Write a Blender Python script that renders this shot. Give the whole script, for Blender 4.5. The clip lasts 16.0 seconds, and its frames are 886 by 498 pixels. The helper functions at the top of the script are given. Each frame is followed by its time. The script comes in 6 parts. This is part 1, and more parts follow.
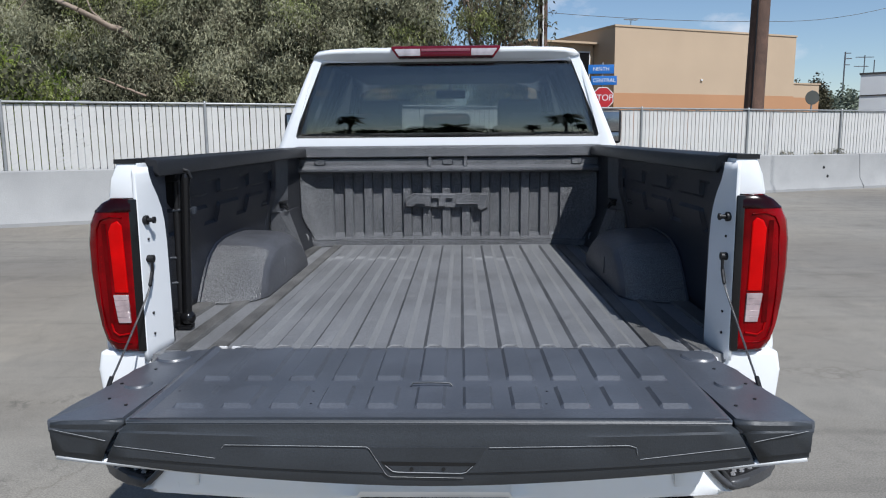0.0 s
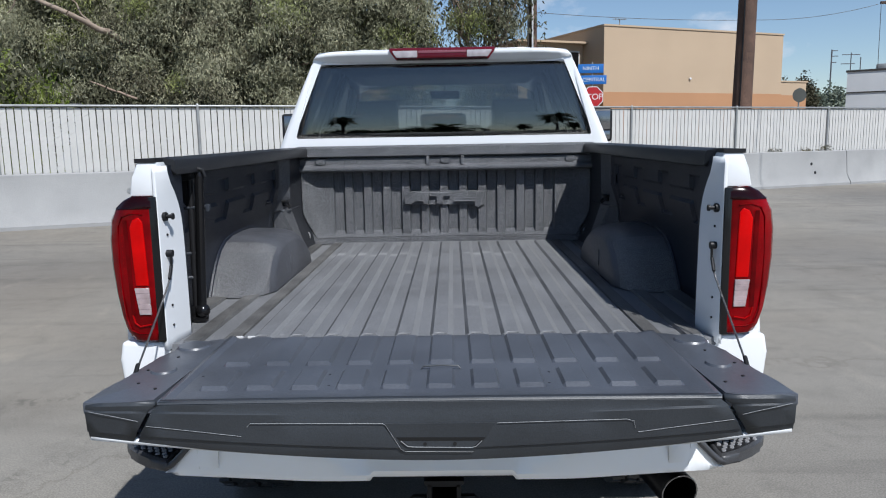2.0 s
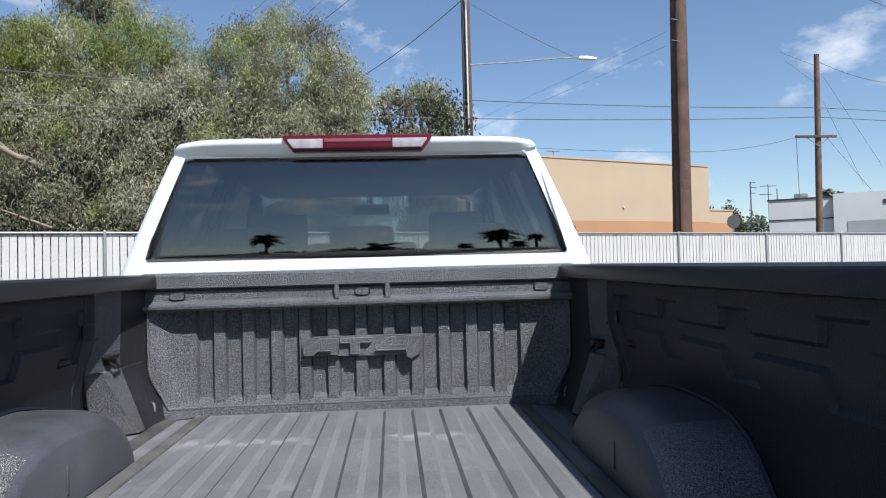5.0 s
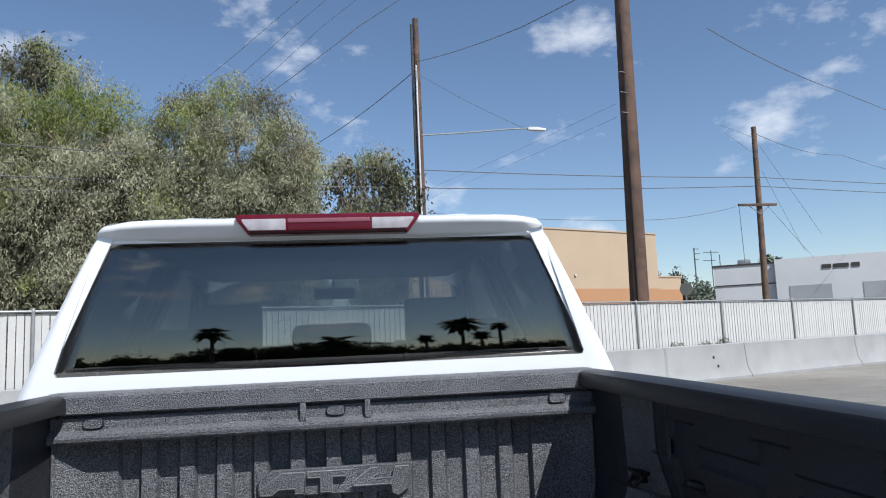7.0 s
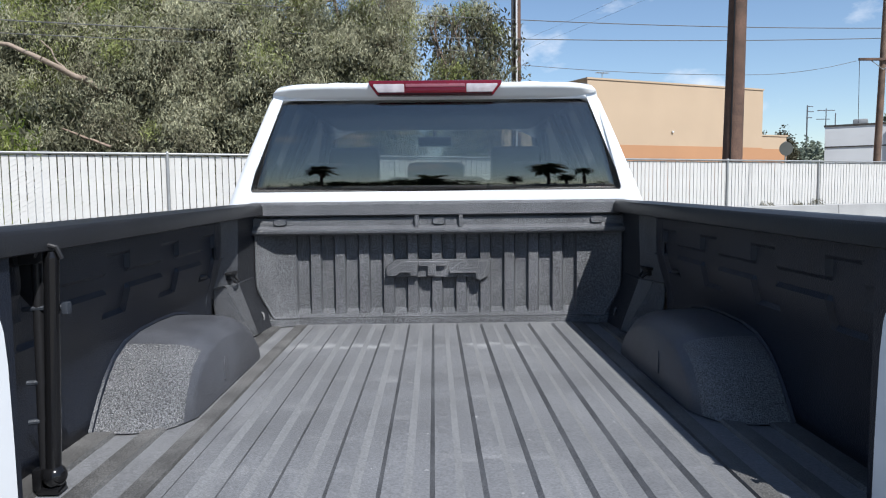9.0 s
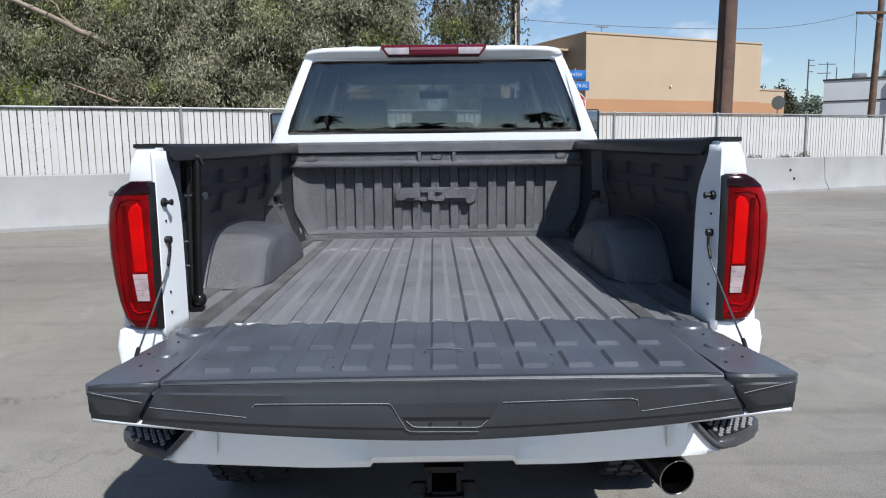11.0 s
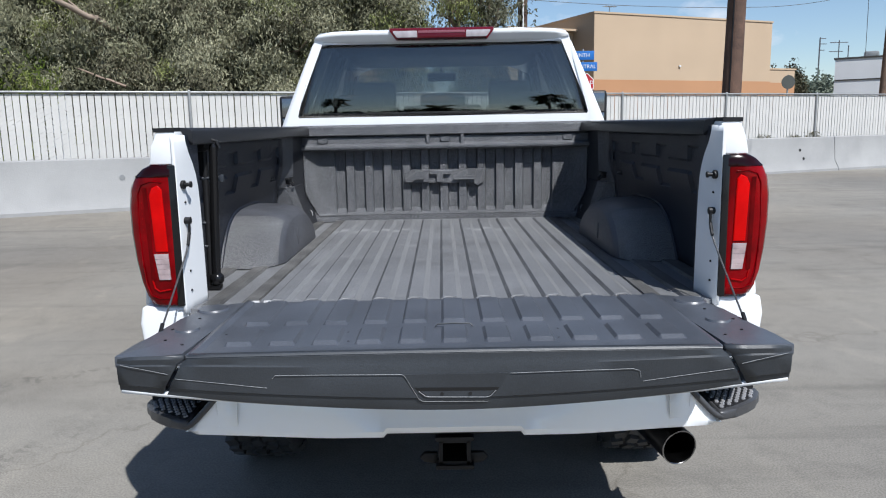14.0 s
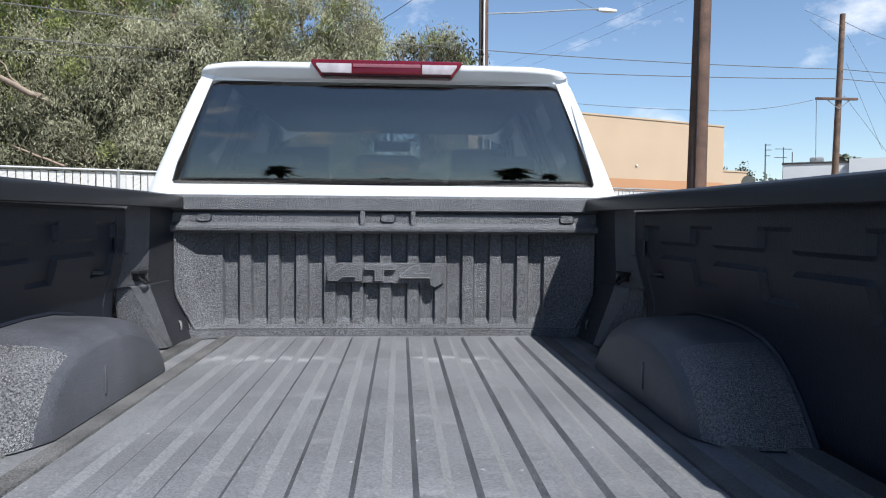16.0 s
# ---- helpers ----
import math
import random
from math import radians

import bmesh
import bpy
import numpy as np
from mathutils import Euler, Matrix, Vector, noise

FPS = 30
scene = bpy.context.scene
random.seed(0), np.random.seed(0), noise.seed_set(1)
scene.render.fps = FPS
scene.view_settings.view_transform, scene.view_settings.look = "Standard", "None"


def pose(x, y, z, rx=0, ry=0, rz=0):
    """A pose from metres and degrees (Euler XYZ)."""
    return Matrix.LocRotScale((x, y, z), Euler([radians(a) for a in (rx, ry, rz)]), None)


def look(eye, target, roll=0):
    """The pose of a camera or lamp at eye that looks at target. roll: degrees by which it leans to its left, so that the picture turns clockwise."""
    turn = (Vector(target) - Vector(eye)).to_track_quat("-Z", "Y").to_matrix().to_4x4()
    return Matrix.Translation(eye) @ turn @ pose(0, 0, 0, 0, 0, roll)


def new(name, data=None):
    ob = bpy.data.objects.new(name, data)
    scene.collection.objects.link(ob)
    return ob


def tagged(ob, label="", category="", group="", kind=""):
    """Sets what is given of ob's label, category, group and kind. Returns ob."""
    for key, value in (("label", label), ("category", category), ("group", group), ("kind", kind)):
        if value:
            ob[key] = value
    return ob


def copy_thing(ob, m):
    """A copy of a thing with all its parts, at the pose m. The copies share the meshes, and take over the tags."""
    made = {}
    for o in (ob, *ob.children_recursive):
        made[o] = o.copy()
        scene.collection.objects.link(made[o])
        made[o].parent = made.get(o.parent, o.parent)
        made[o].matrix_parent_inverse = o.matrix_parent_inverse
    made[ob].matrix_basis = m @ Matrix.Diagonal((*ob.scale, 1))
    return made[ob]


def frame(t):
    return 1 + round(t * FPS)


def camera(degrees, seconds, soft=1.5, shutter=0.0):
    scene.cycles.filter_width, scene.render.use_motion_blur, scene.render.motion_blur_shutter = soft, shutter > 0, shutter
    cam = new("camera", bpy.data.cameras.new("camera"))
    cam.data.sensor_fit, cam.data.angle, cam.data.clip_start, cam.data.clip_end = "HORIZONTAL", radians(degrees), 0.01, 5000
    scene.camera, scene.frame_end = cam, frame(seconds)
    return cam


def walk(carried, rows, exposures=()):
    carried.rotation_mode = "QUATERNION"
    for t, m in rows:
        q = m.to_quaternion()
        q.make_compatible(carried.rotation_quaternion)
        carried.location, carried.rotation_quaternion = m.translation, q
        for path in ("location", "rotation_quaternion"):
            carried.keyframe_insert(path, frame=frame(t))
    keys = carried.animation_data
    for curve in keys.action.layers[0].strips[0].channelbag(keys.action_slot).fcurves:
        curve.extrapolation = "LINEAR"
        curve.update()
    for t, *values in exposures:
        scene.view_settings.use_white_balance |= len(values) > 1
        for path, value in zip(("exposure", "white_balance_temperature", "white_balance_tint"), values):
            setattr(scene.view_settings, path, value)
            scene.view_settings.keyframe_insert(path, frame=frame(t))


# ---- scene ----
cam = camera(63.4, 16.0, soft=1.1)
PATH = [
    (0, (0.076, -1.952, 1.533), (0.014, 0.381, 1.181), -0.5),
    (0.5, (0.047, -2.027, 1.531), (-0.014, 0.306, 1.183), -0.6),
    (1, (0.037, -2.054, 1.528), (-0.014, 0.280, 1.179), -0.7),
    (1.5, (0.035, -2.060, 1.526), (-0.005, 0.274, 1.177), -0.9),
    (2, (0.039, -2.064, 1.526), (0.005, 0.270, 1.175), -1.0),
    (2.5, (0.041, -2.069, 1.528), (0.006, 0.266, 1.175), -1.2),
    (3, (0.050, -2.073, 1.528), (0.001, 0.262, 1.191), -1.4),
    (3.5, (0.055, -2.001, 1.504), (-0.004, 0.339, 1.207), -1.6),
    (4, (0.090, -1.694, 1.449), (0.044, 0.656, 1.241), -1.9),
    (4.5, (0.138, -1.256, 1.474), (0.163, 1.103, 1.397), -1.8),
    (5, (0.118, -0.793, 1.498), (0.287, 1.560, 1.563), -1.5),
    (5.2, (0.113, -0.627, 1.486), (0.343, 1.719, 1.608), -1.3),
    (7.3, (-0.002, -0.255, 1.643), (0.336, 2.063, 1.925), -2.4),
    (7.5, (-0.014, -0.290, 1.639), (0.222, 2.047, 1.854), -1.7),
    (8, (0.017, -0.546, 1.602), (0.103, 1.811, 1.659), -0.9),
    (8.5, (0.020, -0.843, 1.581), (0.059, 1.515, 1.487), -0.7),
    (9, (-0.020, -1.173, 1.550), (0.008, 1.180, 1.361), -0.6),
    (9.5, (-0.004, -1.492, 1.521), (0.024, 0.856, 1.269), -0.5),
    (11.8, (-0.018, -2.161, 1.465), (0.001, 0.169, 1.091), -0.9),
    (12, (-0.017, -2.158, 1.470), (-0.002, 0.170, 1.080), -0.9),
    (12.5, (-0.021, -2.156, 1.470), (-0.013, 0.169, 1.061), -0.8),
    (13, (-0.019, -2.156, 1.469), (-0.015, 0.166, 1.051), -0.7),
    (13.5, (-0.019, -2.158, 1.471), (-0.019, 0.165, 1.058), -0.8),
    (14, (-0.020, -2.153, 1.471), (-0.022, 0.175, 1.084), -1.1),
    (14.5, (-0.032, -2.078, 1.462), (-0.031, 0.261, 1.148), -2.0),
    (15, (0.017, -1.726, 1.418), (0.032, 0.627, 1.247), -2.8),
    (15.5, (0.052, -1.272, 1.431), (0.104, 1.087, 1.391), -2.2),
    (16, (0.048, -0.785, 1.405), (0.189, 1.571, 1.318), 0.4),
]
EXPOSURES = [(t, stops, kelvin, 10) for t, stops, kelvin in (
    (0.0, 0.34, 6050), (3.5, 0.34, 6050), (4.5, 0.52, 6100), (5.0, 0.68, 6100), (7.3, 0.54, 6100), (8.0, 0.56, 6150), (8.5, 0.70, 6150), (9.0, 0.72, 6150), (9.5, 0.60, 6150),
    (11.8, 0.54, 6100), (14.3, 0.54, 6100), (15.0, 0.66, 6100), (15.5, 0.66, 6150), (16.0, 0.84, 6150))]
walk(cam, [(t, look(eye, target, roll)) for t, eye, target, roll in PATH], EXPOSURES)

# ---- world and sun ----
SUN_WAY = Vector((-0.39, 0.66, -1.0)).normalized()
SUN_EL = math.asin(-SUN_WAY.z)
SUN_AZ = math.atan2(-SUN_WAY.x, -SUN_WAY.y)  # clockwise from +y

world = bpy.data.worlds.new("sky")
scene.world = world
world.use_nodes = True
wn, wl = world.node_tree.nodes, world.node_tree.links
wn.clear()
w_out = wn.new("ShaderNodeOutputWorld")
w_bg = wn.new("ShaderNodeBackground")
w_sky = wn.new("ShaderNodeTexSky")
w_sky.sky_type = "NISHITA"
w_sky.sun_disc = False
w_sky.sun_elevation = SUN_EL
w_sky.sun_rotation = SUN_AZ
w_sky.altitude = 400
w_sky.air_density, w_sky.dust_density, w_sky.ozone_density = 1.0, 0.30, 1.6
w_bg.inputs["Strength"].default_value = 0.080
# scattered thin cumulus over the whole dome
w_tc = wn.new("ShaderNodeTexCoord")
w_map = wn.new("ShaderNodeMapping")
w_map.inputs["Scale"].default_value = (1.0, 1.0, 1.9)
w_no = wn.new("ShaderNodeTexNoise")
w_no.inputs["Scale"].default_value = 6.4
w_no.inputs["Detail"].default_value = 7.0
w_no.inputs["Roughness"].default_value = 0.58
w_ramp = wn.new("ShaderNodeValToRGB")
w_ramp.color_ramp.elements[0].position = 0.570
w_ramp.color_ramp.elements[1].position = 0.72
w_mul = wn.new("ShaderNodeMath")
w_mul.operation = "MULTIPLY"
w_mul.inputs[1].default_value = 0.75
w_mix = wn.new("ShaderNodeMixRGB")
w_mix.inputs["Color2"].default_value = (7.6, 7.8, 8.2, 1)
wl.new(w_tc.outputs["Generated"], w_map.inputs["Vector"])
wl.new(w_map.outputs["Vector"], w_no.inputs["Vector"])
wl.new(w_no.outputs["Fac"], w_ramp.inputs["Fac"])
wl.new(w_ramp.outputs["Color"], w_mul.inputs[0])
wl.new(w_mul.outputs[0], w_mix.inputs["Fac"])
wl.new(w_sky.outputs["Color"], w_mix.inputs["Color1"])
wl.new(w_mix.outputs["Color"], w_bg.inputs["Color"])
wl.new(w_bg.outputs["Background"], w_out.inputs["Surface"])

sun = new("sun", bpy.data.lights.new("sun", "SUN"))
sun.data.energy = 5.0
sun.data.angle = radians(0.55)
sun.data.color = (1.0, 0.965, 0.91)
sun.rotation_euler = SUN_WAY.to_track_quat("-Z", "Y").to_euler()
sun.location = (10, -16, 25)


# ---- materials ----
def mat(name, c, rough=0.5, metal=0.0, var=0.12, vs=3.0, bump=0.0, bs=120.0, coat=0.0, dist=0.004, c2=None, fine=0.0,
        fs=250.0, rvar=0.0, spec=0.5, speck=False, island=0.0, objrand=0.0):
    """A procedural surface: base colour, slow variation, fine grain, bump and roughness variation."""
    m = bpy.data.materials.new(name)
    m.use_nodes = True
    n, l = m.node_tree.nodes, m.node_tree.links
    b = n["Principled BSDF"]
    b.inputs["Metallic"].default_value = metal
    b.inputs["Roughness"].default_value = rough
    b.inputs["Specular IOR Level"].default_value = spec
    b.inputs["Coat Weight"].default_value = coat
    b.inputs["Coat Roughness"].default_value = 0.04
    tc = n.new("ShaderNodeTexCoord")
    big = n.new("ShaderNodeTexNoise")
    big.inputs["Scale"].default_value = vs
    big.inputs["Detail"].default_value = 5.0
    l.new(tc.outputs["Object"], big.inputs["Vector"])
    c2 = c2 or tuple(max(0.0, v * (1 - 2.2 * var)) for v in c)
    ramp = n.new("ShaderNodeValToRGB")
    ramp.color_ramp.elements[0].position, ramp.color_ramp.elements[1].position = 0.32, 0.68
    ramp.color_ramp.elements[0].color, ramp.color_ramp.elements[1].color = (*c2, 1), (*c, 1)
    l.new(big.outputs["Fac"], ramp.inputs["Fac"])
    colour = ramp.outputs["Color"]

    def mult(colour, value_socket, low, high):
        mr = n.new("ShaderNodeMapRange")
        mr.inputs["To Min"].default_value, mr.inputs["To Max"].default_value = low, high
        l.new(value_socket, mr.inputs["Value"])
        mx = n.new("ShaderNodeMixRGB")
        mx.blend_type = "MULTIPLY"
        mx.inputs["Fac"].default_value = 1.0
        l.new(colour, mx.inputs["Color1"])
        l.new(mr.outputs["Result"], mx.inputs["Color2"])
        return mx.outputs["Color"]

    if fine:
        fn = n.new("ShaderNodeTexVoronoi" if speck else "ShaderNodeTexNoise")
        fn.inputs["Scale"].default_value = fs
        fn.inputs["Detail"].default_value = 0.0 if speck else 3.0
        l.new(tc.outputs["Object"], fn.inputs["Vector"])
        mr0 = n.new("ShaderNodeMapRange")
        mr0.inputs["From Min"].default_value, mr0.inputs["From Max"].default_value = (0.0, 1.0) if speck else (0.36, 0.64)
        l.new(fn.outputs["Color" if speck else "Fac"], mr0.inputs["Value"])
        grain = mr0.outputs["Result"]
        if speck:
            pw = n.new("ShaderNodeMath")
            pw.operation = "POWER"
            pw.inputs[1].default_value = 3.0
            l.new(grain, pw.inputs[0])
            colour = mult(colour, pw.outputs[0], 1 - fine, 1 + 3.0 * fine)
        else:
            colour = mult(colour, grain, 1 - fine, 1 + fine)
    if island:
        geo = n.new("ShaderNodeNewGeometry")
        colour = mult(colour, geo.outputs["Random Per Island"], 1 - island, 1 + island)
    if objrand:
        oi = n.new("ShaderNodeObjectInfo")
        colour = mult(colour, oi.outputs["Random"], 1 - objrand, 1 + objrand)
    l.new(colour, b.inputs["Base Color"])
    if rvar:
        mr = n.new("ShaderNodeMapRange")
        mr.inputs["To Min"].default_value, mr.inputs["To Max"].default_value = rough - rvar, rough + rvar
        l.new(big.outputs["Fac"], mr.inputs["Value"])
        l.new(mr.outputs["Result"], b.inputs["Roughness"])
    if bump:
        bn = n.new("ShaderNodeTexNoise")
        bn.inputs["Scale"].default_value = bs
        bn.inputs["Detail"].default_value = 4.0
        l.new(tc.outputs["Object"], bn.inputs["Vector"])
        bp = n.new("ShaderNodeBump")
        bp.inputs["Strength"].default_value = bump
        bp.inputs["Distance"].default_value = dist
        l.new(bn.outputs["Fac"], bp.inputs["Height"])
        l.new(bp.outputs["Normal"], b.inputs["Normal"])
    return m


def glass(name, tint, gloss_rough=0.0, ior=1.45, coat=(1.0, 1.0, 1.0)):
    """A thin pane: tinted see-through with a mirror gloss that grows to the edge."""
    m = bpy.data.materials.new(name)
    m.use_nodes = True
    n, l = m.node_tree.nodes, m.node_tree.links
    n.clear()
    out = n.new("ShaderNodeOutputMaterial")
    tr = n.new("ShaderNodeBsdfTransparent")
    tr.inputs["Color"].default_value = (*tint, 1)
    gl = n.new("ShaderNodeBsdfGlossy")
    gl.inputs["Roughness"].default_value = gloss_rough
    gl.inputs["Color"].default_value = (*coat, 1)
    fr = n.new("ShaderNodeFresnel")
    fr.inputs["IOR"].default_value = ior
    mx = n.new("ShaderNodeMixShader")
    l.new(fr.outputs["Fac"], mx.inputs["Fac"])
    l.new(tr.outputs["BSDF"], mx.inputs[1])
    l.new(gl.outputs["BSDF"], mx.inputs[2])
    l.new(mx.outputs["Shader"], out.inputs["Surface"])
    return m


def leaf_mat(name, c, c2, trans=0.26):
    m = mat(name, c, rough=0.6, c2=c2, vs=0.9, island=0.28, spec=0.08)
    n, l = m.node_tree.nodes, m.node_tree.links
    b, out = n["Principled BSDF"], n["Material Output"]
    tl = n.new("ShaderNodeBsdfTranslucent")
    mx = n.new("ShaderNodeMixShader")
    mx.inputs["Fac"].default_value = trans
    l.new(b.inputs["Base Color"].links[0].from_socket, tl.inputs["Color"])
    l.new(b.outputs["BSDF"], mx.inputs[1])
    l.new(tl.outputs["BSDF"], mx.inputs[2])
    l.new(mx.outputs["Shader"], out.inputs["Surface"])
    return m


WHITE = mat("white_car_paint", (0.68, 0.695, 0.71), rough=0.2, var=0.015, vs=2.0, coat=0.7, bump=0.02, bs=30, dist=0.001)


def grit(name, base, rough=0.40, cell=300.0, depth=0.0022, spec=0.5, fleck=0.35, var=0.12):
    """Sprayed polyurea: pebbled cells that catch the sun one by one."""
    m = mat(name, base, rough=rough, var=var, vs=6, spec=spec)
    n, l = m.node_tree.nodes, m.node_tree.links
    b = n["Principled BSDF"]
    colour = b.inputs["Base Color"].links[0].from_socket
    tc = n.new("ShaderNodeTexCoord")
    vo = n.new("ShaderNodeTexVoronoi")
    vo.inputs["Scale"].default_value = cell
    l.new(tc.outputs["Object"], vo.inputs["Vector"])
    no = n.new("ShaderNodeTexNoise")
    no.inputs["Scale"].default_value, no.inputs["Detail"].default_value = cell * 0.75, 3.0
    l.new(tc.outputs["Object"], no.inputs["Vector"])
    mr = n.new("ShaderNodeMapRange")
    mr.inputs["From Min"].default_value, mr.inputs["From Max"].default_value = 0.36, 0.66
    mr.inputs["To Min"].default_value, mr.inputs["To Max"].default_value = 1 - fleck, 1 + fleck
    l.new(no.outputs["Fac"], mr.inputs["Value"])
    mx = n.new("ShaderNodeMixRGB")
    mx.blend_type, mx.inputs["Fac"].default_value = "MULTIPLY", 1.0
    l.new(colour, mx.inputs["Color1"])
    l.new(mr.outputs["Result"], mx.inputs["Color2"])
    l.new(mx.outputs["Color"], b.inputs["Base Color"])
    ad = n.new("ShaderNodeMath")
    ad.operation = "MULTIPLY_ADD"
    ad.inputs[1].default_value = -0.9
    l.new(vo.outputs["Distance"], ad.inputs[0])
    l.new(no.outputs["Fac"], ad.inputs[2])
    bp = n.new("ShaderNodeBump")
    bp.inputs["Strength"].default_value, bp.inputs["Distance"].default_value = 1.0, depth
    l.new(ad.outputs[0], bp.inputs["Height"])
    l.new(bp.outputs["Normal"], b.inputs["Normal"])
    return m


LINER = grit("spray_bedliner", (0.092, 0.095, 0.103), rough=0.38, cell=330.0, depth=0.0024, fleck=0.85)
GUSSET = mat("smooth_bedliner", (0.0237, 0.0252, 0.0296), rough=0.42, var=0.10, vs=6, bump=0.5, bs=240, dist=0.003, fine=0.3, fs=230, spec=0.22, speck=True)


HOUSING = grit("pebbled_housing_liner", (0.096, 0.098, 0.103), rough=0.34, cell=330.0, depth=0.0026, fleck=0.80, spec=0.8, var=0.1)
BADGE = grit("badge_edge_highlight", (0.150, 0.153, 0.160), rough=0.36, cell=320.0, depth=0.0008, fleck=0.25)
HOUSING_SMOOTH = mat("smooth_housing_plastic", (0.070, 0.073, 0.083), rough=0.36, var=0.16, vs=7, bump=0.5, bs=260, dist=0.003, fine=0.2, fs=260, rvar=0.08, spec=0.5)
# The bed liner again, much darker and bluer: wall shade put into the colour.
LINER_SHADED = mat("shaded_bedliner_wall", (0.0118, 0.0150, 0.0238), rough=0.38, var=0.14, vs=5, bump=0.5, bs=260, dist=0.003, fine=0.25, fs=260, spec=0.3)
# Paler than the wall, so ridge highlights are in the colour.
BEAD = mat("highlit_wall_ridge", (0.033, 0.038, 0.047), rough=0.38, var=0.3, vs=9, bump=0.4, bs=260, dist=0.003, spec=0.3)


def floor_mat():
    """Ribbed bed floor: grey dust, pale scuffs across the ribs, small chalky specks."""
    m = mat("dusty_bed_floor", (0.148, 0.151, 0.158), rough=0.38, var=0.10, vs=3.5, bump=0.5, bs=230, dist=0.003, fine=0.20, fs=170, rvar=0.10, c2=(0.120, 0.122, 0.127), spec=0.6)
    n, l = m.node_tree.nodes, m.node_tree.links
    b = n["Principled BSDF"]
    colour = b.inputs["Base Color"].links[0].from_socket
    tc = n.new("ShaderNodeTexCoord")
    for scale, noise, lo, hi, add, detail in (((1.4, 5.0, 1.0), 2.2, 0.58, 0.78, 0.05, 5.0), ((9.0, 0.9, 1.0), 2.0, 0.60, 0.72, 0.035, 4.0), ((1, 1, 1), 55.0, 0.74, 0.80, 0.16, 1.0)):
        mp = n.new("ShaderNodeMapping")
        mp.inputs["Scale"].default_value = scale
        l.new(tc.outputs["Object"], mp.inputs["Vector"])
        no = n.new("ShaderNodeTexNoise")
        no.inputs["Scale"].default_value, no.inputs["Detail"].default_value, no.inputs["Distortion"].default_value = noise, detail, 0.4
        l.new(mp.outputs["Vector"], no.inputs["Vector"])
        mr = n.new("ShaderNodeMapRange")
        mr.inputs["From Min"].default_value, mr.inputs["From Max"].default_value = lo, hi
        l.new(no.outputs["Fac"], mr.inputs["Value"])
        mx = n.new("ShaderNodeMixRGB")
        mx.blend_type = "ADD"
        mx.inputs["Color2"].default_value = (add, add * 0.99, add * 0.97, 1)
        l.new(mr.outputs["Result"], mx.inputs["Fac"])
        l.new(colour, mx.inputs["Color1"])
        colour = mx.outputs["Color"]
    # chalky dust left across the ribs over two cross sills
    xyz = n.new("ShaderNodeSeparateXYZ")
    l.new(tc.outputs["Object"], xyz.inputs[0])
    for y0, w, add in ((1.56, 0.05, 0.12), (1.10, 0.06, 0.10)):
        no = n.new("ShaderNodeTexNoise")
        no.inputs["Scale"].default_value, no.inputs["Detail"].default_value = 16.0, 4.0
        l.new(tc.outputs["Object"], no.inputs["Vector"])
        wob = n.new("ShaderNodeMath")
        wob.operation = "MULTIPLY_ADD"
        wob.inputs[1].default_value = 0.16
        l.new(no.outputs["Fac"], wob.inputs[0])
        l.new(xyz.outputs["Y"], wob.inputs[2])
        dist = n.new("ShaderNodeMath")
        dist.operation = "SUBTRACT"
        dist.inputs[1].default_value = y0 + 0.08
        l.new(wob.outputs[0], dist.inputs[0])
        ab = n.new("ShaderNodeMath")
        ab.operation = "ABSOLUTE"
        l.new(dist.outputs[0], ab.inputs[0])
        mr = n.new("ShaderNodeMapRange")
        mr.inputs["From Min"].default_value, mr.inputs["From Max"].default_value = w, 0.0
        l.new(ab.outputs[0], mr.inputs["Value"])
        mx = n.new("ShaderNodeMixRGB")
        mx.blend_type = "ADD"
        mx.inputs["Color2"].default_value = (add, add, add * 0.98, 1)
        big = n.new("ShaderNodeTexNoise")
        big.inputs["Scale"].default_value, big.inputs["Detail"].default_value = 3.4, 3.0
        l.new(tc.outputs["Object"], big.inputs["Vector"])
        here = n.new("ShaderNodeMapRange")
        here.inputs["From Min"].default_value, here.inputs["From Max"].default_value = 0.46, 0.62
        l.new(big.outputs["Fac"], here.inputs["Value"])
        patchy = n.new("ShaderNodeMath")
        patchy.operation = "MULTIPLY"
        l.new(mr.outputs["Result"], patchy.inputs[0])
        l.new(here.outputs["Result"], patchy.inputs[1])
        l.new(patchy.outputs[0], mx.inputs["Fac"])
        l.new(colour, mx.inputs["Color1"])
        colour = mx.outputs["Color"]
    l.new(colour, b.inputs["Base Color"])
    return m


FLOORMAT = floor_mat()

GATE_PL = mat("grained_tailgate_plastic", (0.0666, 0.074, 0.0895), rough=0.36, var=0.12, vs=5, bump=0.2, bs=260, dist=0.002, fine=0.14, fs=260, rvar=0.08, spec=0.55)
BLACK_PL = mat("black_moulded_plastic", (0.0148, 0.0148, 0.0163), rough=0.42, var=0.10, vs=6, bump=0.3, bs=300, dist=0.0018, fine=0.14, fs=260, spec=0.25)
FACE_PL = mat("charcoal_edge_plastic", (0.034, 0.039, 0.046), rough=0.48, var=0.14, vs=4, bump=0.3, bs=300, dist=0.0015, fine=0.12, fs=260, rvar=0.06)
GLOSSBLACK = mat("gloss_black", (0.00740, 0.00740, 0.00814), rough=0.18, var=0.05, coat=0.08, spec=0.3)
DARKSTEEL = mat("dark_steel", (0.0222, 0.0222, 0.0237), rough=0.5, metal=0.6, var=0.2, bump=0.2)
CHROME = mat("polished_steel", (0.3108, 0.3108, 0.3182), rough=0.2, metal=1.0, var=0.05)
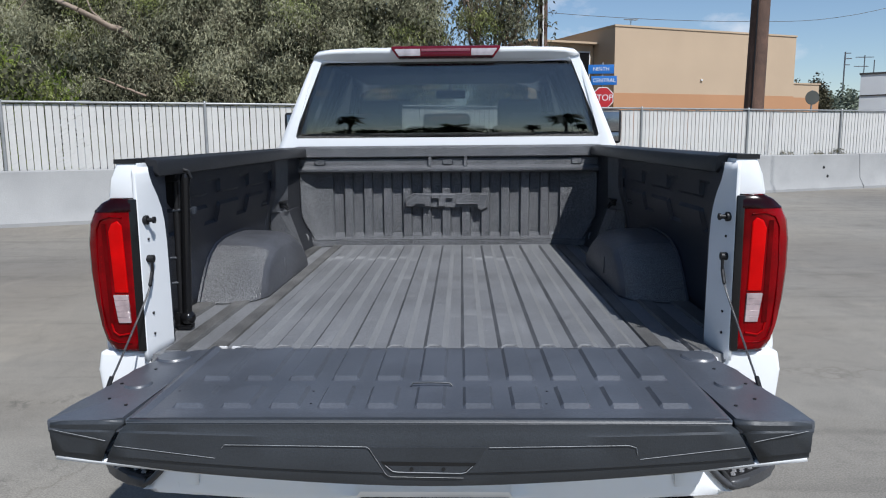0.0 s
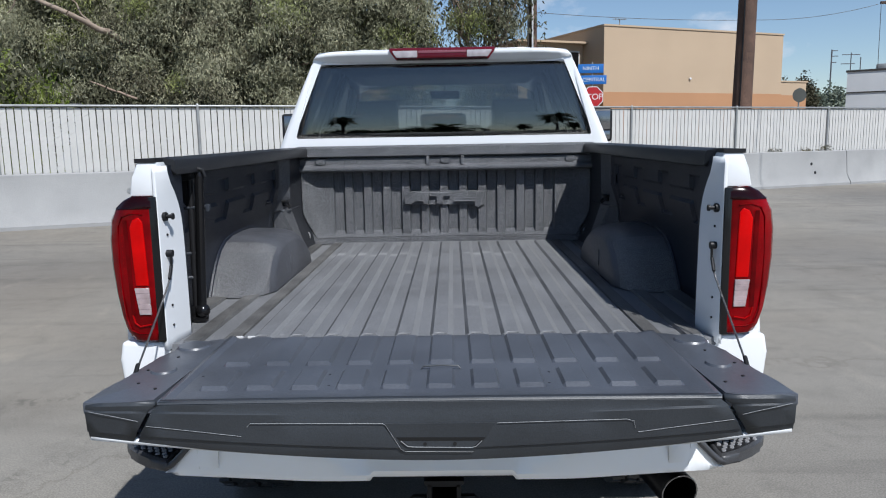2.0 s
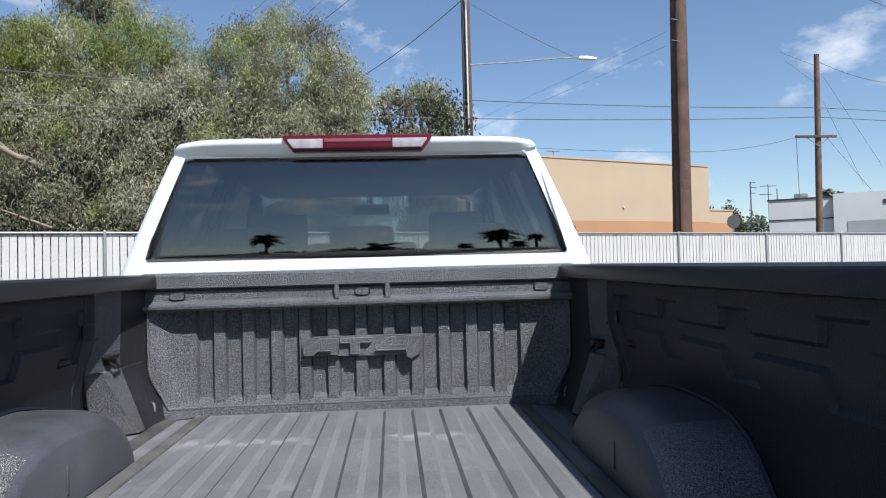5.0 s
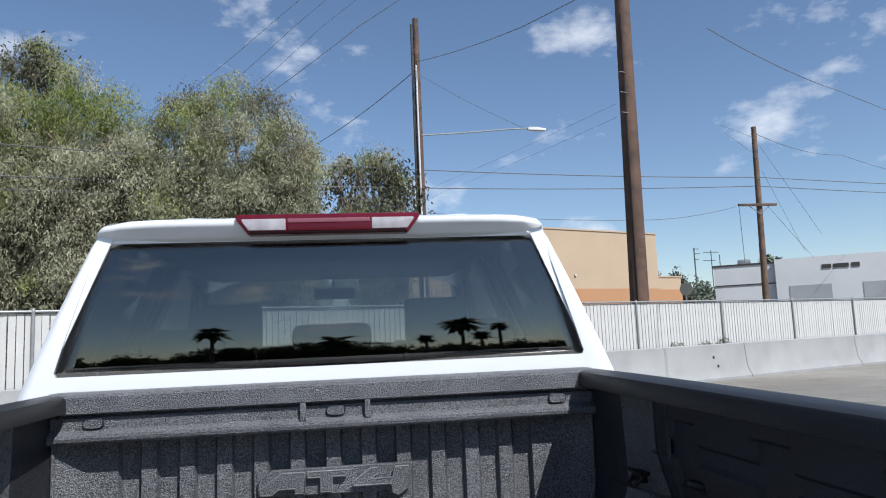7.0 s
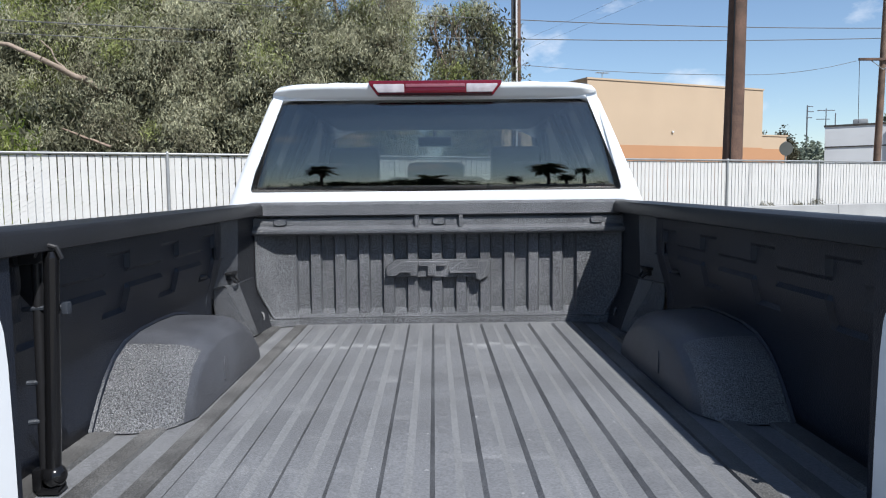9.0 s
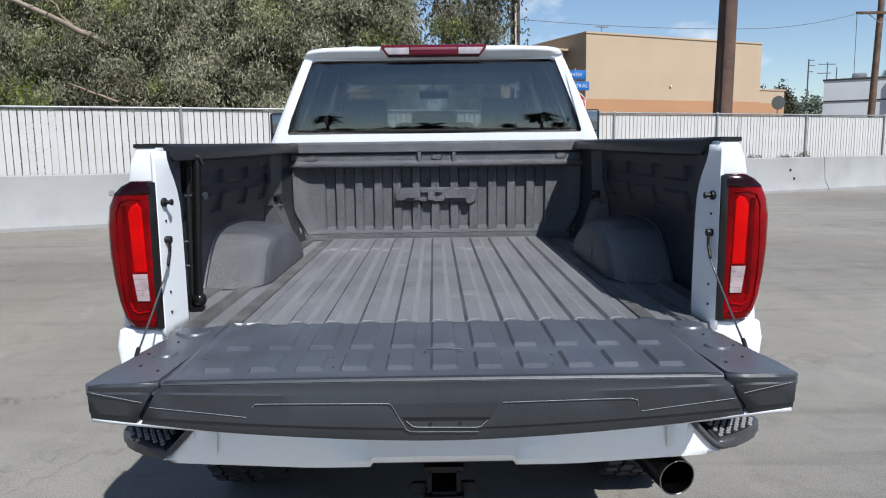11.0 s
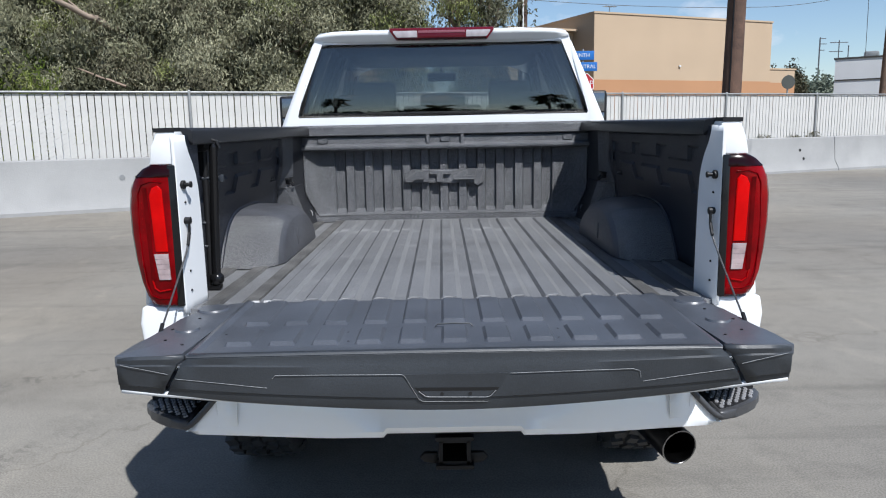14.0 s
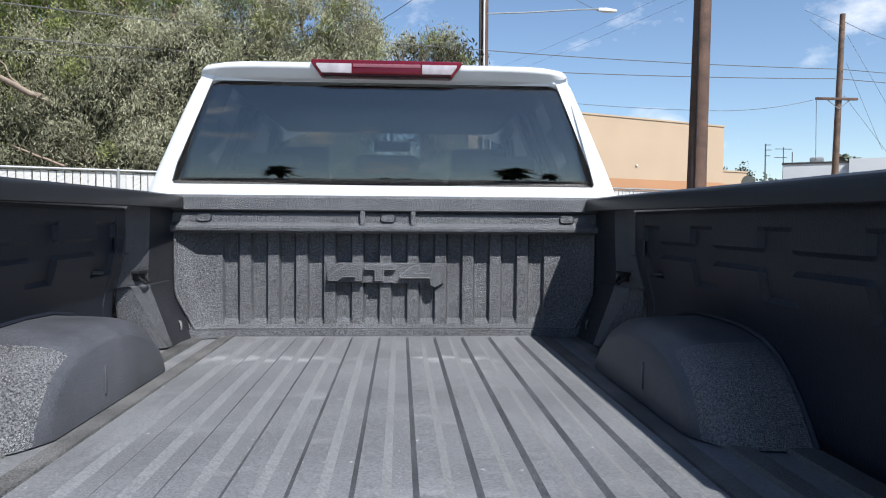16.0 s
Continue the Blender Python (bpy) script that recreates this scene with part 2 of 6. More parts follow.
CABLE = mat("braided_cable", (0.148, 0.148, 0.148), rough=0.4, metal=0.8, bump=0.4, bs=600)
RUBBER = mat("tyre_rubber", (0.042, 0.042, 0.043), rough=0.7, var=0.2, bump=0.3, bs=200)
TREAD = mat("step_tread", (0.26, 0.26, 0.27), rough=0.4, var=0.2, bump=0.3, bs=300, spec=0.6)
STEP_RIM = mat("grey_step_rim", (0.045, 0.046, 0.050), rough=0.4, var=0.12, vs=6, bump=0.3, bs=300, dist=0.0018, spec=0.5)
SEAM = mat("silver_trim_line", (0.24, 0.25, 0.26), rough=0.35, var=0.08)
UNDER = mat("undercarriage", (0.006, 0.006, 0.0065), rough=0.7, var=0.2)
SOOT = mat("sooty_steel", (0.050, 0.050, 0.053), rough=0.32, metal=1.0, var=0.3, vs=9)
SEAT = mat("black_seat_leather", (0.00666, 0.00666, 0.00740), rough=0.55, var=0.1, bump=0.2, bs=200, spec=0.25)
# Body white with extra brightness in the colour to offset the bumper's shade.
BUMPER_WHITE = mat("brightened_bumper_white", (0.86, 0.875, 0.89), rough=0.16, var=0.02, vs=2.0, coat=0.8)
RED_LENS = mat("dark_red_lens", (0.1998, 0.00022, 0.00222), rough=0.16, var=0.30, vs=9, coat=0.03, spec=0.12)
RED_GLOW = mat("bright_red_lens", (0.5032, 0.00074, 0.00074), rough=0.2, var=0.12, vs=14, coat=0.03, spec=0.12)
SMOKED = mat("smoked_lens", (0.0118, 0.00044, 0.00074), rough=0.16, var=0.2, vs=9, spec=0.25)
RED_DEEP = mat("deep_red_lens", (0.115, 0.0003, 0.0014), rough=0.18, var=0.3, vs=16, spec=0.12)
RED_MID = mat("mid_red_lens", (0.2664, 0.00074, 0.00148), rough=0.2, var=0.12, vs=14, spec=0.12)

CLEAR_LENS = mat("clear_lens", (0.4144, 0.3256, 0.333), rough=0.15, var=0.16, vs=30, coat=0.5, metal=0.1)
BRAKE_RED = mat("crimson_lens", (0.1184, 0.00296, 0.0118), rough=0.2, var=0.1, vs=12, coat=0.3, spec=0.3)
BRAKE_MID = mat("frosted_crimson_lens", (0.222, 0.074, 0.0962), rough=0.3, var=0.1, vs=20)
CARGO_LENS = mat("frosted_clear_lens", (0.37, 0.3404, 0.3626), rough=0.25, var=0.12, vs=30)
BRAKE_DARK = mat("deep_crimson_lens", (0.0777, 0.00074, 0.00666), rough=0.2, var=0.1, vs=12, coat=0.3, spec=0.3)
# Paler and darker floor copies: sun and shade on rib flanks put into colour.
PALE_RIB = mat("lit_rib_edge", (0.155, 0.158, 0.163), rough=0.45, var=0.06, vs=3, bump=0.4, bs=230, dist=0.003, fine=0.2, fs=170)
RIB_SHADED = mat("shaded_rib_side", (0.100, 0.102, 0.107), rough=0.42, var=0.2, vs=5, bump=0.5, bs=230, dist=0.003, fine=0.25, fs=170)
SIDE_FLOOR = mat("gritty_side_floor", (0.112, 0.110, 0.107), rough=0.5, var=0.3, vs=6, bump=0.6, bs=230, dist=0.004, fine=0.5, fs=300)
TINT = glass("tinted_rear_glass", (0.47, 0.50, 0.50), ior=2.05, coat=(1.0, 0.96, 0.90))
CLEAR = glass("clear_glass", (0.82, 0.86, 0.86))
DARKGLASS = glass("privacy_glass", (0.018, 0.02, 0.022), ior=1.1)
CONCRETE = mat("barrier_concrete", (0.272, 0.273, 0.270), rough=0.85, var=0.07, vs=1.3, bump=0.35, bs=40, dist=0.01, fine=0.10, fs=90, c2=(0.228, 0.229, 0.228))
SLAT = mat("white_fence_slat", (0.4662, 0.4588, 0.4403), rough=0.5, var=0.04, vs=2.0, objrand=0.025)
GALV = mat("galvanised_steel", (0.3108, 0.3182, 0.3182), rough=0.5, metal=0.5, var=0.12, vs=4)
MESH = mat("vinyl_chain_link", (0.43, 0.425, 0.41), rough=0.5, var=0.05)
POLEWOOD = mat("creosote_pole_wood", (0.1147, 0.0636, 0.0429), rough=0.8, var=0.25, vs=2, bump=0.6, bs=30, dist=0.02, fine=0.35, fs=40)
POLEWOOD2 = mat("weathered_pole_wood", (0.148, 0.0925, 0.0629), rough=0.8, var=0.25, vs=2, bump=0.5, bs=30, dist=0.02, fine=0.3, fs=40)
STUCCO = mat("tan_stucco", (0.3922, 0.296, 0.2035), rough=0.9, var=0.035, vs=0.4, bump=0.3, bs=20, dist=0.01, fine=0.04, fs=30)
STUCCO_BAND = mat("orange_stucco", (0.37, 0.1961, 0.0999), rough=0.9, var=0.04, vs=0.4, bump=0.3, bs=20, dist=0.01, fine=0.04, fs=30)
OFFWHITE = mat("white_wall_paint", (0.5476, 0.555, 0.5624), rough=0.8, var=0.05, vs=0.3)
GREYWALL = mat("grey_metal_wall", (0.3108, 0.3256, 0.3404), rough=0.7, var=0.06, vs=0.3)
# Grey with distance haze mixed into the colour.
FARPOLE = mat("hazy_weathered_pole", (0.0888, 0.0925, 0.1036), rough=0.8, var=0.15)
DARKTRIM = mat("dark_trim", (0.037, 0.0333, 0.0296), rough=0.7, var=0.15)
SIGNBLUE = mat("blue_sign_face", (0.0148, 0.1184, 0.3848), rough=0.35, var=0.05)
SIGNRED = mat("red_sign_face", (0.37, 0.0148, 0.0185), rough=0.35, var=0.05)
SIGNWHITE = mat("white_sign_face", (0.592, 0.592, 0.592), rough=0.4, var=0.03)
PLATERED = mat("red_plate_print", (0.407, 0.0222, 0.0444), rough=0.4, var=0.05)
BARK = mat("pale_bark", (0.2812, 0.2072, 0.1554), rough=0.85, var=0.25, vs=3, bump=0.5, bs=15, dist=0.03)
BARKPALE = mat("bleached_bark", (0.259, 0.2072, 0.1628), rough=0.85, var=0.35, vs=5, bump=0.6, bs=18, dist=0.03, c2=(0.1924, 0.148, 0.111))
BARKDARK = mat("dark_bark", (0.0814, 0.0629, 0.0481), rough=0.9, var=0.25, vs=3, bump=0.6, bs=15, dist=0.03)
LEAF_EUC = leaf_mat("gumtree_leaf", (0.40, 0.392, 0.275), (0.225, 0.228, 0.142))
LEAF_EUC2 = leaf_mat("gumtree_leaf_olive", (0.285, 0.310, 0.118), (0.165, 0.190, 0.070))
LEAF_BROWN = leaf_mat("gumtree_leaf_dull", (0.1924, 0.1776, 0.1221), (0.0962, 0.0925, 0.0629))
# Darkened leaf: shade deep inside the crowns put into the colour.
LEAF_SHADED = leaf_mat("shaded_inner_leaf", (0.111, 0.111, 0.0703), (0.0555, 0.0577, 0.037), trans=0.2)
# Paler, greyer leaf with distance haze mixed into the colour.
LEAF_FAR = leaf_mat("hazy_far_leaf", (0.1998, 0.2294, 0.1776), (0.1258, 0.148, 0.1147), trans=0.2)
WIREGREY = mat("weathered_cable", (0.111, 0.111, 0.1073), rough=0.6, var=0.1)
LEAF_GREEN = leaf_mat("bright_green_leaf", (0.1776, 0.222, 0.0333), (0.0814, 0.1184, 0.0222))
LEAF_OLIVE = leaf_mat("dry_olive_leaf", (0.0851, 0.0814, 0.0518), (0.0444, 0.0407, 0.0259), trans=0.2)
LEAF_DARK = leaf_mat("dark_leaf", (0.0407, 0.0555, 0.0259), (0.0222, 0.0296, 0.0148), trans=0.2)


def asphalt():
    """Sun-bleached parking-lot asphalt with stone grain, stains, tyre smears and hairline cracks."""
    m = mat("worn_asphalt", (0.222, 0.209, 0.182), rough=0.86, var=0.1, vs=0.22, bump=0.2, bs=150, dist=0.004, fine=0.20, fs=120, c2=(0.1500, 0.1410, 0.1260))
    n, l = m.node_tree.nodes, m.node_tree.links
    b = n["Principled BSDF"]
    colour = b.inputs["Base Color"].links[0].from_socket
    tc = n.new("ShaderNodeTexCoord")

    def layer(colour, tint, fac):
        mx = n.new("ShaderNodeMixRGB")
        mx.blend_type = "MULTIPLY"
        mx.inputs["Color2"].default_value = (*tint, 1)
        l.new(fac, mx.inputs["Fac"])
        l.new(colour, mx.inputs["Color1"])
        return mx.outputs["Color"]

    def ramp(socket, a, b2):
        r = n.new("ShaderNodeMapRange")
        r.inputs["From Min"].default_value, r.inputs["From Max"].default_value = a, b2
        l.new(socket, r.inputs["Value"])
        return r.outputs["Result"]

    # tyre smears: noise drawn out along curving lanes
    mp = n.new("ShaderNodeMapping")
    mp.inputs["Rotation"].default_value = (0, 0, radians(-20))
    mp.inputs["Scale"].default_value = (0.16, 1.5, 1.0)
    l.new(tc.outputs["Object"], mp.inputs["Vector"])
    sm = n.new("ShaderNodeTexNoise")
    sm.inputs["Scale"].default_value, sm.inputs["Detail"].default_value, sm.inputs["Distortion"].default_value = 1.4, 5.0, 0.9
    l.new(mp.outputs["Vector"], sm.inputs["Vector"])
    colour = layer(colour, (0.88, 0.88, 0.88), ramp(sm.outputs["Fac"], 0.52, 0.72))
    # blotches
    bl = n.new("ShaderNodeTexNoise")
    bl.inputs["Scale"].default_value, bl.inputs["Detail"].default_value = 0.9, 6.0
    l.new(tc.outputs["Object"], bl.inputs["Vector"])
    colour = layer(colour, (0.78, 0.77, 0.76), ramp(bl.outputs["Fac"], 0.55, 0.75))
    # worn mottling, a hand to a pace across
    for scale, lo, hi, tint in ((3.2, 0.50, 0.68, 0.84), (11.0, 0.52, 0.70, 0.88)):
        mo = n.new("ShaderNodeTexNoise")
        mo.inputs["Scale"].default_value, mo.inputs["Detail"].default_value, mo.inputs["Roughness"].default_value, mo.inputs["Distortion"].default_value = scale, 9.0, 0.66, 0.5
        l.new(tc.outputs["Object"], mo.inputs["Vector"])
        colour = layer(colour, (tint, tint, tint), ramp(mo.outputs["Fac"], lo, hi))
    # hairline cracks
    vo = n.new("ShaderNodeTexVoronoi")
    vo.feature = "DISTANCE_TO_EDGE"
    vo.inputs["Scale"].default_value = 0.22
    wob = n.new("ShaderNodeTexNoise")
    wob.inputs["Scale"].default_value, wob.inputs["Detail"].default_value = 2.5, 4.0
    l.new(tc.outputs["Object"], wob.inputs["Vector"])
    add = n.new("ShaderNodeMixRGB")
    add.blend_type = "ADD"
    add.inputs["Fac"].default_value = 0.7
    l.new(tc.outputs["Object"], add.inputs["Color1"])
    l.new(wob.outputs["Color"], add.inputs["Color2"])
    l.new(add.outputs["Color"], vo.inputs["Vector"])
    colour = layer(colour, (0.84, 0.83, 0.82), ramp(vo.outputs["Distance"], 0.004, 0.001))
    # broad warm and cool patches, pale scuffs, dark tyre arcs
    for scale, noise, lo, hi, tint, detail in (((1, 1, 1), 0.13, 0.45, 0.65, (1.0, 0.95, 0.885), 3.0), ((1, 1, 1), 0.22, 0.50, 0.68, (0.90, 0.915, 0.94), 4.0), ((1.0, 0.5, 1), 2.6, 0.60, 0.72, (1.13, 1.12, 1.10), 8.0), ((0.10, 1.2, 1), 2.4, 0.62, 0.72, (0.88, 0.88, 0.885), 3.0)):
        mp2 = n.new("ShaderNodeMapping")
        mp2.inputs["Rotation"].default_value = (0, 0, radians(-9 if scale[0] < 0.5 else 25))
        mp2.inputs["Scale"].default_value = scale
        l.new(tc.outputs["Object"], mp2.inputs["Vector"])
        no2 = n.new("ShaderNodeTexNoise")
        no2.inputs["Scale"].default_value, no2.inputs["Detail"].default_value, no2.inputs["Distortion"].default_value = noise, detail, 0.6
        l.new(mp2.outputs["Vector"], no2.inputs["Vector"])
        colour = layer(colour, tint, ramp(no2.outputs["Fac"], lo, hi))
    # thin sweeping tyre lines, thickest towards the barriers
    for turn, sx, sy, seed, lo, hi, tint in ((-14, 0.13, 2.4, 0.0, 0.60, 0.68, 0.85), (12, 0.11, 1.9, 40.0, 0.61, 0.69, 0.87), (-42, 0.14, 2.2, 80.0, 0.62, 0.70, 0.88)):
        mp3 = n.new("ShaderNodeMapping")
        mp3.inputs["Location"].default_value = (seed, seed * 0.7, 0)
        mp3.inputs["Rotation"].default_value = (0, 0, radians(turn))
        mp3.inputs["Scale"].default_value = (sx, sy, 1)
        l.new(tc.outputs["Object"], mp3.inputs["Vector"])
        no3 = n.new("ShaderNodeTexNoise")
        no3.inputs["Scale"].default_value, no3.inputs["Detail"].default_value, no3.inputs["Distortion"].default_value = 1.3, 4.0, 0.7
        l.new(mp3.outputs["Vector"], no3.inputs["Vector"])
        colour = layer(colour, (tint, tint, tint), ramp(no3.outputs["Fac"], lo, hi))
    # tread prints left by a turning tyre
    for px_, py_, turn, half, reach in ((-1.98, 1.15, 62, 0.13, 0.9), (-2.35, 2.15, 20, 0.10, 0.6), (-2.1, 2.5, 105, 0.09, 0.45)):
        mp4 = n.new("ShaderNodeMapping")
        mp4.vector_type = "TEXTURE"
        mp4.inputs["Location"].default_value = (px_, py_, 0)
        mp4.inputs["Rotation"].default_value = (0, 0, radians(turn))
        l.new(tc.outputs["Object"], mp4.inputs["Vector"])
        xyz = n.new("ShaderNodeSeparateXYZ")
        l.new(mp4.outputs["Vector"], xyz.inputs[0])
        masks = []
        for axis, lim in (("X", reach), ("Y", half)):
            ab = n.new("ShaderNodeMath")
            ab.operation = "ABSOLUTE"
            l.new(xyz.outputs[axis], ab.inputs[0])
            masks.append(ramp(ab.outputs[0], lim, lim * 0.6))
        wv = n.new("ShaderNodeTexWave")
        wv.bands_direction = "X"
        wv.inputs["Scale"].default_value, wv.inputs["Distortion"].default_value, wv.inputs["Detail"].default_value, wv.inputs["Detail Scale"].default_value = 4.2, 7.0, 4.0, 3.0
        l.new(mp4.outputs["Vector"], wv.inputs["Vector"])
        fac = ramp(wv.outputs["Fac"], 0.30, 0.65)
        rub = n.new("ShaderNodeTexNoise")
        rub.inputs["Scale"].default_value, rub.inputs["Detail"].default_value = 7.0, 5.0
        l.new(tc.outputs["Object"], rub.inputs["Vector"])
        for extra in masks + [ramp(rub.outputs["Fac"], 0.46, 0.62)]:
            mu = n.new("ShaderNodeMath")
            mu.operation = "MULTIPLY"
            l.new(fac, mu.inputs[0])
            l.new(extra, mu.inputs[1])
            fac = mu.outputs[0]
        colour = layer(colour, (0.74, 0.74, 0.74), fac)
    l.new(colour, b.inputs["Base Color"])
    return m


ASPHALT = asphalt()


# ---- mesh helpers ----
def part(name, bm, material, parent=None, label="", smooth=40, mats=()):
    """Links a bmesh as one mesh object under a thing or a part."""
    bmesh.ops.recalc_face_normals(bm, faces=bm.faces[:])
    me = bpy.data.meshes.new(name)
    bm.to_mesh(me)
    bm.free()
    for m in (material, *mats):
        me.materials.append(m)
    if smooth:
        me.shade_smooth()
        me.set_sharp_from_angle(angle=radians(smooth))
    ob = new(name, me)
    ob.parent = parent
    if label:
        ob["label"] = label
    return ob


def thing(name, label, category, m=None, kind="", group=""):
    ob = new(name)
    ob.empty_display_size = 0.2
    if m is not None:
        ob.matrix_basis = m
    return tagged(ob, label, category, group, kind)


def box(bm, x0, x1, y0, y1, z0, z1, bev=0.0, seg=2):
    vs = [bm.verts.new((x, y, z)) for x in (x0, x1) for y in (y0, y1) for z in (z0, z1)]
    fs = [bm.faces.new([vs[i] for i in q]) for q in ((0, 1, 3, 2), (4, 6, 7, 5), (0, 4, 5, 1), (2, 3, 7, 6), (0, 2, 6, 4), (1, 5, 7, 3))]
    if bev:
        es = {e for f in fs for e in f.edges}
        bmesh.ops.bevel(bm, geom=list(es), offset=bev, segments=seg, affect="EDGES", profile=0.6)
    return bm


def prism(bm, pts, axis, a, b, bev=0.0, seg=2):
    """A polygon swept along an axis; pts are the two other coordinates in xyz order."""
    def place(p, q):
        return {"x": (q, p[0], p[1]), "y": (p[0], q, p[1]), "z": (p[0], p[1], q)}[axis]
    va = [bm.verts.new(place(p, a)) for p in pts]
    vb = [bm.verts.new(place(p, b)) for p in pts]
    n = len(pts)
    fs = [bm.faces.new(va), bm.faces.new(vb[::-1])]
    fs += [bm.faces.new((va[i], vb[i], vb[(i + 1) % n], va[(i + 1) % n])) for i in range(n)]
    if bev:
        es = {e for f in fs for e in f.edges}
        bmesh.ops.bevel(bm, geom=list(es), offset=bev, segments=seg, affect="EDGES", profile=0.6)
    return bm


def tube(bm, path, r, n=8, r2=None):
    """A round bar along points, tapering from r to r2."""
    path = [Vector(p) for p in path]
    r2 = r if r2 is None else r2
    rings, up = [], Vector((0.13, 0.31, 0.94))
    for i, p in enumerate(path):
        d = (path[min(i + 1, len(path) - 1)] - path[max(i - 1, 0)]).normalized()
        s = d.cross(up)
        if s.length < 1e-3:
            s = d.cross(Vector((1, 0, 0)))
        s.normalize()
        u = s.cross(d)
        rr = r + (r2 - r) * i / max(1, len(path) - 1)
        rings.append([bm.verts.new(p + rr * (math.cos(k * 2 * math.pi / n) * s + math.sin(k * 2 * math.pi / n) * u)) for k in range(n)])
    for a, b in zip(rings, rings[1:]):
        for k in range(n):
            bm.faces.new((a[k], a[(k + 1) % n], b[(k + 1) % n], b[k]))
    bm.faces.new(rings[0][::-1])
    bm.faces.new(rings[-1])
    return bm


def sheet(bm, us, vs, f):
    """A grid surface of f(u, v)."""
    g = [[bm.verts.new(f(u, v)) for v in vs] for u in us]
    for i in range(len(us) - 1):
        for j in range(len(vs) - 1):
            bm.faces.new((g[i][j], g[i + 1][j], g[i + 1][j + 1], g[i][j + 1]))
    return g


def loft(bm, rings, closed=True, caps=True):
    g = [[bm.verts.new(p) for p in ring] for ring in rings]
    n = len(g[0])
    for a, b in zip(g, g[1:]):
        for k in range(n if closed else n - 1):
            bm.faces.new((a[k], a[(k + 1) % n], b[(k + 1) % n], b[k]))
    if caps:
        bm.faces.new(g[0][::-1])
        bm.faces.new(g[-1])
    return g


def thicken(ob, t, offset=-1.0):
    md = ob.modifiers.new("thickness", "SOLIDIFY")
    md.thickness, md.offset = t, offset
    return ob


def lerp(a, b, t):
    return a + (b - a) * t


def smoothstep(a, b, x):
    t = min(1.0, max(0.0, (x - a) / (b - a)))
    return t * t * (3 - 2 * t)


def B():
    return bmesh.new()


# ---- ground ----
bm = B()
n = 60
xs = sorted({round(math.copysign(abs(v) ** 2.2 * 600, v), 2) for v in np.linspace(-1, 1, n)})
sheet(bm, xs, xs, lambda x, y: (x, y, -0.0))
ground = part("ground", bm, ASPHALT, None, smooth=0)
tagged(ground, "sun-bleached grey asphalt lot with tyre smears and cracks", "ground", kind="structure")

# ================= pickup truck =================
truck = thing("pickup_truck", "white crew-cab heavy-duty pickup truck with its tailgate lowered and bed empty", "pickup truck")
PITCH, SHIFT = 0.1062, -0.003      # rib spacing of bed floor and tailgate
HEAD_PITCH, HEAD_SHIFT = 0.1098, -0.010
FLOOR_Z = 0.960
AXLE_Y, AXLE_Z = 1.06, 0.43


def rib_xs(pitch, shift, count, half, slope):
    """Break points of a ribbed section: a raised rib about every multiple of the pitch."""
    xs = []
    for k in range(-count, count + 1):
        c = k * pitch + shift
        xs += [c - half - slope, c - half, c + half, c + half + slope]
    return xs


def off_rib(x, pitch, shift):
    """How far x lies from the middle of its nearest rib."""
    return abs(x - shift - pitch * round((x - shift) / pitch))


# ---- bed floor ----
bm = B()
gx = [k * PITCH + SHIFT + d for k in range(-5, 6) for d in (-0.0320, -0.0215, 0.0215, 0.0385)]
side = [-0.905, -0.835, -0.83, -0.77, -0.765, -0.72, -0.715, -0.655, -0.65, -0.606, -0.603, -0.599, -0.596]
xs = side + gx + [-v for v in side[::-1]]
ys = [-0.015, -0.010, 0.012, 0.03, 0.5, 1.0, 1.5, 1.985, 2.010, 2.10]


def floor_pt(x, y):
    a = abs(x)
    if a > 0.594:
        z = FLOOR_Z - 0.006 - (0.008 if 0.599 <= a <= 0.603 else 0.0) - (0.010 if 0.652 < a < 0.718 or 0.768 < a < 0.832 else 0.0)
    else:
        z = FLOOR_Z + 0.001 if off_rib(x, PITCH, SHIFT) < 0.0220 and y < 2.0 else FLOOR_Z - 0.0070
    if y < -0.012:
        z -= 0.03
    return (x, y, z)


sheet(bm, xs, ys, floor_pt)
box(bm, -0.90, 0.90, 0.0, 2.10, FLOOR_Z - 0.07, FLOOR_Z - 0.02)
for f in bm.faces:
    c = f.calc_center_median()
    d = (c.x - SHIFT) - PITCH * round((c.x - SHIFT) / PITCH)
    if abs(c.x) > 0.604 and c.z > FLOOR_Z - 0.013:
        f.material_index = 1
    # sun-facing flanks get the paler copy, the others the darker one
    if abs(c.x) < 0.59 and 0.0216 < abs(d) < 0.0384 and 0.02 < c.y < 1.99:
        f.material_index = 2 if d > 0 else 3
bed_floor = part("bed_floor", bm, FLOORMAT, truck, "dusty ribbed black bed floor", smooth=20, mats=(SIDE_FLOOR, PALE_RIB, RIB_SHADED))

# sprayed lumps where each rib ends at the tail
for k in range(-5, 6):
    bm = B()
    c = k * PITCH + SHIFT
    tube(bm, [(c - 0.025, -0.010, FLOOR_Z - 0.002), (c - 0.019, 0.004, FLOOR_Z + 0.001), (c - 0.012, 0.011, FLOOR_Z + 0.001), (c + 0.012, 0.011, FLOOR_Z + 0.001), (c + 0.019, 0.004, FLOOR_Z + 0.001), (c + 0.025, -0.010, FLOOR_Z - 0.002)], 0.0028, n=6)
    for j in range(3):
        box(bm, c - 0.012 + j * 0.010, c - 0.006 + j * 0.010, -0.006, 0.003, FLOOR_Z - 0.004, FLOOR_Z + 0.001, bev=0.001, seg=1)
    part("rib_end", bm, PALE_RIB, bed_floor)

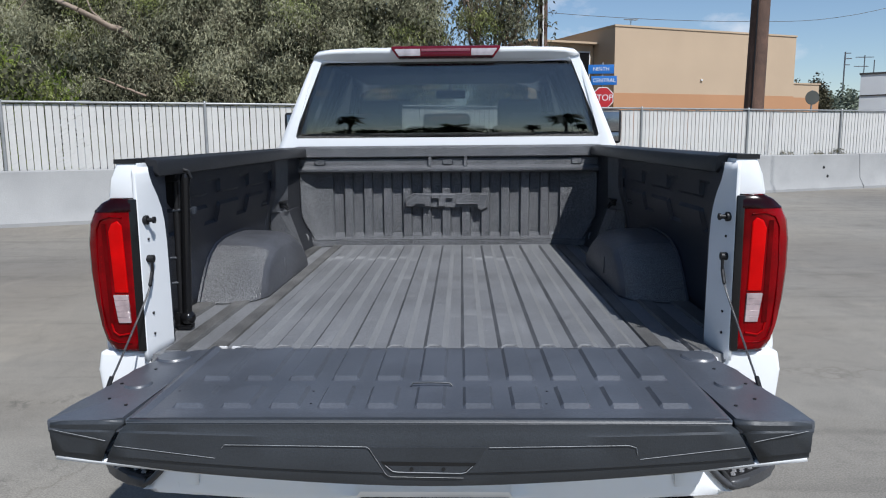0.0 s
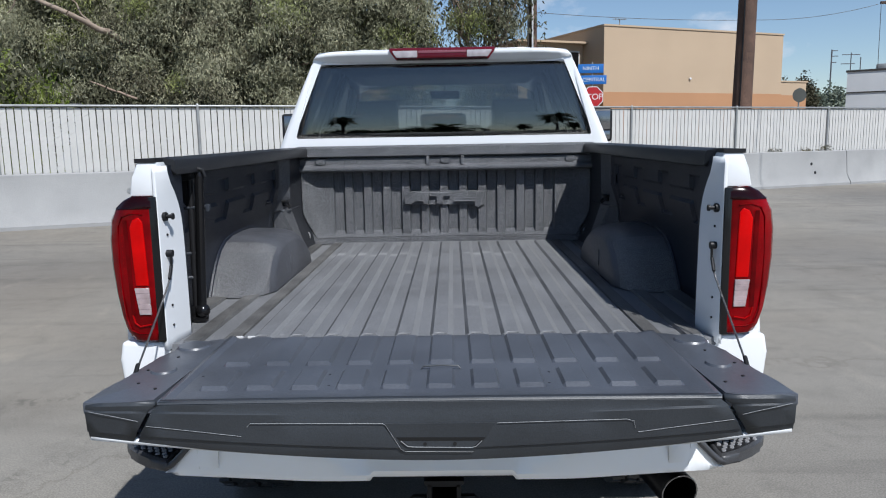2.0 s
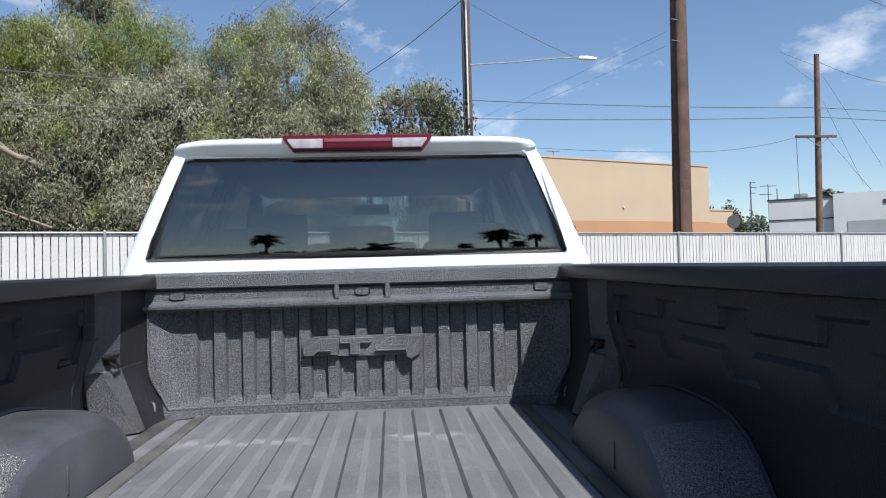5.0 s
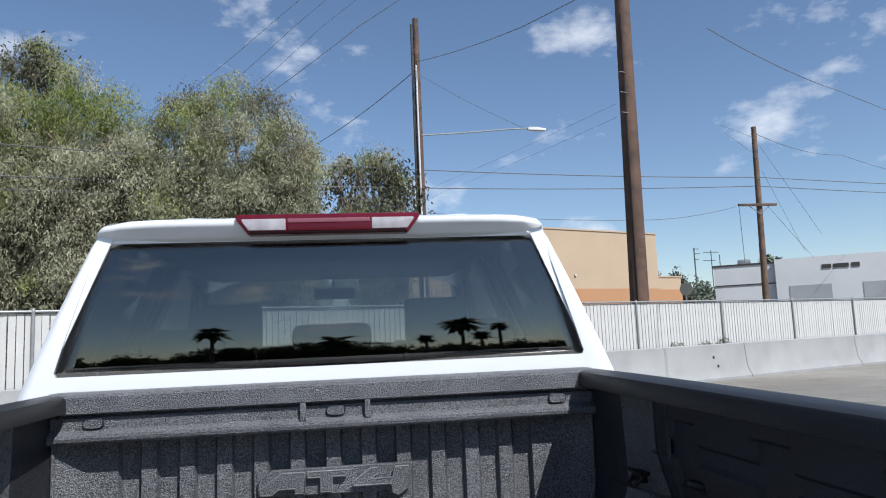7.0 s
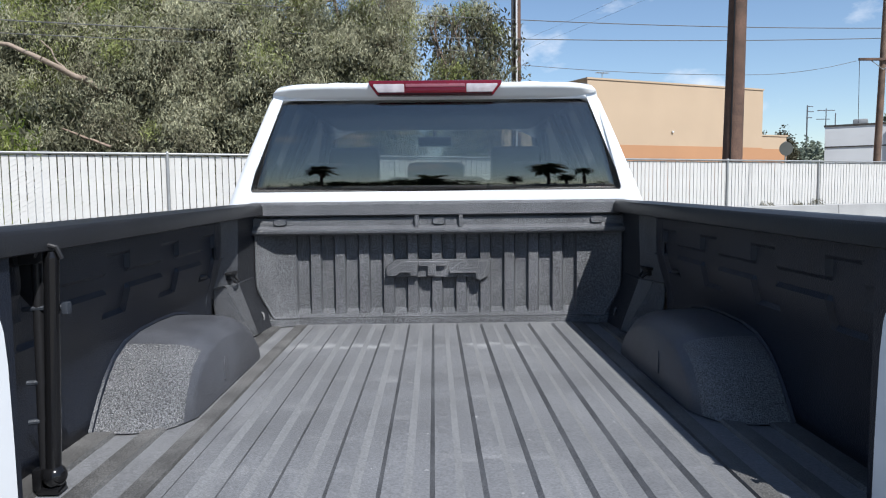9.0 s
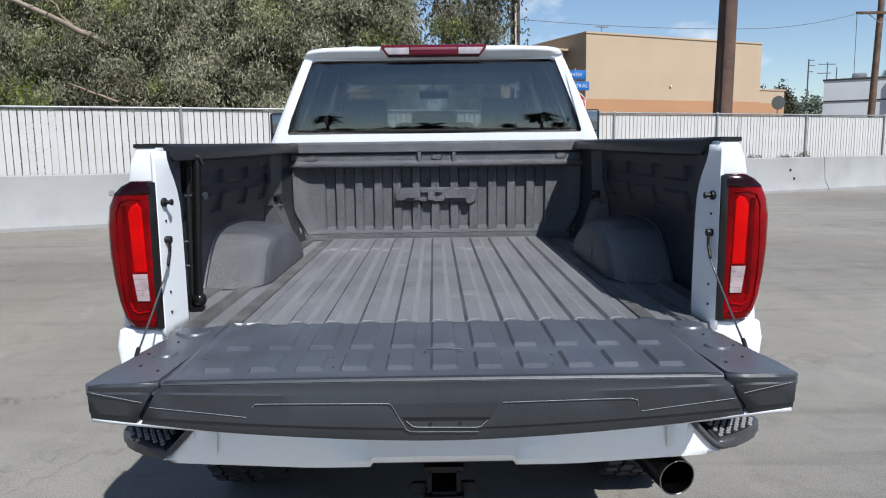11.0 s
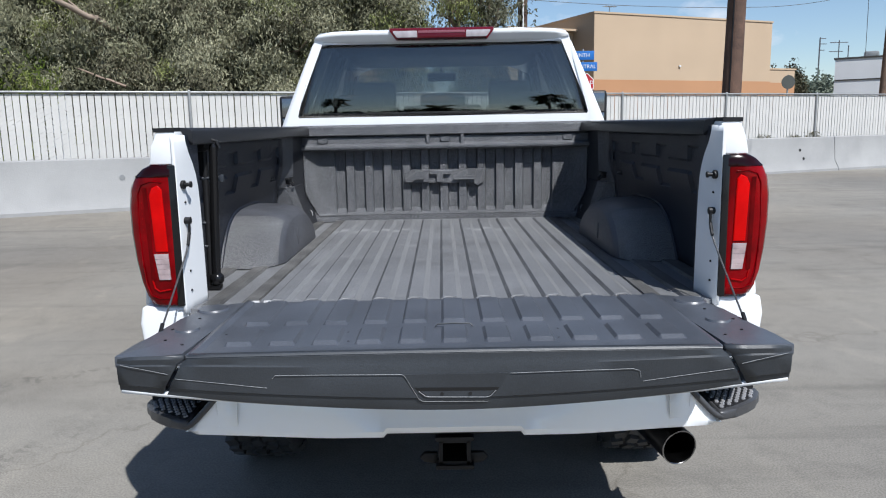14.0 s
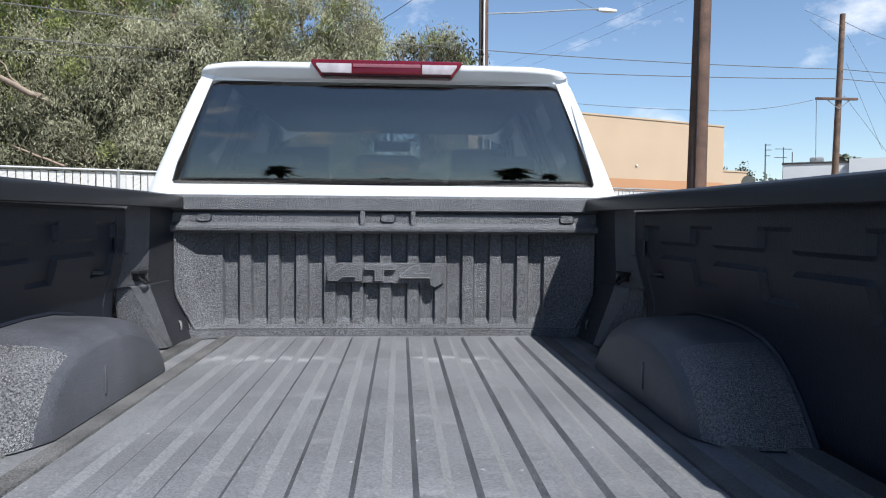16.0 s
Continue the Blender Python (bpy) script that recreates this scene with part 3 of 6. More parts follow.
for x in (-0.612, -0.575):
    bm = B()
    box(bm, x, x + 0.022, -0.006, 0.004, FLOOR_Z - 0.004, FLOOR_Z + 0.002)
    part("white_tab", bm, SIGNWHITE, bed_floor)

# ---- headboard ----
bm = B()
hx = [-0.84, -0.826, -0.81, -0.79, -0.77, -0.75, -0.735, -0.715] + [v for v in rib_xs(HEAD_PITCH, HEAD_SHIFT, 6, 0.0215, 0.007) if -0.70 < v < 0.69] + [0.70, 0.715, 0.735, 0.75, 0.77, 0.79, 0.81, 0.826, 0.84]
hz = [0.948, 0.962, 0.978, 0.984, 0.990, 1.000, 1.011, 1.022, 1.10, 1.15, 1.20, 1.30, 1.365, 1.37]


def edge_half(z):
    """Half width of the headboard inside its bead, drawn in towards the floor."""
    return lerp(0.752, 0.828, smoothstep(0.955, 1.15, z))


def head_y(x, z):
    fold = 0.036 * smoothstep(0.10, 0.0, edge_half(z) - abs(x))
    if z < 0.981:
        return 2.054 - fold
    if z < 0.991:
        return 2.064 - fold
    up = min(1.0, max(0.0, (z - 1.000) / 0.022))
    sunk = 0.020 * up if abs(x) < 0.672 and off_rib(x, HEAD_PITCH, HEAD_SHIFT) > 0.022 and z < 1.366 else 0.0
    return 2.070 + sunk - fold


sheet(bm, hx, hz, lambda x, z: (x, head_y(x, z), z))
box(bm, -0.84, 0.84, 2.116, 2.124, 0.94, 1.50)
headboard = part("headboard", bm, LINER, truck, "black textured ribbed headboard panel", smooth=30)

# overhanging top rail of the headboard with a sunk band
bm = B()
prof = [(2.118, 1.508), (2.050, 1.508), (2.022, 1.504), (2.013, 1.496), (2.012, 1.450), (2.018, 1.446), (2.040, 1.445), (2.040, 1.438), (2.028, 1.436), (2.027, 1.401), (2.022, 1.396), (2.006, 1.388),
        (2.003, 1.380), (2.005, 1.370), (2.016, 1.362), (2.040, 1.360), (2.118, 1.360)]
prism(bm, prof, "x", -0.838, 0.838)
top_rail = part("top_rail", bm, LINER, headboard, smooth=30)
for c in (-0.706, 0.0, 0.706):
    bm = B()
    ring = []
    for i in range(20):
        a = i * 2 * math.pi / 20
        ring.append((c + 0.026 * math.copysign(abs(math.cos(a)) ** 0.6, math.cos(a)), 1.418 + 0.0125 * math.copysign(abs(math.sin(a)) ** 0.6, math.sin(a))))
    prism(bm, ring, "y", 2.0195, 2.029)
    plug = part("oval_plug", bm, LINER, top_rail)
    bm = B()
    tube(bm, [(x, 2.0255, z) for x, z in ring + ring[:1]], 0.0045, n=5)
    part("plug_gap", bm, LINER_SHADED, plug)
for c in (-0.098, 0.098):
    bm = B()
    box(bm, c - 0.009, c + 0.009, 2.011, 2.030, 1.394, 1.448, bev=0.003)
    part("divider", bm, LINER, top_rail)

bm = B()
half = [(edge_half(z) - 0.010, z) for z in (1.36, 1.25, 1.15, 1.12, 1.09, 1.06, 1.03, 1.00)] + [(0.742, 0.986), (0.70, 0.984), (0.62, 0.984)]
tube(bm, [(-x, head_y(x, z) - 0.003, z) for x, z in half] + [(x, head_y(x, z) - 0.003, z) for x, z in half[::-1]], 0.0055, n=8)
part("border_bead", bm, LINER, headboard)

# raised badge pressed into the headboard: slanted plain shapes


def slab(bm, pts, y0, y1):
    prism(bm, pts, "y", y0, y1, bev=0.0025, seg=1)


bm = B()
slab(bm, [(-0.240, 1.166), (0.160, 1.166), (0.162, 1.154), (0.186, 1.142), (0.222, 1.166), (0.236, 1.244), (-0.196, 1.244), (-0.240, 1.214)], 2.056, 2.078)
badge = part("badge", bm, LINER, headboard, "raised badge sprayed over in black")
for pts in ([(-0.230, 1.175), (-0.196, 1.175), (-0.178, 1.190), (-0.128, 1.190), (-0.128, 1.175), (-0.098, 1.175), (-0.098, 1.236), (-0.168, 1.236), (-0.230, 1.194)],
            [(-0.088, 1.219), (-0.050, 1.219), (-0.050, 1.175), (-0.016, 1.175), (-0.016, 1.219), (0.024, 1.219), (0.038, 1.236), (-0.088, 1.236)],
            [(0.050, 1.186), (0.166, 1.186), (0.170, 1.160), (0.186, 1.152), (0.202, 1.164), (0.206, 1.186), (0.222, 1.236), (0.178, 1.236), (0.170, 1.204), (0.102, 1.204), (0.128, 1.222), (0.122, 1.236), (0.104, 1.236), (0.050, 1.200)]):
    bm = B()
    slab(bm, pts, 2.040, 2.058)
    stroke = part("badge_stroke", bm, LINER, badge)
    # rim in paler liner, edge highlights put into its colour
    bm = B()
    tube(bm, [(x, 2.0405, z) for x, z in pts + pts[:1]], 0.0024, n=5)
    part("stroke_edge", bm, BADGE, stroke)

# ---- bed sides ----
OUT = [(0.800, 1.478), (0.862, 1.476), (0.872, 1.445), (0.893, 1.395), (0.935, 1.345), (0.960, 1.26), (0.962, 1.12), (0.968, 1.03), (0.976, 0.95), (0.972, 0.86), (0.962, 0.78), (0.925, 0.715)]


def arch_z(y, cy, r, low):
    d = r * r - (y - cy) ** 2
    return max(low, AXLE_Z + math.sqrt(d)) if d > 0 else low


def bed_side(s):
    bm = B()
    ys = sorted(set([0.06, 0.10, 0.2, 0.4] + [AXLE_Y + 0.53 * math.sin(a) for a in np.linspace(-1.45, 1.45, 23)] + [1.7, 1.95, 2.09]))

    def pt(i, y):
        x, z = OUT[int(i)]
        low = arch_z(y, AXLE_Y, 0.53, 0.715)
        if z < 1.03:
            z = lerp(1.03, low, (1.03 - z) / (1.03 - 0.715))
        inset = 0.012 * (1 - smoothstep(0.06, 0.2, y))
        return (s * (x - inset), y, z)

    sheet(bm, list(range(len(OUT))), ys, pt)
    ob = part("bed_side", bm, WHITE, truck, "white outer bed side panel", smooth=50)
    thicken(ob, 0.02)
    # inner wall: pressed panel
    bm = B()
    notch = (0.335, 0.712, 1.088, 1.462)          # where the pressed channel widens
    wys = sorted(set([0.10, 0.14, 0.16, 1.60, 1.62] + [c + d for c in notch for d in (-0.072, -0.060, 0.060, 0.072)]))
    wzs = [0.95, 0.99, 1.05, 1.10, 1.14, 1.18, 1.21, 1.232, 1.244, 1.26, 1.28, 1.298, 1.310, 1.344, 1.354, 1.392, 1.402, 1.43, 1.445]

    def wall_x(y, z):
        """The inner face, with a channel pressed in that swings up and down along the wall."""
        x = 0.898 - 0.045 * smoothstep(1.12, 1.33, z)
        wide = any(abs(y - c) < 0.066 for c in notch)
        lo, hi = (1.238, 1.397) if wide else (1.304, 1.349)
        if lo < z < hi and 0.2 < y < 1.56:
            x += 0.012
        return x

    sheet(bm, wys, wzs, lambda y, z: (s * wall_x(y, z), y, z))
    inner = part("inner_wall", bm, LINER_SHADED, truck, "black pressed inner bed wall", smooth=30)
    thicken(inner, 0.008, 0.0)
    # ridges standing off the wall: an upright by the corner, the paler lower lip of the channel, small blisters, a
    # scooped line at the tail
    lips = [[(c - 0.155, 1.295), (c - 0.084, 1.294), (c - 0.076, 1.286), (c - 0.072, 1.236), (c - 0.064, 1.230), (c + 0.064, 1.229), (c + 0.073, 1.236), (c + 0.078, 1.288), (c + 0.088, 1.295), (c + 0.20, 1.294)] for c in notch]
    blisters = [[(c + 0.155, 1.249), (c + 0.222, 1.247), (c + 0.243, 1.287), (c + 0.165, 1.289), (c + 0.152, 1.252)] for c in notch[:3]]
    for path in [[(1.545, 1.43), (1.546, 1.06)], [(0.56, 1.192), (0.528, 1.165), (0.49, 1.125), (0.455, 1.106), (0.42, 1.104)], [(1.348, 1.179), (1.424, 1.116), (1.467, 1.115), (1.481, 1.191)], [(1.40, 1.249), (1.484, 1.244)]] + lips + blisters:
        bm = B()
        dense = [(lerp(a[0], b[0], j / 6), lerp(a[1], b[1], j / 6)) for a, b in zip(path, path[1:]) for j in range(6)] + path[-1:]
        tube(bm, [(s * (0.898 - 0.045 * smoothstep(1.12, 1.33, z) + 0.0015), y, z) for y, z in dense], 0.0075 if len(path) == 2 else 0.0042, n=6)
        part("wall_ridge", bm, BEAD, inner, smooth=60)
    # front corner gusset with a tie-down pocket
    bm = B()

    def edge(z):
        return lerp(0.755, 0.828, smoothstep(0.95, 1.14, z))

    # height, where the column leaves the wall, its ridge, and where the smooth gusset begins
    cz = [(0.952, 1.72, 0.780, 1.812, 0.772, 1.850), (1.02, 1.705, 0.806, 1.775, 0.792, 1.838), (1.10, 1.685, 0.836, 1.735, 0.815, 1.822), (1.165, 1.66, 0.857, 1.702, 0.832, 1.802), (1.176, 1.655, 0.858, 1.702, 0.833, 1.802),
          (1.181, 1.60, 0.870, 1.70, 0.841, 1.802), (1.32, 1.60, 0.856, 1.70, 0.836, 1.802), (1.47, 1.60, 0.846, 1.70, 0.831, 1.802)]
    loft(bm, [[(s * sx_, sy_, z), (s * edge(z), 2.00, z), (s * (edge(z) - 0.005), 2.055, z), (s * 0.905, 2.055, z), (s * 0.905, sy_, z)] for z, ay, rx_, ry_, sx_, sy_ in cz])
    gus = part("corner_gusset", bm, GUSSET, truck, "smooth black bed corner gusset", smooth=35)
    bm = B()
    loft(bm, [[(s * (wall_x(1.60, z) + 0.003), ay, z), (s * rx_, ry_, z), (s * sx_, sy_, z), (s * 0.906, sy_, z), (s * 0.906, ay, z)] for z, ay, rx_, ry_, sx_, sy_ in cz])
    for f in bm.faces:
        c = f.calc_center_median()
        if c.z < 1.175 and abs(c.x) < 0.86 and c.y > 1.74 and len(f.verts) == 4:
            f.material_index = 1
    part("corner_column", bm, LINER, truck, "sprayed gritty black bed corner column", smooth=25, mats=(HOUSING,))
    bm = B()
    box(bm, s * 0.838, s * 0.872, 1.705, 1.80, 1.222, 1.232, bev=0.003)
    box(bm, s * 0.846, s * 0.872, 1.72, 1.785, 1.198, 1.222, bev=0.006)
    tube(bm, [(s * 0.850, 1.725, 1.212), (s * 0.828, 1.735, 1.190), (s * 0.828, 1.775, 1.190), (s * 0.850, 1.785, 1.212)], 0.0055)
    part("tie_down", bm, DARKSTEEL, gus)
    bm = B()
    tube(bm, [(s * (0.781 + 0.012 * math.cos(a)), 1.962 + 0.018 * math.cos(a), 1.006 + 0.020 * math.sin(a)) for a in np.linspace(-1.2, 3.6, 12)], 0.0045, n=6)
    part("ring_clip", bm, PALE_RIB, gus)
    # rail cap
    bm = B()
    cap = [(0.872, 1.470), (0.874, 1.482), (0.862, 1.491), (0.80, 1.492), (0.784, 1.486), (0.779, 1.478), (0.777, 1.442), (0.786, 1.439), (0.794, 1.462), (0.85, 1.468)]
    loft(bm, [[(s * (min(max(x, 0.802), 0.862) if y < 0.05 else x), y, (max(z, 1.479) if y < 0.05 else z) + 0.012 * smoothstep(0, 2.0, y)) for x, z in cap] for y in (-0.028, -0.024, 0.03, 0.06, 0.3, 1.0, 1.7, 2.085)])
    part("rail_cap", bm, BLACK_PL, truck, "black plastic bed rail cap", smooth=35)
    # painted jamb with a scalloped inner edge
    bm = B()
    jz = [0.93, 0.965, 1.10, 1.25, 1.31, 1.35, 1.385, 1.42, 1.45, 1.47]
    jx = [0.10, 0.10, 0.098, 0.093, 0.086, 0.072, 0.050, 0.020, 0.004, 0.0]

    def jamb(u, i):
        z, dep = jz[int(i)], jx[int(i)]
        if u == 0:
            return (s * 0.814, -0.028, z)
        if u == 1:
            return (s * 0.808, -0.026, z)
        if u == 2:
            return (s * 0.800, -0.012 + 0.3 * dep, z)
        if u == 3:
            return (s * 0.786, -0.004 + dep, z)
        return (s * 0.80, 0.004 + dep, z)

    sheet(bm, range(5), range(len(jz)), jamb)
    jb = part("tailgate_jamb", bm, WHITE, truck, "white painted tailgate opening jamb", smooth=35)
    thicken(jb, 0.006)
    bm = B()
    for i in range(len(jz) - 1):
        a = [(s * 0.788, 0.0 + jx[i], jz[i]), (s * 0.788, 0.125, jz[i]), (s * 0.80, 0.125, jz[i]), (s * 0.80, 0.0 + jx[i], jz[i])]
        b = [(s * 0.788, 0.0 + jx[i + 1], jz[i + 1]), (s * 0.788, 0.125, jz[i + 1]), (s * 0.80, 0.125, jz[i + 1]), (s * 0.80, 0.0 + jx[i + 1], jz[i + 1])]
        loft(bm, [a, b], caps=False)
    box(bm, s * 0.79, s * 0.905, 0.105, 0.125, 0.95, 1.47)
    part("jamb_liner", bm, LINER_SHADED, truck)
    # latch striker, cable anchor, small holes
    bm = B()
    tube(bm, [(s * 0.803, -0.004, 1.324), (s * 0.790, -0.004, 1.324)], 0.013, n=14)
    tube(bm, [(s * 0.795, -0.004, 1.324), (s * 0.772, -0.004, 1.324)], 0.006, n=10)
    tube(bm, [(s * 0.775, -0.004, 1.324), (s * 0.770, -0.004, 1.324)], 0.0095, n=12)
    part("latch_striker", bm, DARKSTEEL, jb)
    bm = B()
    tube(bm, [(s * 0.802, 0.0, 1.215), (s * 0.782, 0.0, 1.215)], 0.011, n=12)
    prism(bm, [(-0.008, 1.222), (0.005, 1.222), (0.0, 1.17), (-0.008, 1.17)], "x", s * 0.784, s * 0.790, bev=0.002)
    part("cable_anchor", bm, DARKSTEEL, jb)
    for z in (1.27, 1.06, 1.00):
        bm = B()
        tube(bm, [(s * 0.7995, 0.004, z), (s * 0.793, 0.004, z)], 0.0035, n=8)
        part("jamb_bolt", bm, DARKSTEEL, jb)
    # rear pillar face around the lamp
    bm = B()
    prism(bm, [(0.800, 1.385), (0.885, 1.385), (0.872, 1.44), (0.857, 1.4815), (0.800, 1.4815)], "y", -0.026, 0.08, bev=0.006)
    for v in bm.verts:
        v.co.x *= s
    part("pillar_top", bm, WHITE, truck)
    bm = B()
    low = [(0.735, 0.745), (0.80, 0.73), (0.915, 0.745), (0.945, 0.80), (0.955, 0.90), (0.945, 0.955), (0.806, 0.955), (0.806, 0.905), (0.735, 0.90)]
    prism(bm, [(s * x, z) for x, z in low], "y", -0.022, 0.10, bev=0.012, seg=3)
    part("lower_corner", bm, WHITE, truck, "white lower corner panel below the tail lamp")
    # tail lamp
    lz = [0.958, 0.966, 0.99, 1.03, 1.10, 1.18, 1.26, 1.315, 1.35, 1.372, 1.384]
    lx = [0.902, 0.918, 0.936, 0.951, 0.963, 0.970, 0.970, 0.962, 0.944, 0.916, 0.890]

    def lamp(u, i, grow=0.0):
        z, xo = lz[int(i)], lx[int(i)] + grow
        e = 0.004 if 0 < i < len(lz) - 1 else -0.006
        tab = [(0.815, -0.030 - e), (0.835, -0.034 - e), (0.86, -0.036 - e), (lerp(0.86, xo, 0.45), -0.033 - e), (lerp(0.86, xo, 0.78), -0.020 - e), (lerp(0.86, xo, 0.95), 0.006), (xo, 0.05), (xo + 0.004, 0.17)]
        x, y = tab[int(u)]
        return (s * x, y - grow, z)

    bm = B()
    sheet(bm, range(8), range(len(lz)), lamp)
    tl = part("tail_lamp", bm, RED_LENS, truck, "wraparound red tail lamp with a clear reversing lens", smooth=60)
    thicken(tl, 0.02)
    bm = B()
    box(bm, s * 0.806, s * 0.828, -0.037, 0.02, 0.958, 1.384, bev=0.004)
    part("lamp_bezel", bm, GLOSSBLACK, tl)
    bm = B()
    sheet(bm, range(7), range(8, len(lz)), lambda u, i: lamp(u, i, 0.0018))
    part("lamp_cap", bm, SMOKED, tl, smooth=60)
    bm = B()
    prism(bm, [(s * 0.842, 1.126), (s * 0.880, 1.126), (s * 0.886, 1.296), (s * 0.876, 1.318), (s * 0.858, 1.326), (s * 0.847, 1.312)], "y", -0.0425, -0.030, bev=0.004, seg=3)
    part("light_bar", bm, RED_GLOW, tl, "bright red lamp element")
    for k in range(5):
        bm = B()
        z0 = 1.042 + k * 0.0158
        prism(bm, [(s * (0.840 + 0.0005 * k), z0), (s * (0.874 + 0.002 * k), z0), (s * (0.876 + 0.002 * k), z0 + 0.0155), (s * (0.8405 + 0.0005 * k), z0 + 0.0155)], "y", -0.0435, -0.030, bev=0.0006, seg=1)
        part("reverse_lens", bm, CLEAR_LENS, tl, "clear ribbed reversing lens")


    def on_lens(x, proud):
        w = max(0.0, x - 0.86)
        return -0.040 + w * 0.06 + max(0.0, x - 0.909) * 0.30 - proud

    # deep red strip laid on the lens as painted depth beside the bright element, and the guide that runs round the lens
    bm = B()
    sheet(bm, (0.889, 0.895, 0.902), (1.040, 1.10, 1.18, 1.26, 1.318), lambda x, z: (s * (x + 0.02 * (z - 1.18)), on_lens(x, 0.0016), z))
    part("lamp_recess", bm, RED_DEEP, tl, smooth=60)
    bm = B()
    tube(bm, [(s * x, on_lens(x, 0.0), z) for x, z in ((0.846, 1.334), (0.880, 1.337), (0.908, 1.328), (0.922, 1.300), (0.926, 1.20), (0.924, 1.10), (0.917, 1.03), (0.904, 0.995), (0.880, 0.984), (0.842, 0.984))], 0.0022, n=6)
    part("light_guide", bm, RED_LENS, tl, smooth=60)
    bm = B()
    tube(bm, [(s * x, y, z) for x, y, z in ((0.842, -0.0415, 1.012), (0.875, -0.041, 1.006), (0.890, -0.039, 1.016), (0.897, -0.037, 1.04))], 0.0028, n=6)
    part("light_guide", bm, RED_MID, tl)
    for k in range(8):
        bm = B()
        box(bm, s * 0.908, s * 0.913, -0.0365, -0.034, 1.16 + k * 0.016, 1.165 + k * 0.016, bev=0.001, seg=1)
        part("reflector_dot", bm, RED_MID, tl)
    # wheel house
    bm = B()
    # outer run along the wall and inner run round the flat face, from the rear foot to the front
    outer_run = [(0.600, 0.948), (0.628, 0.985), (0.660, 1.025), (0.700, 1.066), (0.750, 1.105), (0.820, 1.134), (0.920, 1.150), (1.06, 1.153), (1.20, 1.148), (1.32, 1.130), (1.42, 1.095), (1.49, 1.045), (1.53, 0.995), (1.55, 0.948)]
    inner_run = [(0.733, 0.948), (0.737, 0.975), (0.746, 1.005), (0.766, 1.036), (0.800, 1.065), (0.860, 1.090), (0.950, 1.103), (1.06, 1.104), (1.16, 1.096), (1.25, 1.076), (1.33, 1.045), (1.39, 1.010), (1.42, 0.980), (1.435, 0.948)]
    rings = []
    for x, b in ((0.905, 0.0), (0.80, 0.04), (0.755, 0.10), (0.724, 0.22), (0.702, 0.40), (0.686, 0.62), (0.674, 0.82), (0.665, 1.0)):
        rings.append([(s * x, lerp(o[0], i[0], b), lerp(o[1], i[1], b)) for o, i in zip(outer_run, inner_run)])
    loft(bm, rings, closed=False, caps=False)
    inner_ring = [v for v in bm.verts if abs(abs(v.co.x) - 0.665) < 1e-5]
    bm.faces.new(inner_ring)
    for f in bm.faces:
        c = f.calc_center_median()
        if c.y > 0.845 or abs(c.x) < 0.690:
            f.material_index = 1
    wh = part("wheel_house", bm, HOUSING, truck, "black wheel housing with a pebbled rear face", smooth=50, mats=(HOUSING_SMOOTH,))
    bm = B()
    box(bm, s * 0.661, s * 0.667, 0.985, 0.995, 0.985, 1.055, bev=0.002)
    part("housing_rib", bm, HOUSING_SMOOTH, wh)
    # beading where the housing meets the wall
    bm = B()
    tube(bm, [(s * 0.893, y, z + 0.004) for y, z in outer_run], 0.008, n=6)
    part("seam_bead", bm, LINER_SHADED, wh)


for s in (-1, 1):
    bed_side(s)

# black support tube standing by the tail end of the bed wall
bm = B()
tube(bm, [(-0.797, 0.25, 0.985), (-0.778, 0.25, 1.428)], 0.0148, n=16)
tube(bm, [(-0.778, 0.25, 1.424), (-0.7775, 0.25, 1.440)], 0.0148, n=16, r2=0.010)
rod = part("support_tube", bm, GLOSSBLACK, truck, "black upright tube bracketed beside the bed wall")
bm = B()
bmesh.ops.create_uvsphere(bm, u_segments=16, v_segments=10, radius=0.024, matrix=Matrix.Translation((-0.795, 0.25, 0.984)))
box(bm, -0.826, -0.782, 0.236, 0.272, 0.948, 0.964, bev=0.004)
box(bm, -0.835, -0.815, 0.235, 0.265, 0.956, 1.00, bev=0.006)
part("tube_foot", bm, GLOSSBLACK, rod)
bm = B()
tube(bm, [(-0.852, 0.235, 1.428), (-0.836, 0.235, 1.428)], 0.017, n=14)
prism(bm, [(-0.846, 1.414), (-0.800, 1.416), (-0.788, 1.424), (-0.788, 1.442), (-0.846, 1.440)], "y", 0.235, 0.247, bev=0.003)
tube(bm, [(-0.804, 0.238, 1.430), (-0.797, 0.238, 1.446), (-0.783, 0.24, 1.454), (-0.765, 0.245, 1.448), (-0.757, 0.248, 1.425)], 0.0055, n=8)
part("tube_hook", bm, BLACK_PL, rod)
bm = B()
prism(bm, [(-0.846, 1.43), (-0.806, 1.425), (-0.806, 1.34), (-0.822, 1.325), (-0.846, 1.355), (-0.838, 1.385)], "y", 0.25, 0.262, bev=0.003)
tube(bm, [(-0.812, 0.258, 1.42), (-0.818, 0.26, 0.99)], 0.011, n=10)
part("torsion_rod", bm, BLACK_PL, rod)
for z, x1 in ((1.325, -0.757), (1.175, -0.79), (1.095, -0.79)):
    bm = B()
    tube(bm, [(-0.84, 0.248, z), (x1, 0.262, z + 0.002)], 0.0055, n=8)
    box(bm, x1 - 0.008, x1 + 0.004, 0.252, 0.270, z - 0.012, z + 0.012, bev=0.002)
    part("tube_clip", bm, BEAD, rod)

# ---- tailgate, lowered ----
gate = new("tailgate")
gate.parent = truck
gate["label"] = "lowered tailgate with a charcoal grained plastic inner panel and white outer skin"
GZ = 0.968


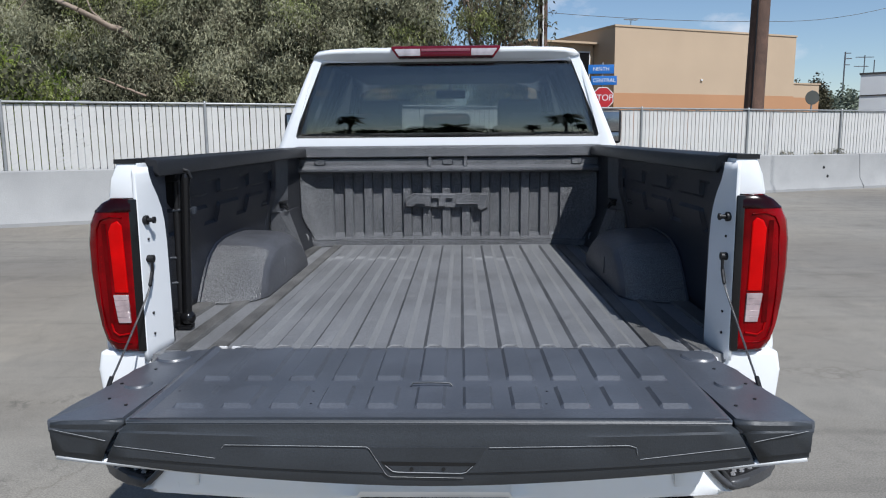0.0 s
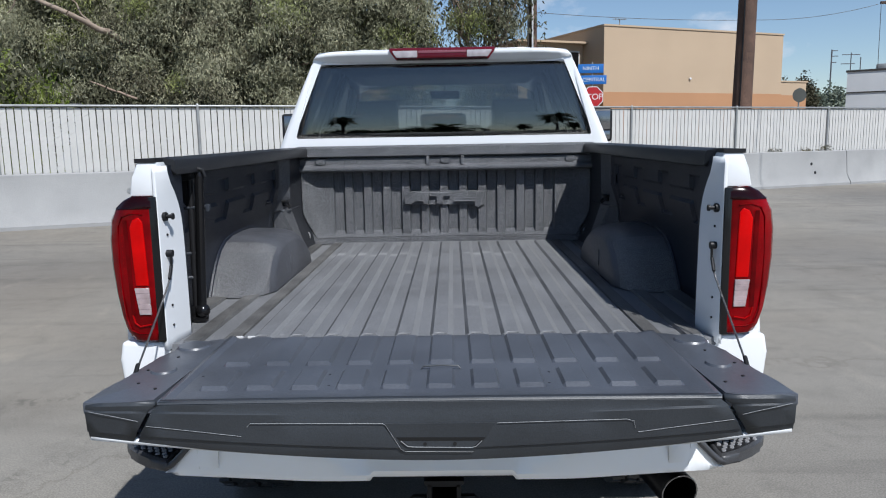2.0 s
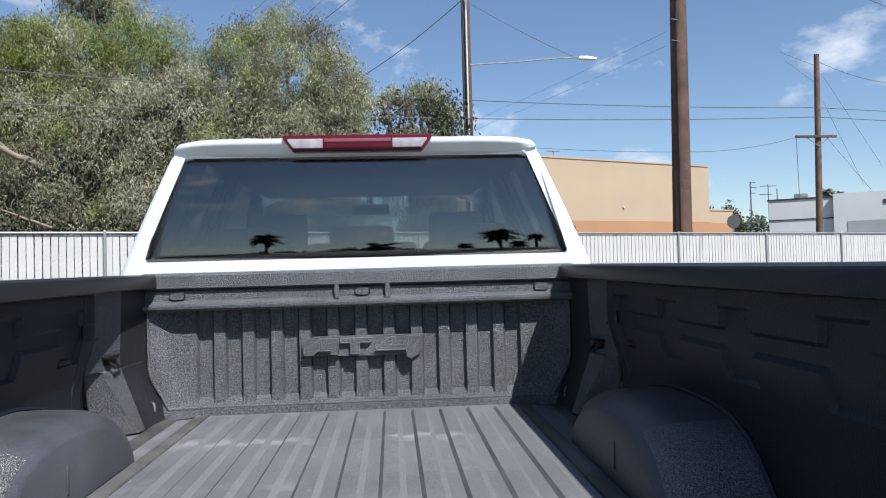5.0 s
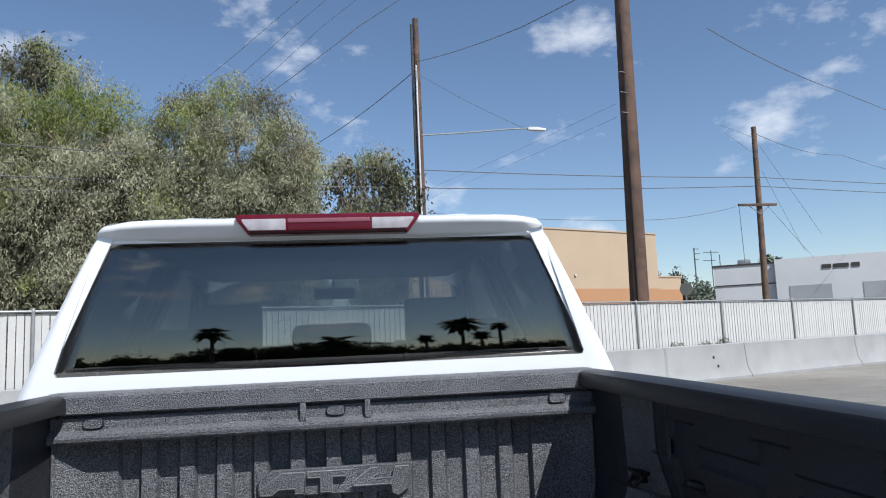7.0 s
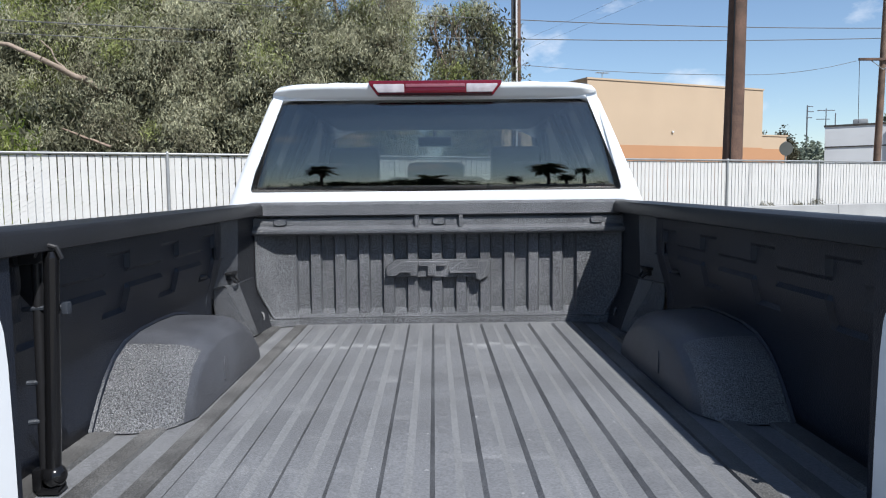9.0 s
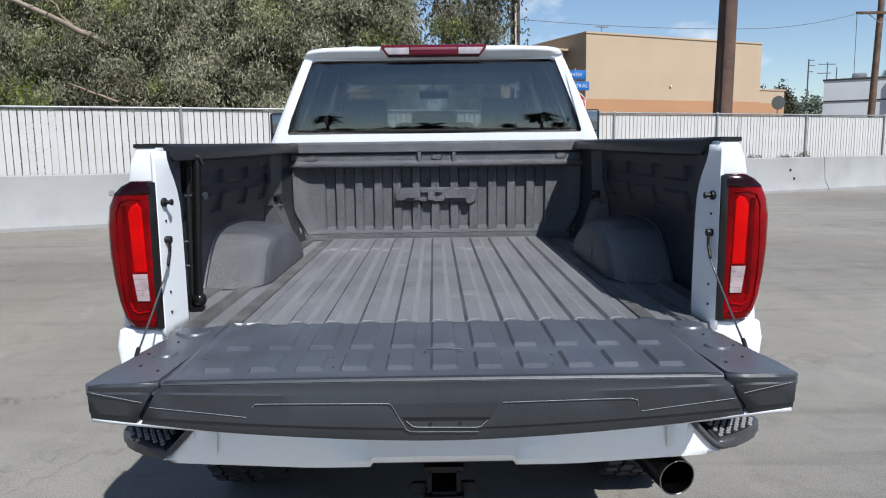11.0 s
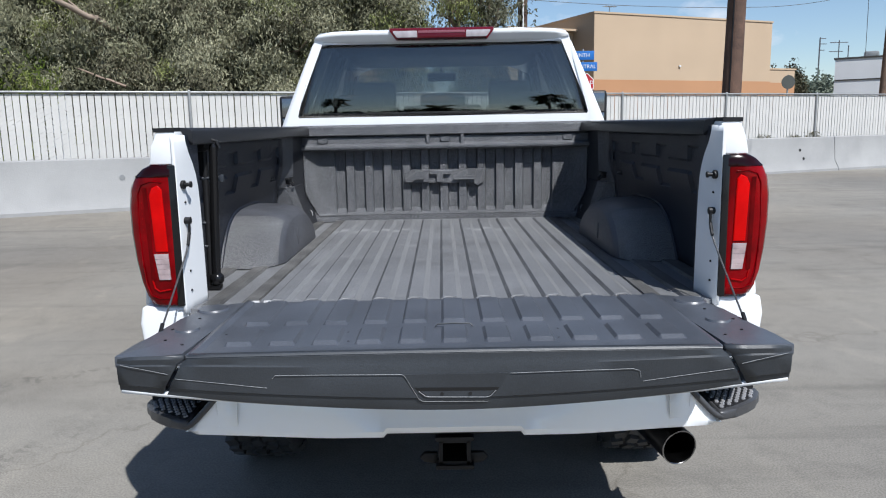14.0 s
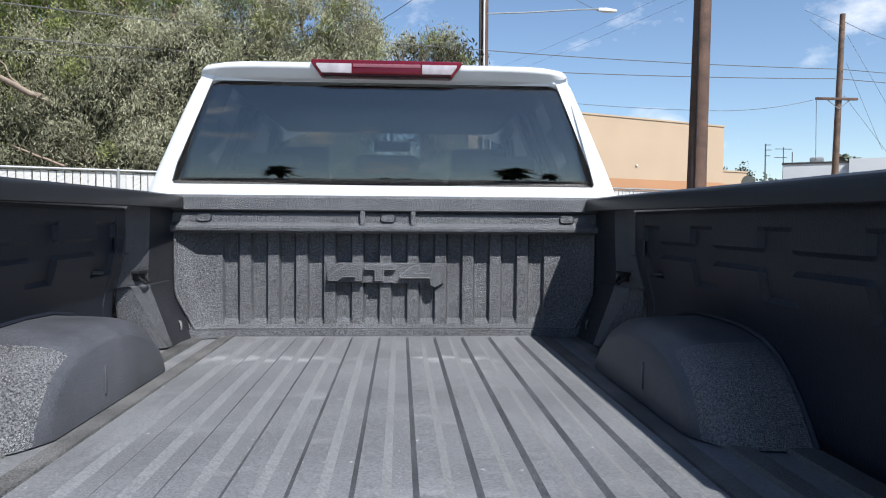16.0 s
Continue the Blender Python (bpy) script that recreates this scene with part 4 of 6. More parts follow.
def gate_face(x):
    """The closing edge of the gate: heights of its upper and lower border, and how far it stands back."""
    a = abs(x) / 0.785
    return 0.974 - 0.007 * a * a, 0.815 + 0.056 * a ** 1.7, -0.566 + 0.012 * a * a


def gate_section(name, x0, x1, cut0, cut1, label=""):
    """One section of the gate body; cut0 and cut1 are side lines as functions of depth 0..1 over the closing edge."""
    bm = B()
    nx = max(2, int((x1 - x0) / 0.05))
    rings = []
    for i in range(nx + 1):
        t = i / nx
        xa, xb = lerp(cut0[0], cut1[0], t), lerp(cut0[1], cut1[1], t)
        zt, zb, yf = gate_face(xa)
        zt2, zb2, yf2 = gate_face(xb)
        rings.append([(xa, yf + 0.016, zt - 0.002), (xa, yf + 0.004, zt - 0.003), (xa, yf, zt - 0.010), (lerp(xa, xb, 0.25), yf + 0.003, lerp(zt, zb2, 0.22)), (lerp(xa, xb, 0.27), yf + 0.001, lerp(zt, zb2, 0.26)),
                      (lerp(xa, xb, 0.77), yf + 0.0155, lerp(zt, zb2, 0.775)), (lerp(xa, xb, 0.79), yf + 0.0200, lerp(zt, zb2, 0.795)), (lerp(xa, xb, 0.9), yf2 + 0.024, lerp(zt, zb2, 0.93)), (xb, yf2 + 0.03, zb2), (xb, yf2 + 0.06, zb2)])
    loft(bm, rings, closed=False, caps=False)
    ob = part(name, bm, FACE_PL, gate, label, smooth=30)
    thicken(ob, 0.012)
    return ob


SEAM_T, SEAM_B = 0.622, 0.690
mid_edge = gate_section("closing_edge", -SEAM_T, SEAM_T, (-SEAM_T + 0.004, -SEAM_B + 0.004), (SEAM_T - 0.004, SEAM_B - 0.004), "charcoal plastic closing edge of the tailgate")
for s in (-1, 1):
    a, b = (s * (SEAM_T + 0.006), s * (SEAM_B + 0.006)), (s * 0.782, s * 0.793)
    gate_section("closing_edge_end", 0, 0.16, *((a, b) if s > 0 else (b, a)))

# inner panel: raised pads in two rows
pad_half, pad_slope = 0.0270, 0.007
px = [-0.623, -0.612, -0.600] + rib_xs(PITCH, 0.004, 5, pad_half, pad_slope) + [0.605, 0.613, 0.623]
py = [-0.552, -0.530, -0.468, -0.456, -0.345, -0.330, -0.284, -0.272, -0.06, -0.034, -0.022, -0.012]


def panel_z(x, y):
    z = GZ - 0.0085
    if abs(x) < 0.595 and off_rib(x, PITCH, 0.004) < pad_half + 0.0005:
        if -0.4565 < y < -0.344 or -0.2725 < y < -0.033:
            z = GZ
    if y < -0.545 or abs(x) > 0.604:
        z = GZ - 0.001
    return z


bm = B()
sheet(bm, px, py, lambda x, y: (x, y, panel_z(x, y)))
inner_panel = part("inner_panel", bm, GATE_PL, gate, "grained grey plastic inner panel with two rows of raised pads", smooth=25)
thicken(inner_panel, 0.012)
for s in (-1, 1):
    bm = B()
    pts = [(0.629, -0.552), (0.790, -0.552), (0.789, -0.535), (0.777, -0.512), (0.781, -0.47), (0.778, -0.42), (0.765, -0.375), (0.757, -0.33), (0.757, -0.22), (0.738, -0.15), (0.700, -0.075), (0.655, -0.045), (0.6235, -0.035), (0.6235, -0.322), (0.629, -0.330)]
    prism(bm, [(s * x, y) for x, y in pts], "z", GZ - 0.03, GZ - 0.001, bev=0.006)
    wing = part("side_panel", bm, GATE_PL, gate)
    for cy, r in ((-0.12, 0.048), (-0.335, 0.034)):
        bm = B()
        tube(bm, [(s * 0.693, cy, GZ - 0.004), (s * 0.693, cy, GZ + 0.0045)], r, n=24, r2=r * 0.86)
        part("round_boss", bm, GATE_PL, wing)
    for cx, cy in ((0.70, -0.22), (0.716, -0.43), (0.66, -0.47), (0.735, -0.33)):
        bm = B()
        tube(bm, [(s * cx, cy, GZ - 0.004), (s * cx, cy, GZ + 0.001)], 0.0038, n=10)
        part("panel_screw", bm, DARKSTEEL, wing)
    for cx, cy in ((0.585, -0.36), (0.56, -0.44), (0.29, -0.28), (0.27, -0.36), (0.26, -0.44)):
        bm = B()
        tube(bm, [(s * cx, cy, GZ - 0.008), (s * cx, cy, GZ - 0.0075)], 0.0028, n=10)
        part("panel_screw", bm, DARKSTEEL, inner_panel)
bm = B()
tube(bm, [(-0.046, -0.330, GZ - 0.006), (-0.040, -0.327, GZ), (0.0, -0.325, GZ + 0.001), (0.046, -0.327, GZ), (0.052, -0.330, GZ - 0.006)], 0.0022, n=6)
part("strap_slot", bm, FACE_PL, inner_panel)
bm = B()
sheet(bm, np.linspace(-0.62, 0.62, 30), [0, 1, 2], lambda x, v: (x, gate_face(x)[2] + (-0.001, -0.0005, 0.001)[int(v)], gate_face(x)[0] + (-0.0075, -0.0065, -0.005)[int(v)]))
part("edge_lip", bm, FACE_PL, mid_edge)

# thin bright seams and the sunk middle panel of the closing edge


def edge_pt(x, t, proud=0.002):
    zt, zb, yf = gate_face(x)
    return Vector((x, lerp(yf, yf + 0.022, max(0, (t - 0.26) / 0.67)) - proud, lerp(zt, zb, t)))


def seam(xs_ts, r=0.0006):
    bm = B()
    tube(bm, [edge_pt(x, t) for x, t in xs_ts], r, n=6)
    part("bright_seam", bm, SEAM, mid_edge)


seam([(-0.424, 0.47), (-0.416, 0.405), (-0.36, 0.395), (-0.122, 0.38), (-0.116, 0.41), (-0.084, 0.80), (-0.074, 0.835), (0.078, 0.852)])
seam([(0.130, 0.39), (0.36, 0.395), (0.414, 0.40), (0.430, 0.44), (0.434, 0.57)])
for s in (-1, 1):
    seam([(s * x, 0.66 - 0.13 * ((x - 0.43) / 0.22)) for x in np.linspace(0.44, 0.652, 10)])
    seam([(s * x, 0.44 - 0.24 * ((x - 0.66) / 0.12)) for x in np.linspace(0.668, 0.775, 6)])
bm = B()
pts = [(-0.118, 0.385), (-0.080, 0.815), (0.078, 0.835), (0.108, 0.60), (0.124, 0.385)]
loft(bm, [[edge_pt(x, t, 0.0022) for x, t in pts], [edge_pt(x, t, -0.004) for x, t in pts]])
recess = part("handle_recess", bm, FACE_PL, mid_edge)
bm = B()
pts = [(-0.094, 0.600), (-0.074, 0.735), (-0.066, 0.755), (0.078, 0.775), (0.086, 0.755), (0.104, 0.618)]
loft(bm, [[edge_pt(x, t, 0.0032) for x, t in pts], [edge_pt(x, t, 0.0) for x, t in pts]])
part("handle_slot", bm, UNDER, recess)
bm = B()
pts = [(-0.080, 0.660), (-0.066, 0.735), (-0.060, 0.748), (0.073, 0.768), (0.079, 0.750), (0.092, 0.670)]
loft(bm, [[edge_pt(x, t, 0.0042 if t > 0.7 else 0.0034) for x, t in pts], [edge_pt(x, t, 0.0) for x, t in pts]])
grip = part("gate_handle", bm, FACE_PL, recess)
# pale tube that paints the lit edge of the handle lip
bm = B()
tube(bm, [edge_pt(x, t, 0.0045) for x, t in ((-0.084, 0.655), (-0.070, 0.738), (-0.060, 0.752), (0.073, 0.772), (0.083, 0.755), (0.096, 0.665))], 0.0010, n=6)
part("handle_lip", bm, SEAM, grip)
for x in (-0.03, 0.036):
    bm = B()
    tube(bm, [edge_pt(x, 0.70, 0.0), edge_pt(x, 0.70, 0.0055)], 0.0042, n=10)
    part("handle_screw", bm, UNDER, grip)

# outer skin, now facing the ground
bm = B()
sx = np.linspace(-0.79, 0.79, 24)


def skin(x, v):
    a = abs(x) / 0.79
    zs = (0.8135 + 0.056 * a ** 1.7, 0.835 + 0.03 * a ** 2, 0.856 + 0.02 * a ** 2, 0.832, 0.862, 0.885, 0.93)
    ysv = (-0.530, -0.50, -0.40, -0.25, -0.12, -0.03, 0.0)
    return (x * (1.0 if v < 6 else 0.99), ysv[int(v)], zs[int(v)])


sheet(bm, sx, range(7), skin)
outer_skin = part("outer_skin", bm, WHITE, gate, "white outer tailgate skin", smooth=50)
thicken(outer_skin, 0.012, 1.0)
for s in (-1, 1):
    bm = B()
    pts = [(-0.50, 0.895), (-0.02, 0.90), (-0.02, 0.950), (-0.50, 0.950)]
    prism(bm, pts, "x", s * 0.735, s * 0.75, bev=0.004)
    part("gate_side", bm, WHITE, gate)
    bm = B()
    tube(bm, [(s * (0.787 - 0.025 * u + 0.010 * math.sin(math.pi * u)), lerp(-0.004, -0.336, u ** 1.25), lerp(1.165, GZ, u) - 0.012 * math.sin(math.pi * u)) for u in np.linspace(0, 1, 13)], 0.0027, n=8)
    part("gate_cable", bm, CABLE, gate, "braided steel tailgate check cable")
    bm = B()
    tube(bm, [(s * 0.788, -0.002, 1.18), (s * 0.785, -0.03, 1.145)], 0.005, n=8)
    part("cable_end", bm, DARKSTEEL, gate)
    bm = B()
    tube(bm, [(s * 0.764, -0.32, GZ + 0.012), (s * 0.762, -0.345, GZ - 0.006)], 0.0055, n=8)
    part("cable_end", bm, DARKSTEEL, gate)

# ---- rear bumper ----
bm = B()
bx = [-0.962, -0.955, -0.93, -0.88, -0.81, -0.80, -0.757, -0.706, -0.698, -0.60, -0.40, -0.36, -0.30, -0.22, -0.206, -0.197, 0.197, 0.206, 0.22, 0.30, 0.36, 0.40, 0.60, 0.698, 0.706, 0.757, 0.80, 0.81, 0.88, 0.93, 0.955, 0.962]


def bump_y(x):
    a = abs(x)
    return -0.165 + 0.055 * smoothstep(0.3, 0.9, a) + 0.15 * smoothstep(0.88, 0.965, a)


def bump_pt(x, v):
    a = abs(x)
    dip = smoothstep(0.40, 0.24, a)
    top = lerp(0.758, 0.684, dip)
    low = lerp(lerp(0.593, 0.581, smoothstep(0.197, 0.206, a)), 0.712, smoothstep(0.698, 0.706, a))
    zs = (top, top - 0.004, lerp(top, low, 0.5), low + 0.022, low, low)
    off = (0.055, 0.030, 0.008, -0.008, 0.004, 0.10)
    return (x, bump_y(x) + off[int(v)], zs[int(v)])


sheet(bm, bx, range(6), bump_pt)
bumper = part("rear_bumper", bm, BUMPER_WHITE, truck, "white steel rear bumper with black step pads", smooth=50)
thicken(bumper, 0.006)
for s in (-1, 1):
    bm = B()
    us = np.linspace(0.30, 0.958, 14)
    sheet(bm, us, range(4), lambda x, v: (s * x, (bump_y(x) + 0.008, bump_y(x) + 0.002, bump_y(x) + 0.03, 0.06)[int(v)], (0.758, 0.770, 0.776, 0.776)[int(v)] - 0.10 * smoothstep(0.39, 0.26, x)))
    pad = part("step_pad", bm, BLACK_PL, bumper, "black ribbed bumper step pad", smooth=40)
    thicken(pad, 0.01)
    for k in range(10):
        bm = B()
        x = 0.42 + k * 0.053
        tube(bm, [(s * x, bump_y(x) + 0.03, 0.778), (s * (x + 0.01), bump_y(x) + 0.06, 0.779), (s * (x + 0.01), -0.03, 0.779)], 0.0045, n=6)
        part("pad_rib", bm, BLACK_PL, pad)
    # corner step set into a slanted opening at the bumper end
    bm = B()
    wing_xs = [0.640, 0.690, 0.704, 0.715, 0.730, 0.745, 0.760, 0.775, 0.790, 0.802]

    def wing_pt(x, v):
        top = 0.706 - 1.08 * max(0.0, x - 0.695)
        low = 0.581 + 0.012 * smoothstep(0.77, 0.802, x)
        top = max(top, low + 0.004)
        return (s * x, bump_y(x) + (0.030, -0.001, -0.0098, 0.002, 0.10)[int(v)], (top, top - 0.002, low + 0.4 * (top - low), low, low)[int(v)])

    sheet(bm, wing_xs, range(5), wing_pt)
    thicken(part("bumper_end", bm, BUMPER_WHITE, bumper, smooth=50), 0.005)
    bm = B()
    plan = [(0.785, -0.136), (0.797, -0.140), (0.815, -0.134), (0.85, -0.114), (0.90, -0.078), (0.935, -0.045), (0.960, -0.012), (0.976, 0.025), (0.978, 0.06), (0.785, 0.06)]
    prism(bm, [(s * x, y) for x, y in plan], "z", 0.603, 0.632, bev=0.010, seg=3)
    step = part("corner_step", bm, STEP_RIM, bumper, "black corner step with a studded tread")
    bm = B()
    tube(bm, [(s * x, y, z) for x, y, z in ((0.698, -0.128, 0.706), (0.730, -0.130, 0.671), (0.762, -0.131, 0.637), (0.780, -0.132, 0.621), (0.800, -0.130, 0.614))], 0.0095, n=8)
    part("step_rim", bm, STEP_RIM, step, "grey rounded rim of the corner step", smooth=60)
    bm = B()
    box(bm, s * 0.69, s * 0.965, 0.045, 0.06, 0.60, 0.74)
    box(bm, s * 0.69, s * 0.788, -0.10, 0.044, 0.596, 0.622)
    part("step_back", bm, UNDER, step)
    bm = B()
    prism(bm, [(s * x, y) for x, y in ((0.796, -0.118), (0.812, -0.112), (0.85, -0.092), (0.90, -0.056), (0.93, -0.026), (0.948, 0.0), (0.955, 0.04), (0.796, 0.04))], "z", 0.630, 0.6335)
    tread = part("tread_plate", bm, BLACK_PL, step)
    for r in range(8):
        for c in range(8):
            x = 0.806 + c * 0.020 + 0.010 * (r % 2)
            y = -0.104 + r * 0.020
            if x > 0.948 or y < np.interp(x, (0.79, 0.85, 0.90, 0.935, 0.960), (-0.112, -0.088, -0.050, -0.018, 0.016)):
                continue
            bm = B()
            tube(bm, [(s * x, y, 0.632), (s * x, y, 0.6385)], 0.0082, n=6, r2=0.006)
            part("tread_stud", bm, TREAD, tread)
# sunk middle of the bumper, with the plate
bm = B()
prism(bm, [(-0.40, 0.765), (-0.25, 0.680), (0.25, 0.680), (0.40, 0.765)], "y", -0.12, -0.05, bev=0.01)
well = part("plate_well", bm, BLACK_PL, bumper)
bm = B()
box(bm, -0.155, 0.155, -0.135, -0.122, 0.652, 0.79, bev=0.003)
plate = part("plate_frame", bm, SEAM, well, "dealer plate in a grey frame with a red lower band")
bm = B()
box(bm, -0.145, 0.145, -0.1385, -0.134, 0.692, 0.778)
part("plate_face", bm, SIGNWHITE, plate)
bm = B()
box(bm, -0.145, 0.145, -0.1385, -0.134, 0.668, 0.692)
part("plate_band", bm, PLATERED, plate)
bm = B()
prism(bm, [(-0.03, 0.775), (0.03, 0.775), (0.034, 0.72), (0.0, 0.70), (-0.034, 0.72)], "y", -0.141, -0.137)
part("plate_emblem", bm, SIGNBLUE, plate)
for x0, x1 in ((-0.125, -0.06), (0.06, 0.12)):
    bm = B()
    box(bm, x0, x1, -0.1405, -0.137, 0.732, 0.738)
    part("plate_bar", bm, SIGNBLUE, plate)
bm = B()
box(bm, -0.196, 0.196, -0.150, -0.09, 0.584, 0.600, bev=0.004)
part("lower_valance", bm, BLACK_PL, bumper)

# ---- hitch, exhaust, underbody ----
bm = B()
for z0, z1, x0, x1 in ((0.475, 0.487, -0.044, 0.048), (0.545, 0.557, -0.044, 0.048), (0.475, 0.557, -0.046, -0.034), (0.475, 0.557, 0.038, 0.050)):
    box(bm, x0, x1, -0.13, 0.3, z0, z1)
box(bm, -0.055, 0.059, -0.14, -0.115, 0.465, 0.477)
box(bm, -0.055, 0.059, -0.14, -0.115, 0.555, 0.567)
hitch = part("hitch_receiver", bm, DARKSTEEL, truck, "black square hitch receiver")
bm = B()
box(bm, -0.06, 0.06, -0.10, -0.08, 0.468, 0.476)
for s in (-1, 1):
    prism(bm, [(s * 0.05, 0.50), (s * 0.09, 0.50), (s * 0.105, 0.485), (s * 0.09, 0.470), (s * 0.05, 0.465)], "y", -0.10, -0.08, bev=0.004)
part("chain_loop", bm, DARKSTEEL, hitch)


def pipe(bm, path, r, wall, n=28):
    path = [Vector(p) for p in path]
    rings = []
    d = (path[-1] - path[0]).normalized()
    sd = d.cross(Vector((0, 0, 1))).normalized()
    u = sd.cross(d)
    for p, rr in [(path[0], r), (path[1], r), (path[1] + d * 0.002, r - wall * 0.5), (path[1], r - wall), (path[0], r - wall)]:
        rings.append([tuple(p + rr * (math.cos(k * 2 * math.pi / n) * sd + math.sin(k * 2 * math.pi / n) * u)) for k in range(n)])
    loft(bm, rings, caps=False)


bm = B()
pipe(bm, [(0.585, 0.36, 0.545), (0.686, -0.10, 0.503)], 0.056, 0.003)
exhaust = part("exhaust_tip", bm, SOOT, truck, "large dark round exhaust tip with a bright rim", smooth=60)
bm = B()
ex_d = Vector((0.101, -0.46, -0.042)).normalized()
ex_s = ex_d.cross(Vector((0, 0, 1))).normalized()
ex_u = ex_s.cross(ex_d)
tube(bm, [Vector((0.686, -0.10, 0.503)) + 0.0545 * (math.cos(a) * ex_s + math.sin(a) * ex_u) for a in np.linspace(0, 2 * math.pi, 33)], 0.0022, n=6)
part("exhaust_rim", bm, CHROME, exhaust, "bright rolled rim")
bm = B()
pipe(bm, [(0.588, 0.345, 0.5436), (0.6842, -0.092, 0.5037)], 0.0525, 0.001)
tube(bm, [(0.588, 0.345, 0.5436), (0.62, 0.20, 0.530)], 0.0515, n=28)
part("exhaust_dark_bore", bm, SOOT, exhaust)
bm = B()
box(bm, -0.55, -0.45, 0.0, 5.6, 0.55, 0.72, bev=0.01)
box(bm, 0.45, 0.55, 0.0, 5.6, 0.55, 0.72, bev=0.01)
box(bm, -0.85, 0.85, 0.02, 0.12, 0.60, 0.74, bev=0.01)
box(bm, -0.70, 0.70, 0.1, 2.05, 0.74, 0.86)
box(bm, -0.6, 0.6, 2.2, 4.9, 0.45, 0.56, bev=0.03)
part("underframe", bm, UNDER, truck, "dark ladder frame below the bed")
bm = B()
tube(bm, [(-0.75, AXLE_Y, AXLE_Z), (0.75, AXLE_Y, AXLE_Z)], 0.055, n=14)
bmesh.ops.create_uvsphere(bm, u_segments=16, v_segments=10, radius=0.16, matrix=Matrix.Translation((0.05, AXLE_Y, AXLE_Z)))
part("rear_axle", bm, UNDER, truck)


def wheel(x, y, s):
    w = new("wheel")
    w.parent = truck
    w.matrix_basis = pose(x, y, AXLE_Z)
    w["label"] = "chunky all-terrain tyre on a dark alloy rim"
    bm = B()
    prof = [(-0.12, 0.245), (-0.135, 0.30), (-0.135, 0.37), (-0.12, 0.405), (-0.06, 0.413), (0.06, 0.413), (0.12, 0.405), (0.135, 0.37), (0.135, 0.30), (0.12, 0.245)]
    N = 48
    loft(bm, [[(a, r * math.cos(2 * math.pi * k / N), r * math.sin(2 * math.pi * k / N)) for a, r in prof] for k in range(N)] + [], closed=False, caps=False)
    g = bm.verts[:]
    n = len(prof)
    bm.verts.ensure_lookup_table()
    for j in range(n - 1):
        bm.faces.new((bm.verts[(N - 1) * n + j], bm.verts[(N - 1) * n + j + 1], bm.verts[j + 1], bm.verts[j]))
    for k in range(34):
        a = 2 * math.pi * k / 34
        for row, (c, hw, tw) in enumerate(((-0.108, 0.024, 0.3), (-0.052, 0.022, -0.35), (0.0, 0.020, 0.35), (0.052, 0.022, -0.35), (0.108, 0.024, 0.3))):
            aa = a + (row % 2) * math.pi / 34
            bb = B()
            box(bb, c - hw, c + hw, -0.022, 0.022, 0.40 if row in (0, 4) else 0.408, 0.424 if row in (0, 4) else 0.430)
            rot = Matrix.Rotation(aa, 4, "X") @ Matrix.Translation((c, 0, 0)) @ Matrix.Rotation(tw, 4, "Z") @ Matrix.Translation((-c, 0, 0))
            bb.transform(rot)
            tmp = bpy.data.meshes.new("tmp")
            bb.to_mesh(tmp)
            bm.from_mesh(tmp)
            bpy.data.meshes.remove(tmp)
            bb.free()
    part("tyre", bm, RUBBER, w, smooth=35)
    bm = B()
    tube(bm, [(-0.10, 0, 0), (s * 0.07, 0, 0)], 0.25, n=32)
    for k in range(6):
        a = k * math.pi / 3
        c = Vector((s * 0.08, 0, 0))
        e = Vector((s * 0.075, 0.235 * math.cos(a), 0.235 * math.sin(a)))
        tube(bm, [c, e], 0.04, n=6, r2=0.03)
    tube(bm, [(s * 0.06, 0, 0), (s * 0.12, 0, 0)], 0.06, n=20)
    part("rim", bm, DARKSTEEL, w)


for s in (-1, 1):
    wheel(s * 0.825, AXLE_Y, s)
    wheel(s * 0.855, AXLE_Y + 4.04, s)

# ---- cab ----
cab = new("cab")
cab.parent = truck
cab.location.x = -0.008
cab["label"] = "white crew cab with a tinted rear window"
REAR_Y = 2.135


def cab_half(z, grow=0.0):
    """Half width of the cab at a height."""
    pts = ((0.5, 0.99), (1.0, 1.005), (1.42, 0.985), (1.50, 0.935), (1.556, 0.915), (1.963, 0.752), (2.02, 0.725), (2.052, 0.688))
    for (z0, x0), (z1, x1) in zip(pts, pts[1:]):
        if z <= z1:
            return lerp(x0, x1, (z - z0) / (z1 - z0)) + grow
    return pts[-1][1] + grow


# rear wall with the window opening cut through; it leans more towards the roof
SIDE_Z = (1.565, 1.66, 1.75, 1.85, 1.960)


def win_half(z):
    return lerp(0.850, 0.741, (z - 1.572) / 0.38)


WIN = [(-0.846, 1.553), (0.846, 1.553)] + [(win_half(z), z) for z in SIDE_Z] + [(0.731, 1.971), (-0.731, 1.971)] + [(-win_half(z), z) for z in SIDE_Z[::-1]]
OUTL = [(-0.99, 0.62), (0.99, 0.62)] + [(lerp(0.985, 0.757, (z - 1.42) / 0.545), z) for z in (1.42, 1.60, 1.75, 1.85, 1.965)] + [(0.740, 1.990), (-0.740, 1.990)] + [(-lerp(0.985, 0.757, (z - 1.42) / 0.545), z) for z in (1.965, 1.85, 1.75, 1.60, 1.42)]


def lean(z):
    return REAR_Y + max(0.0, z - 1.555) ** 2 / 4.4


bm = B()
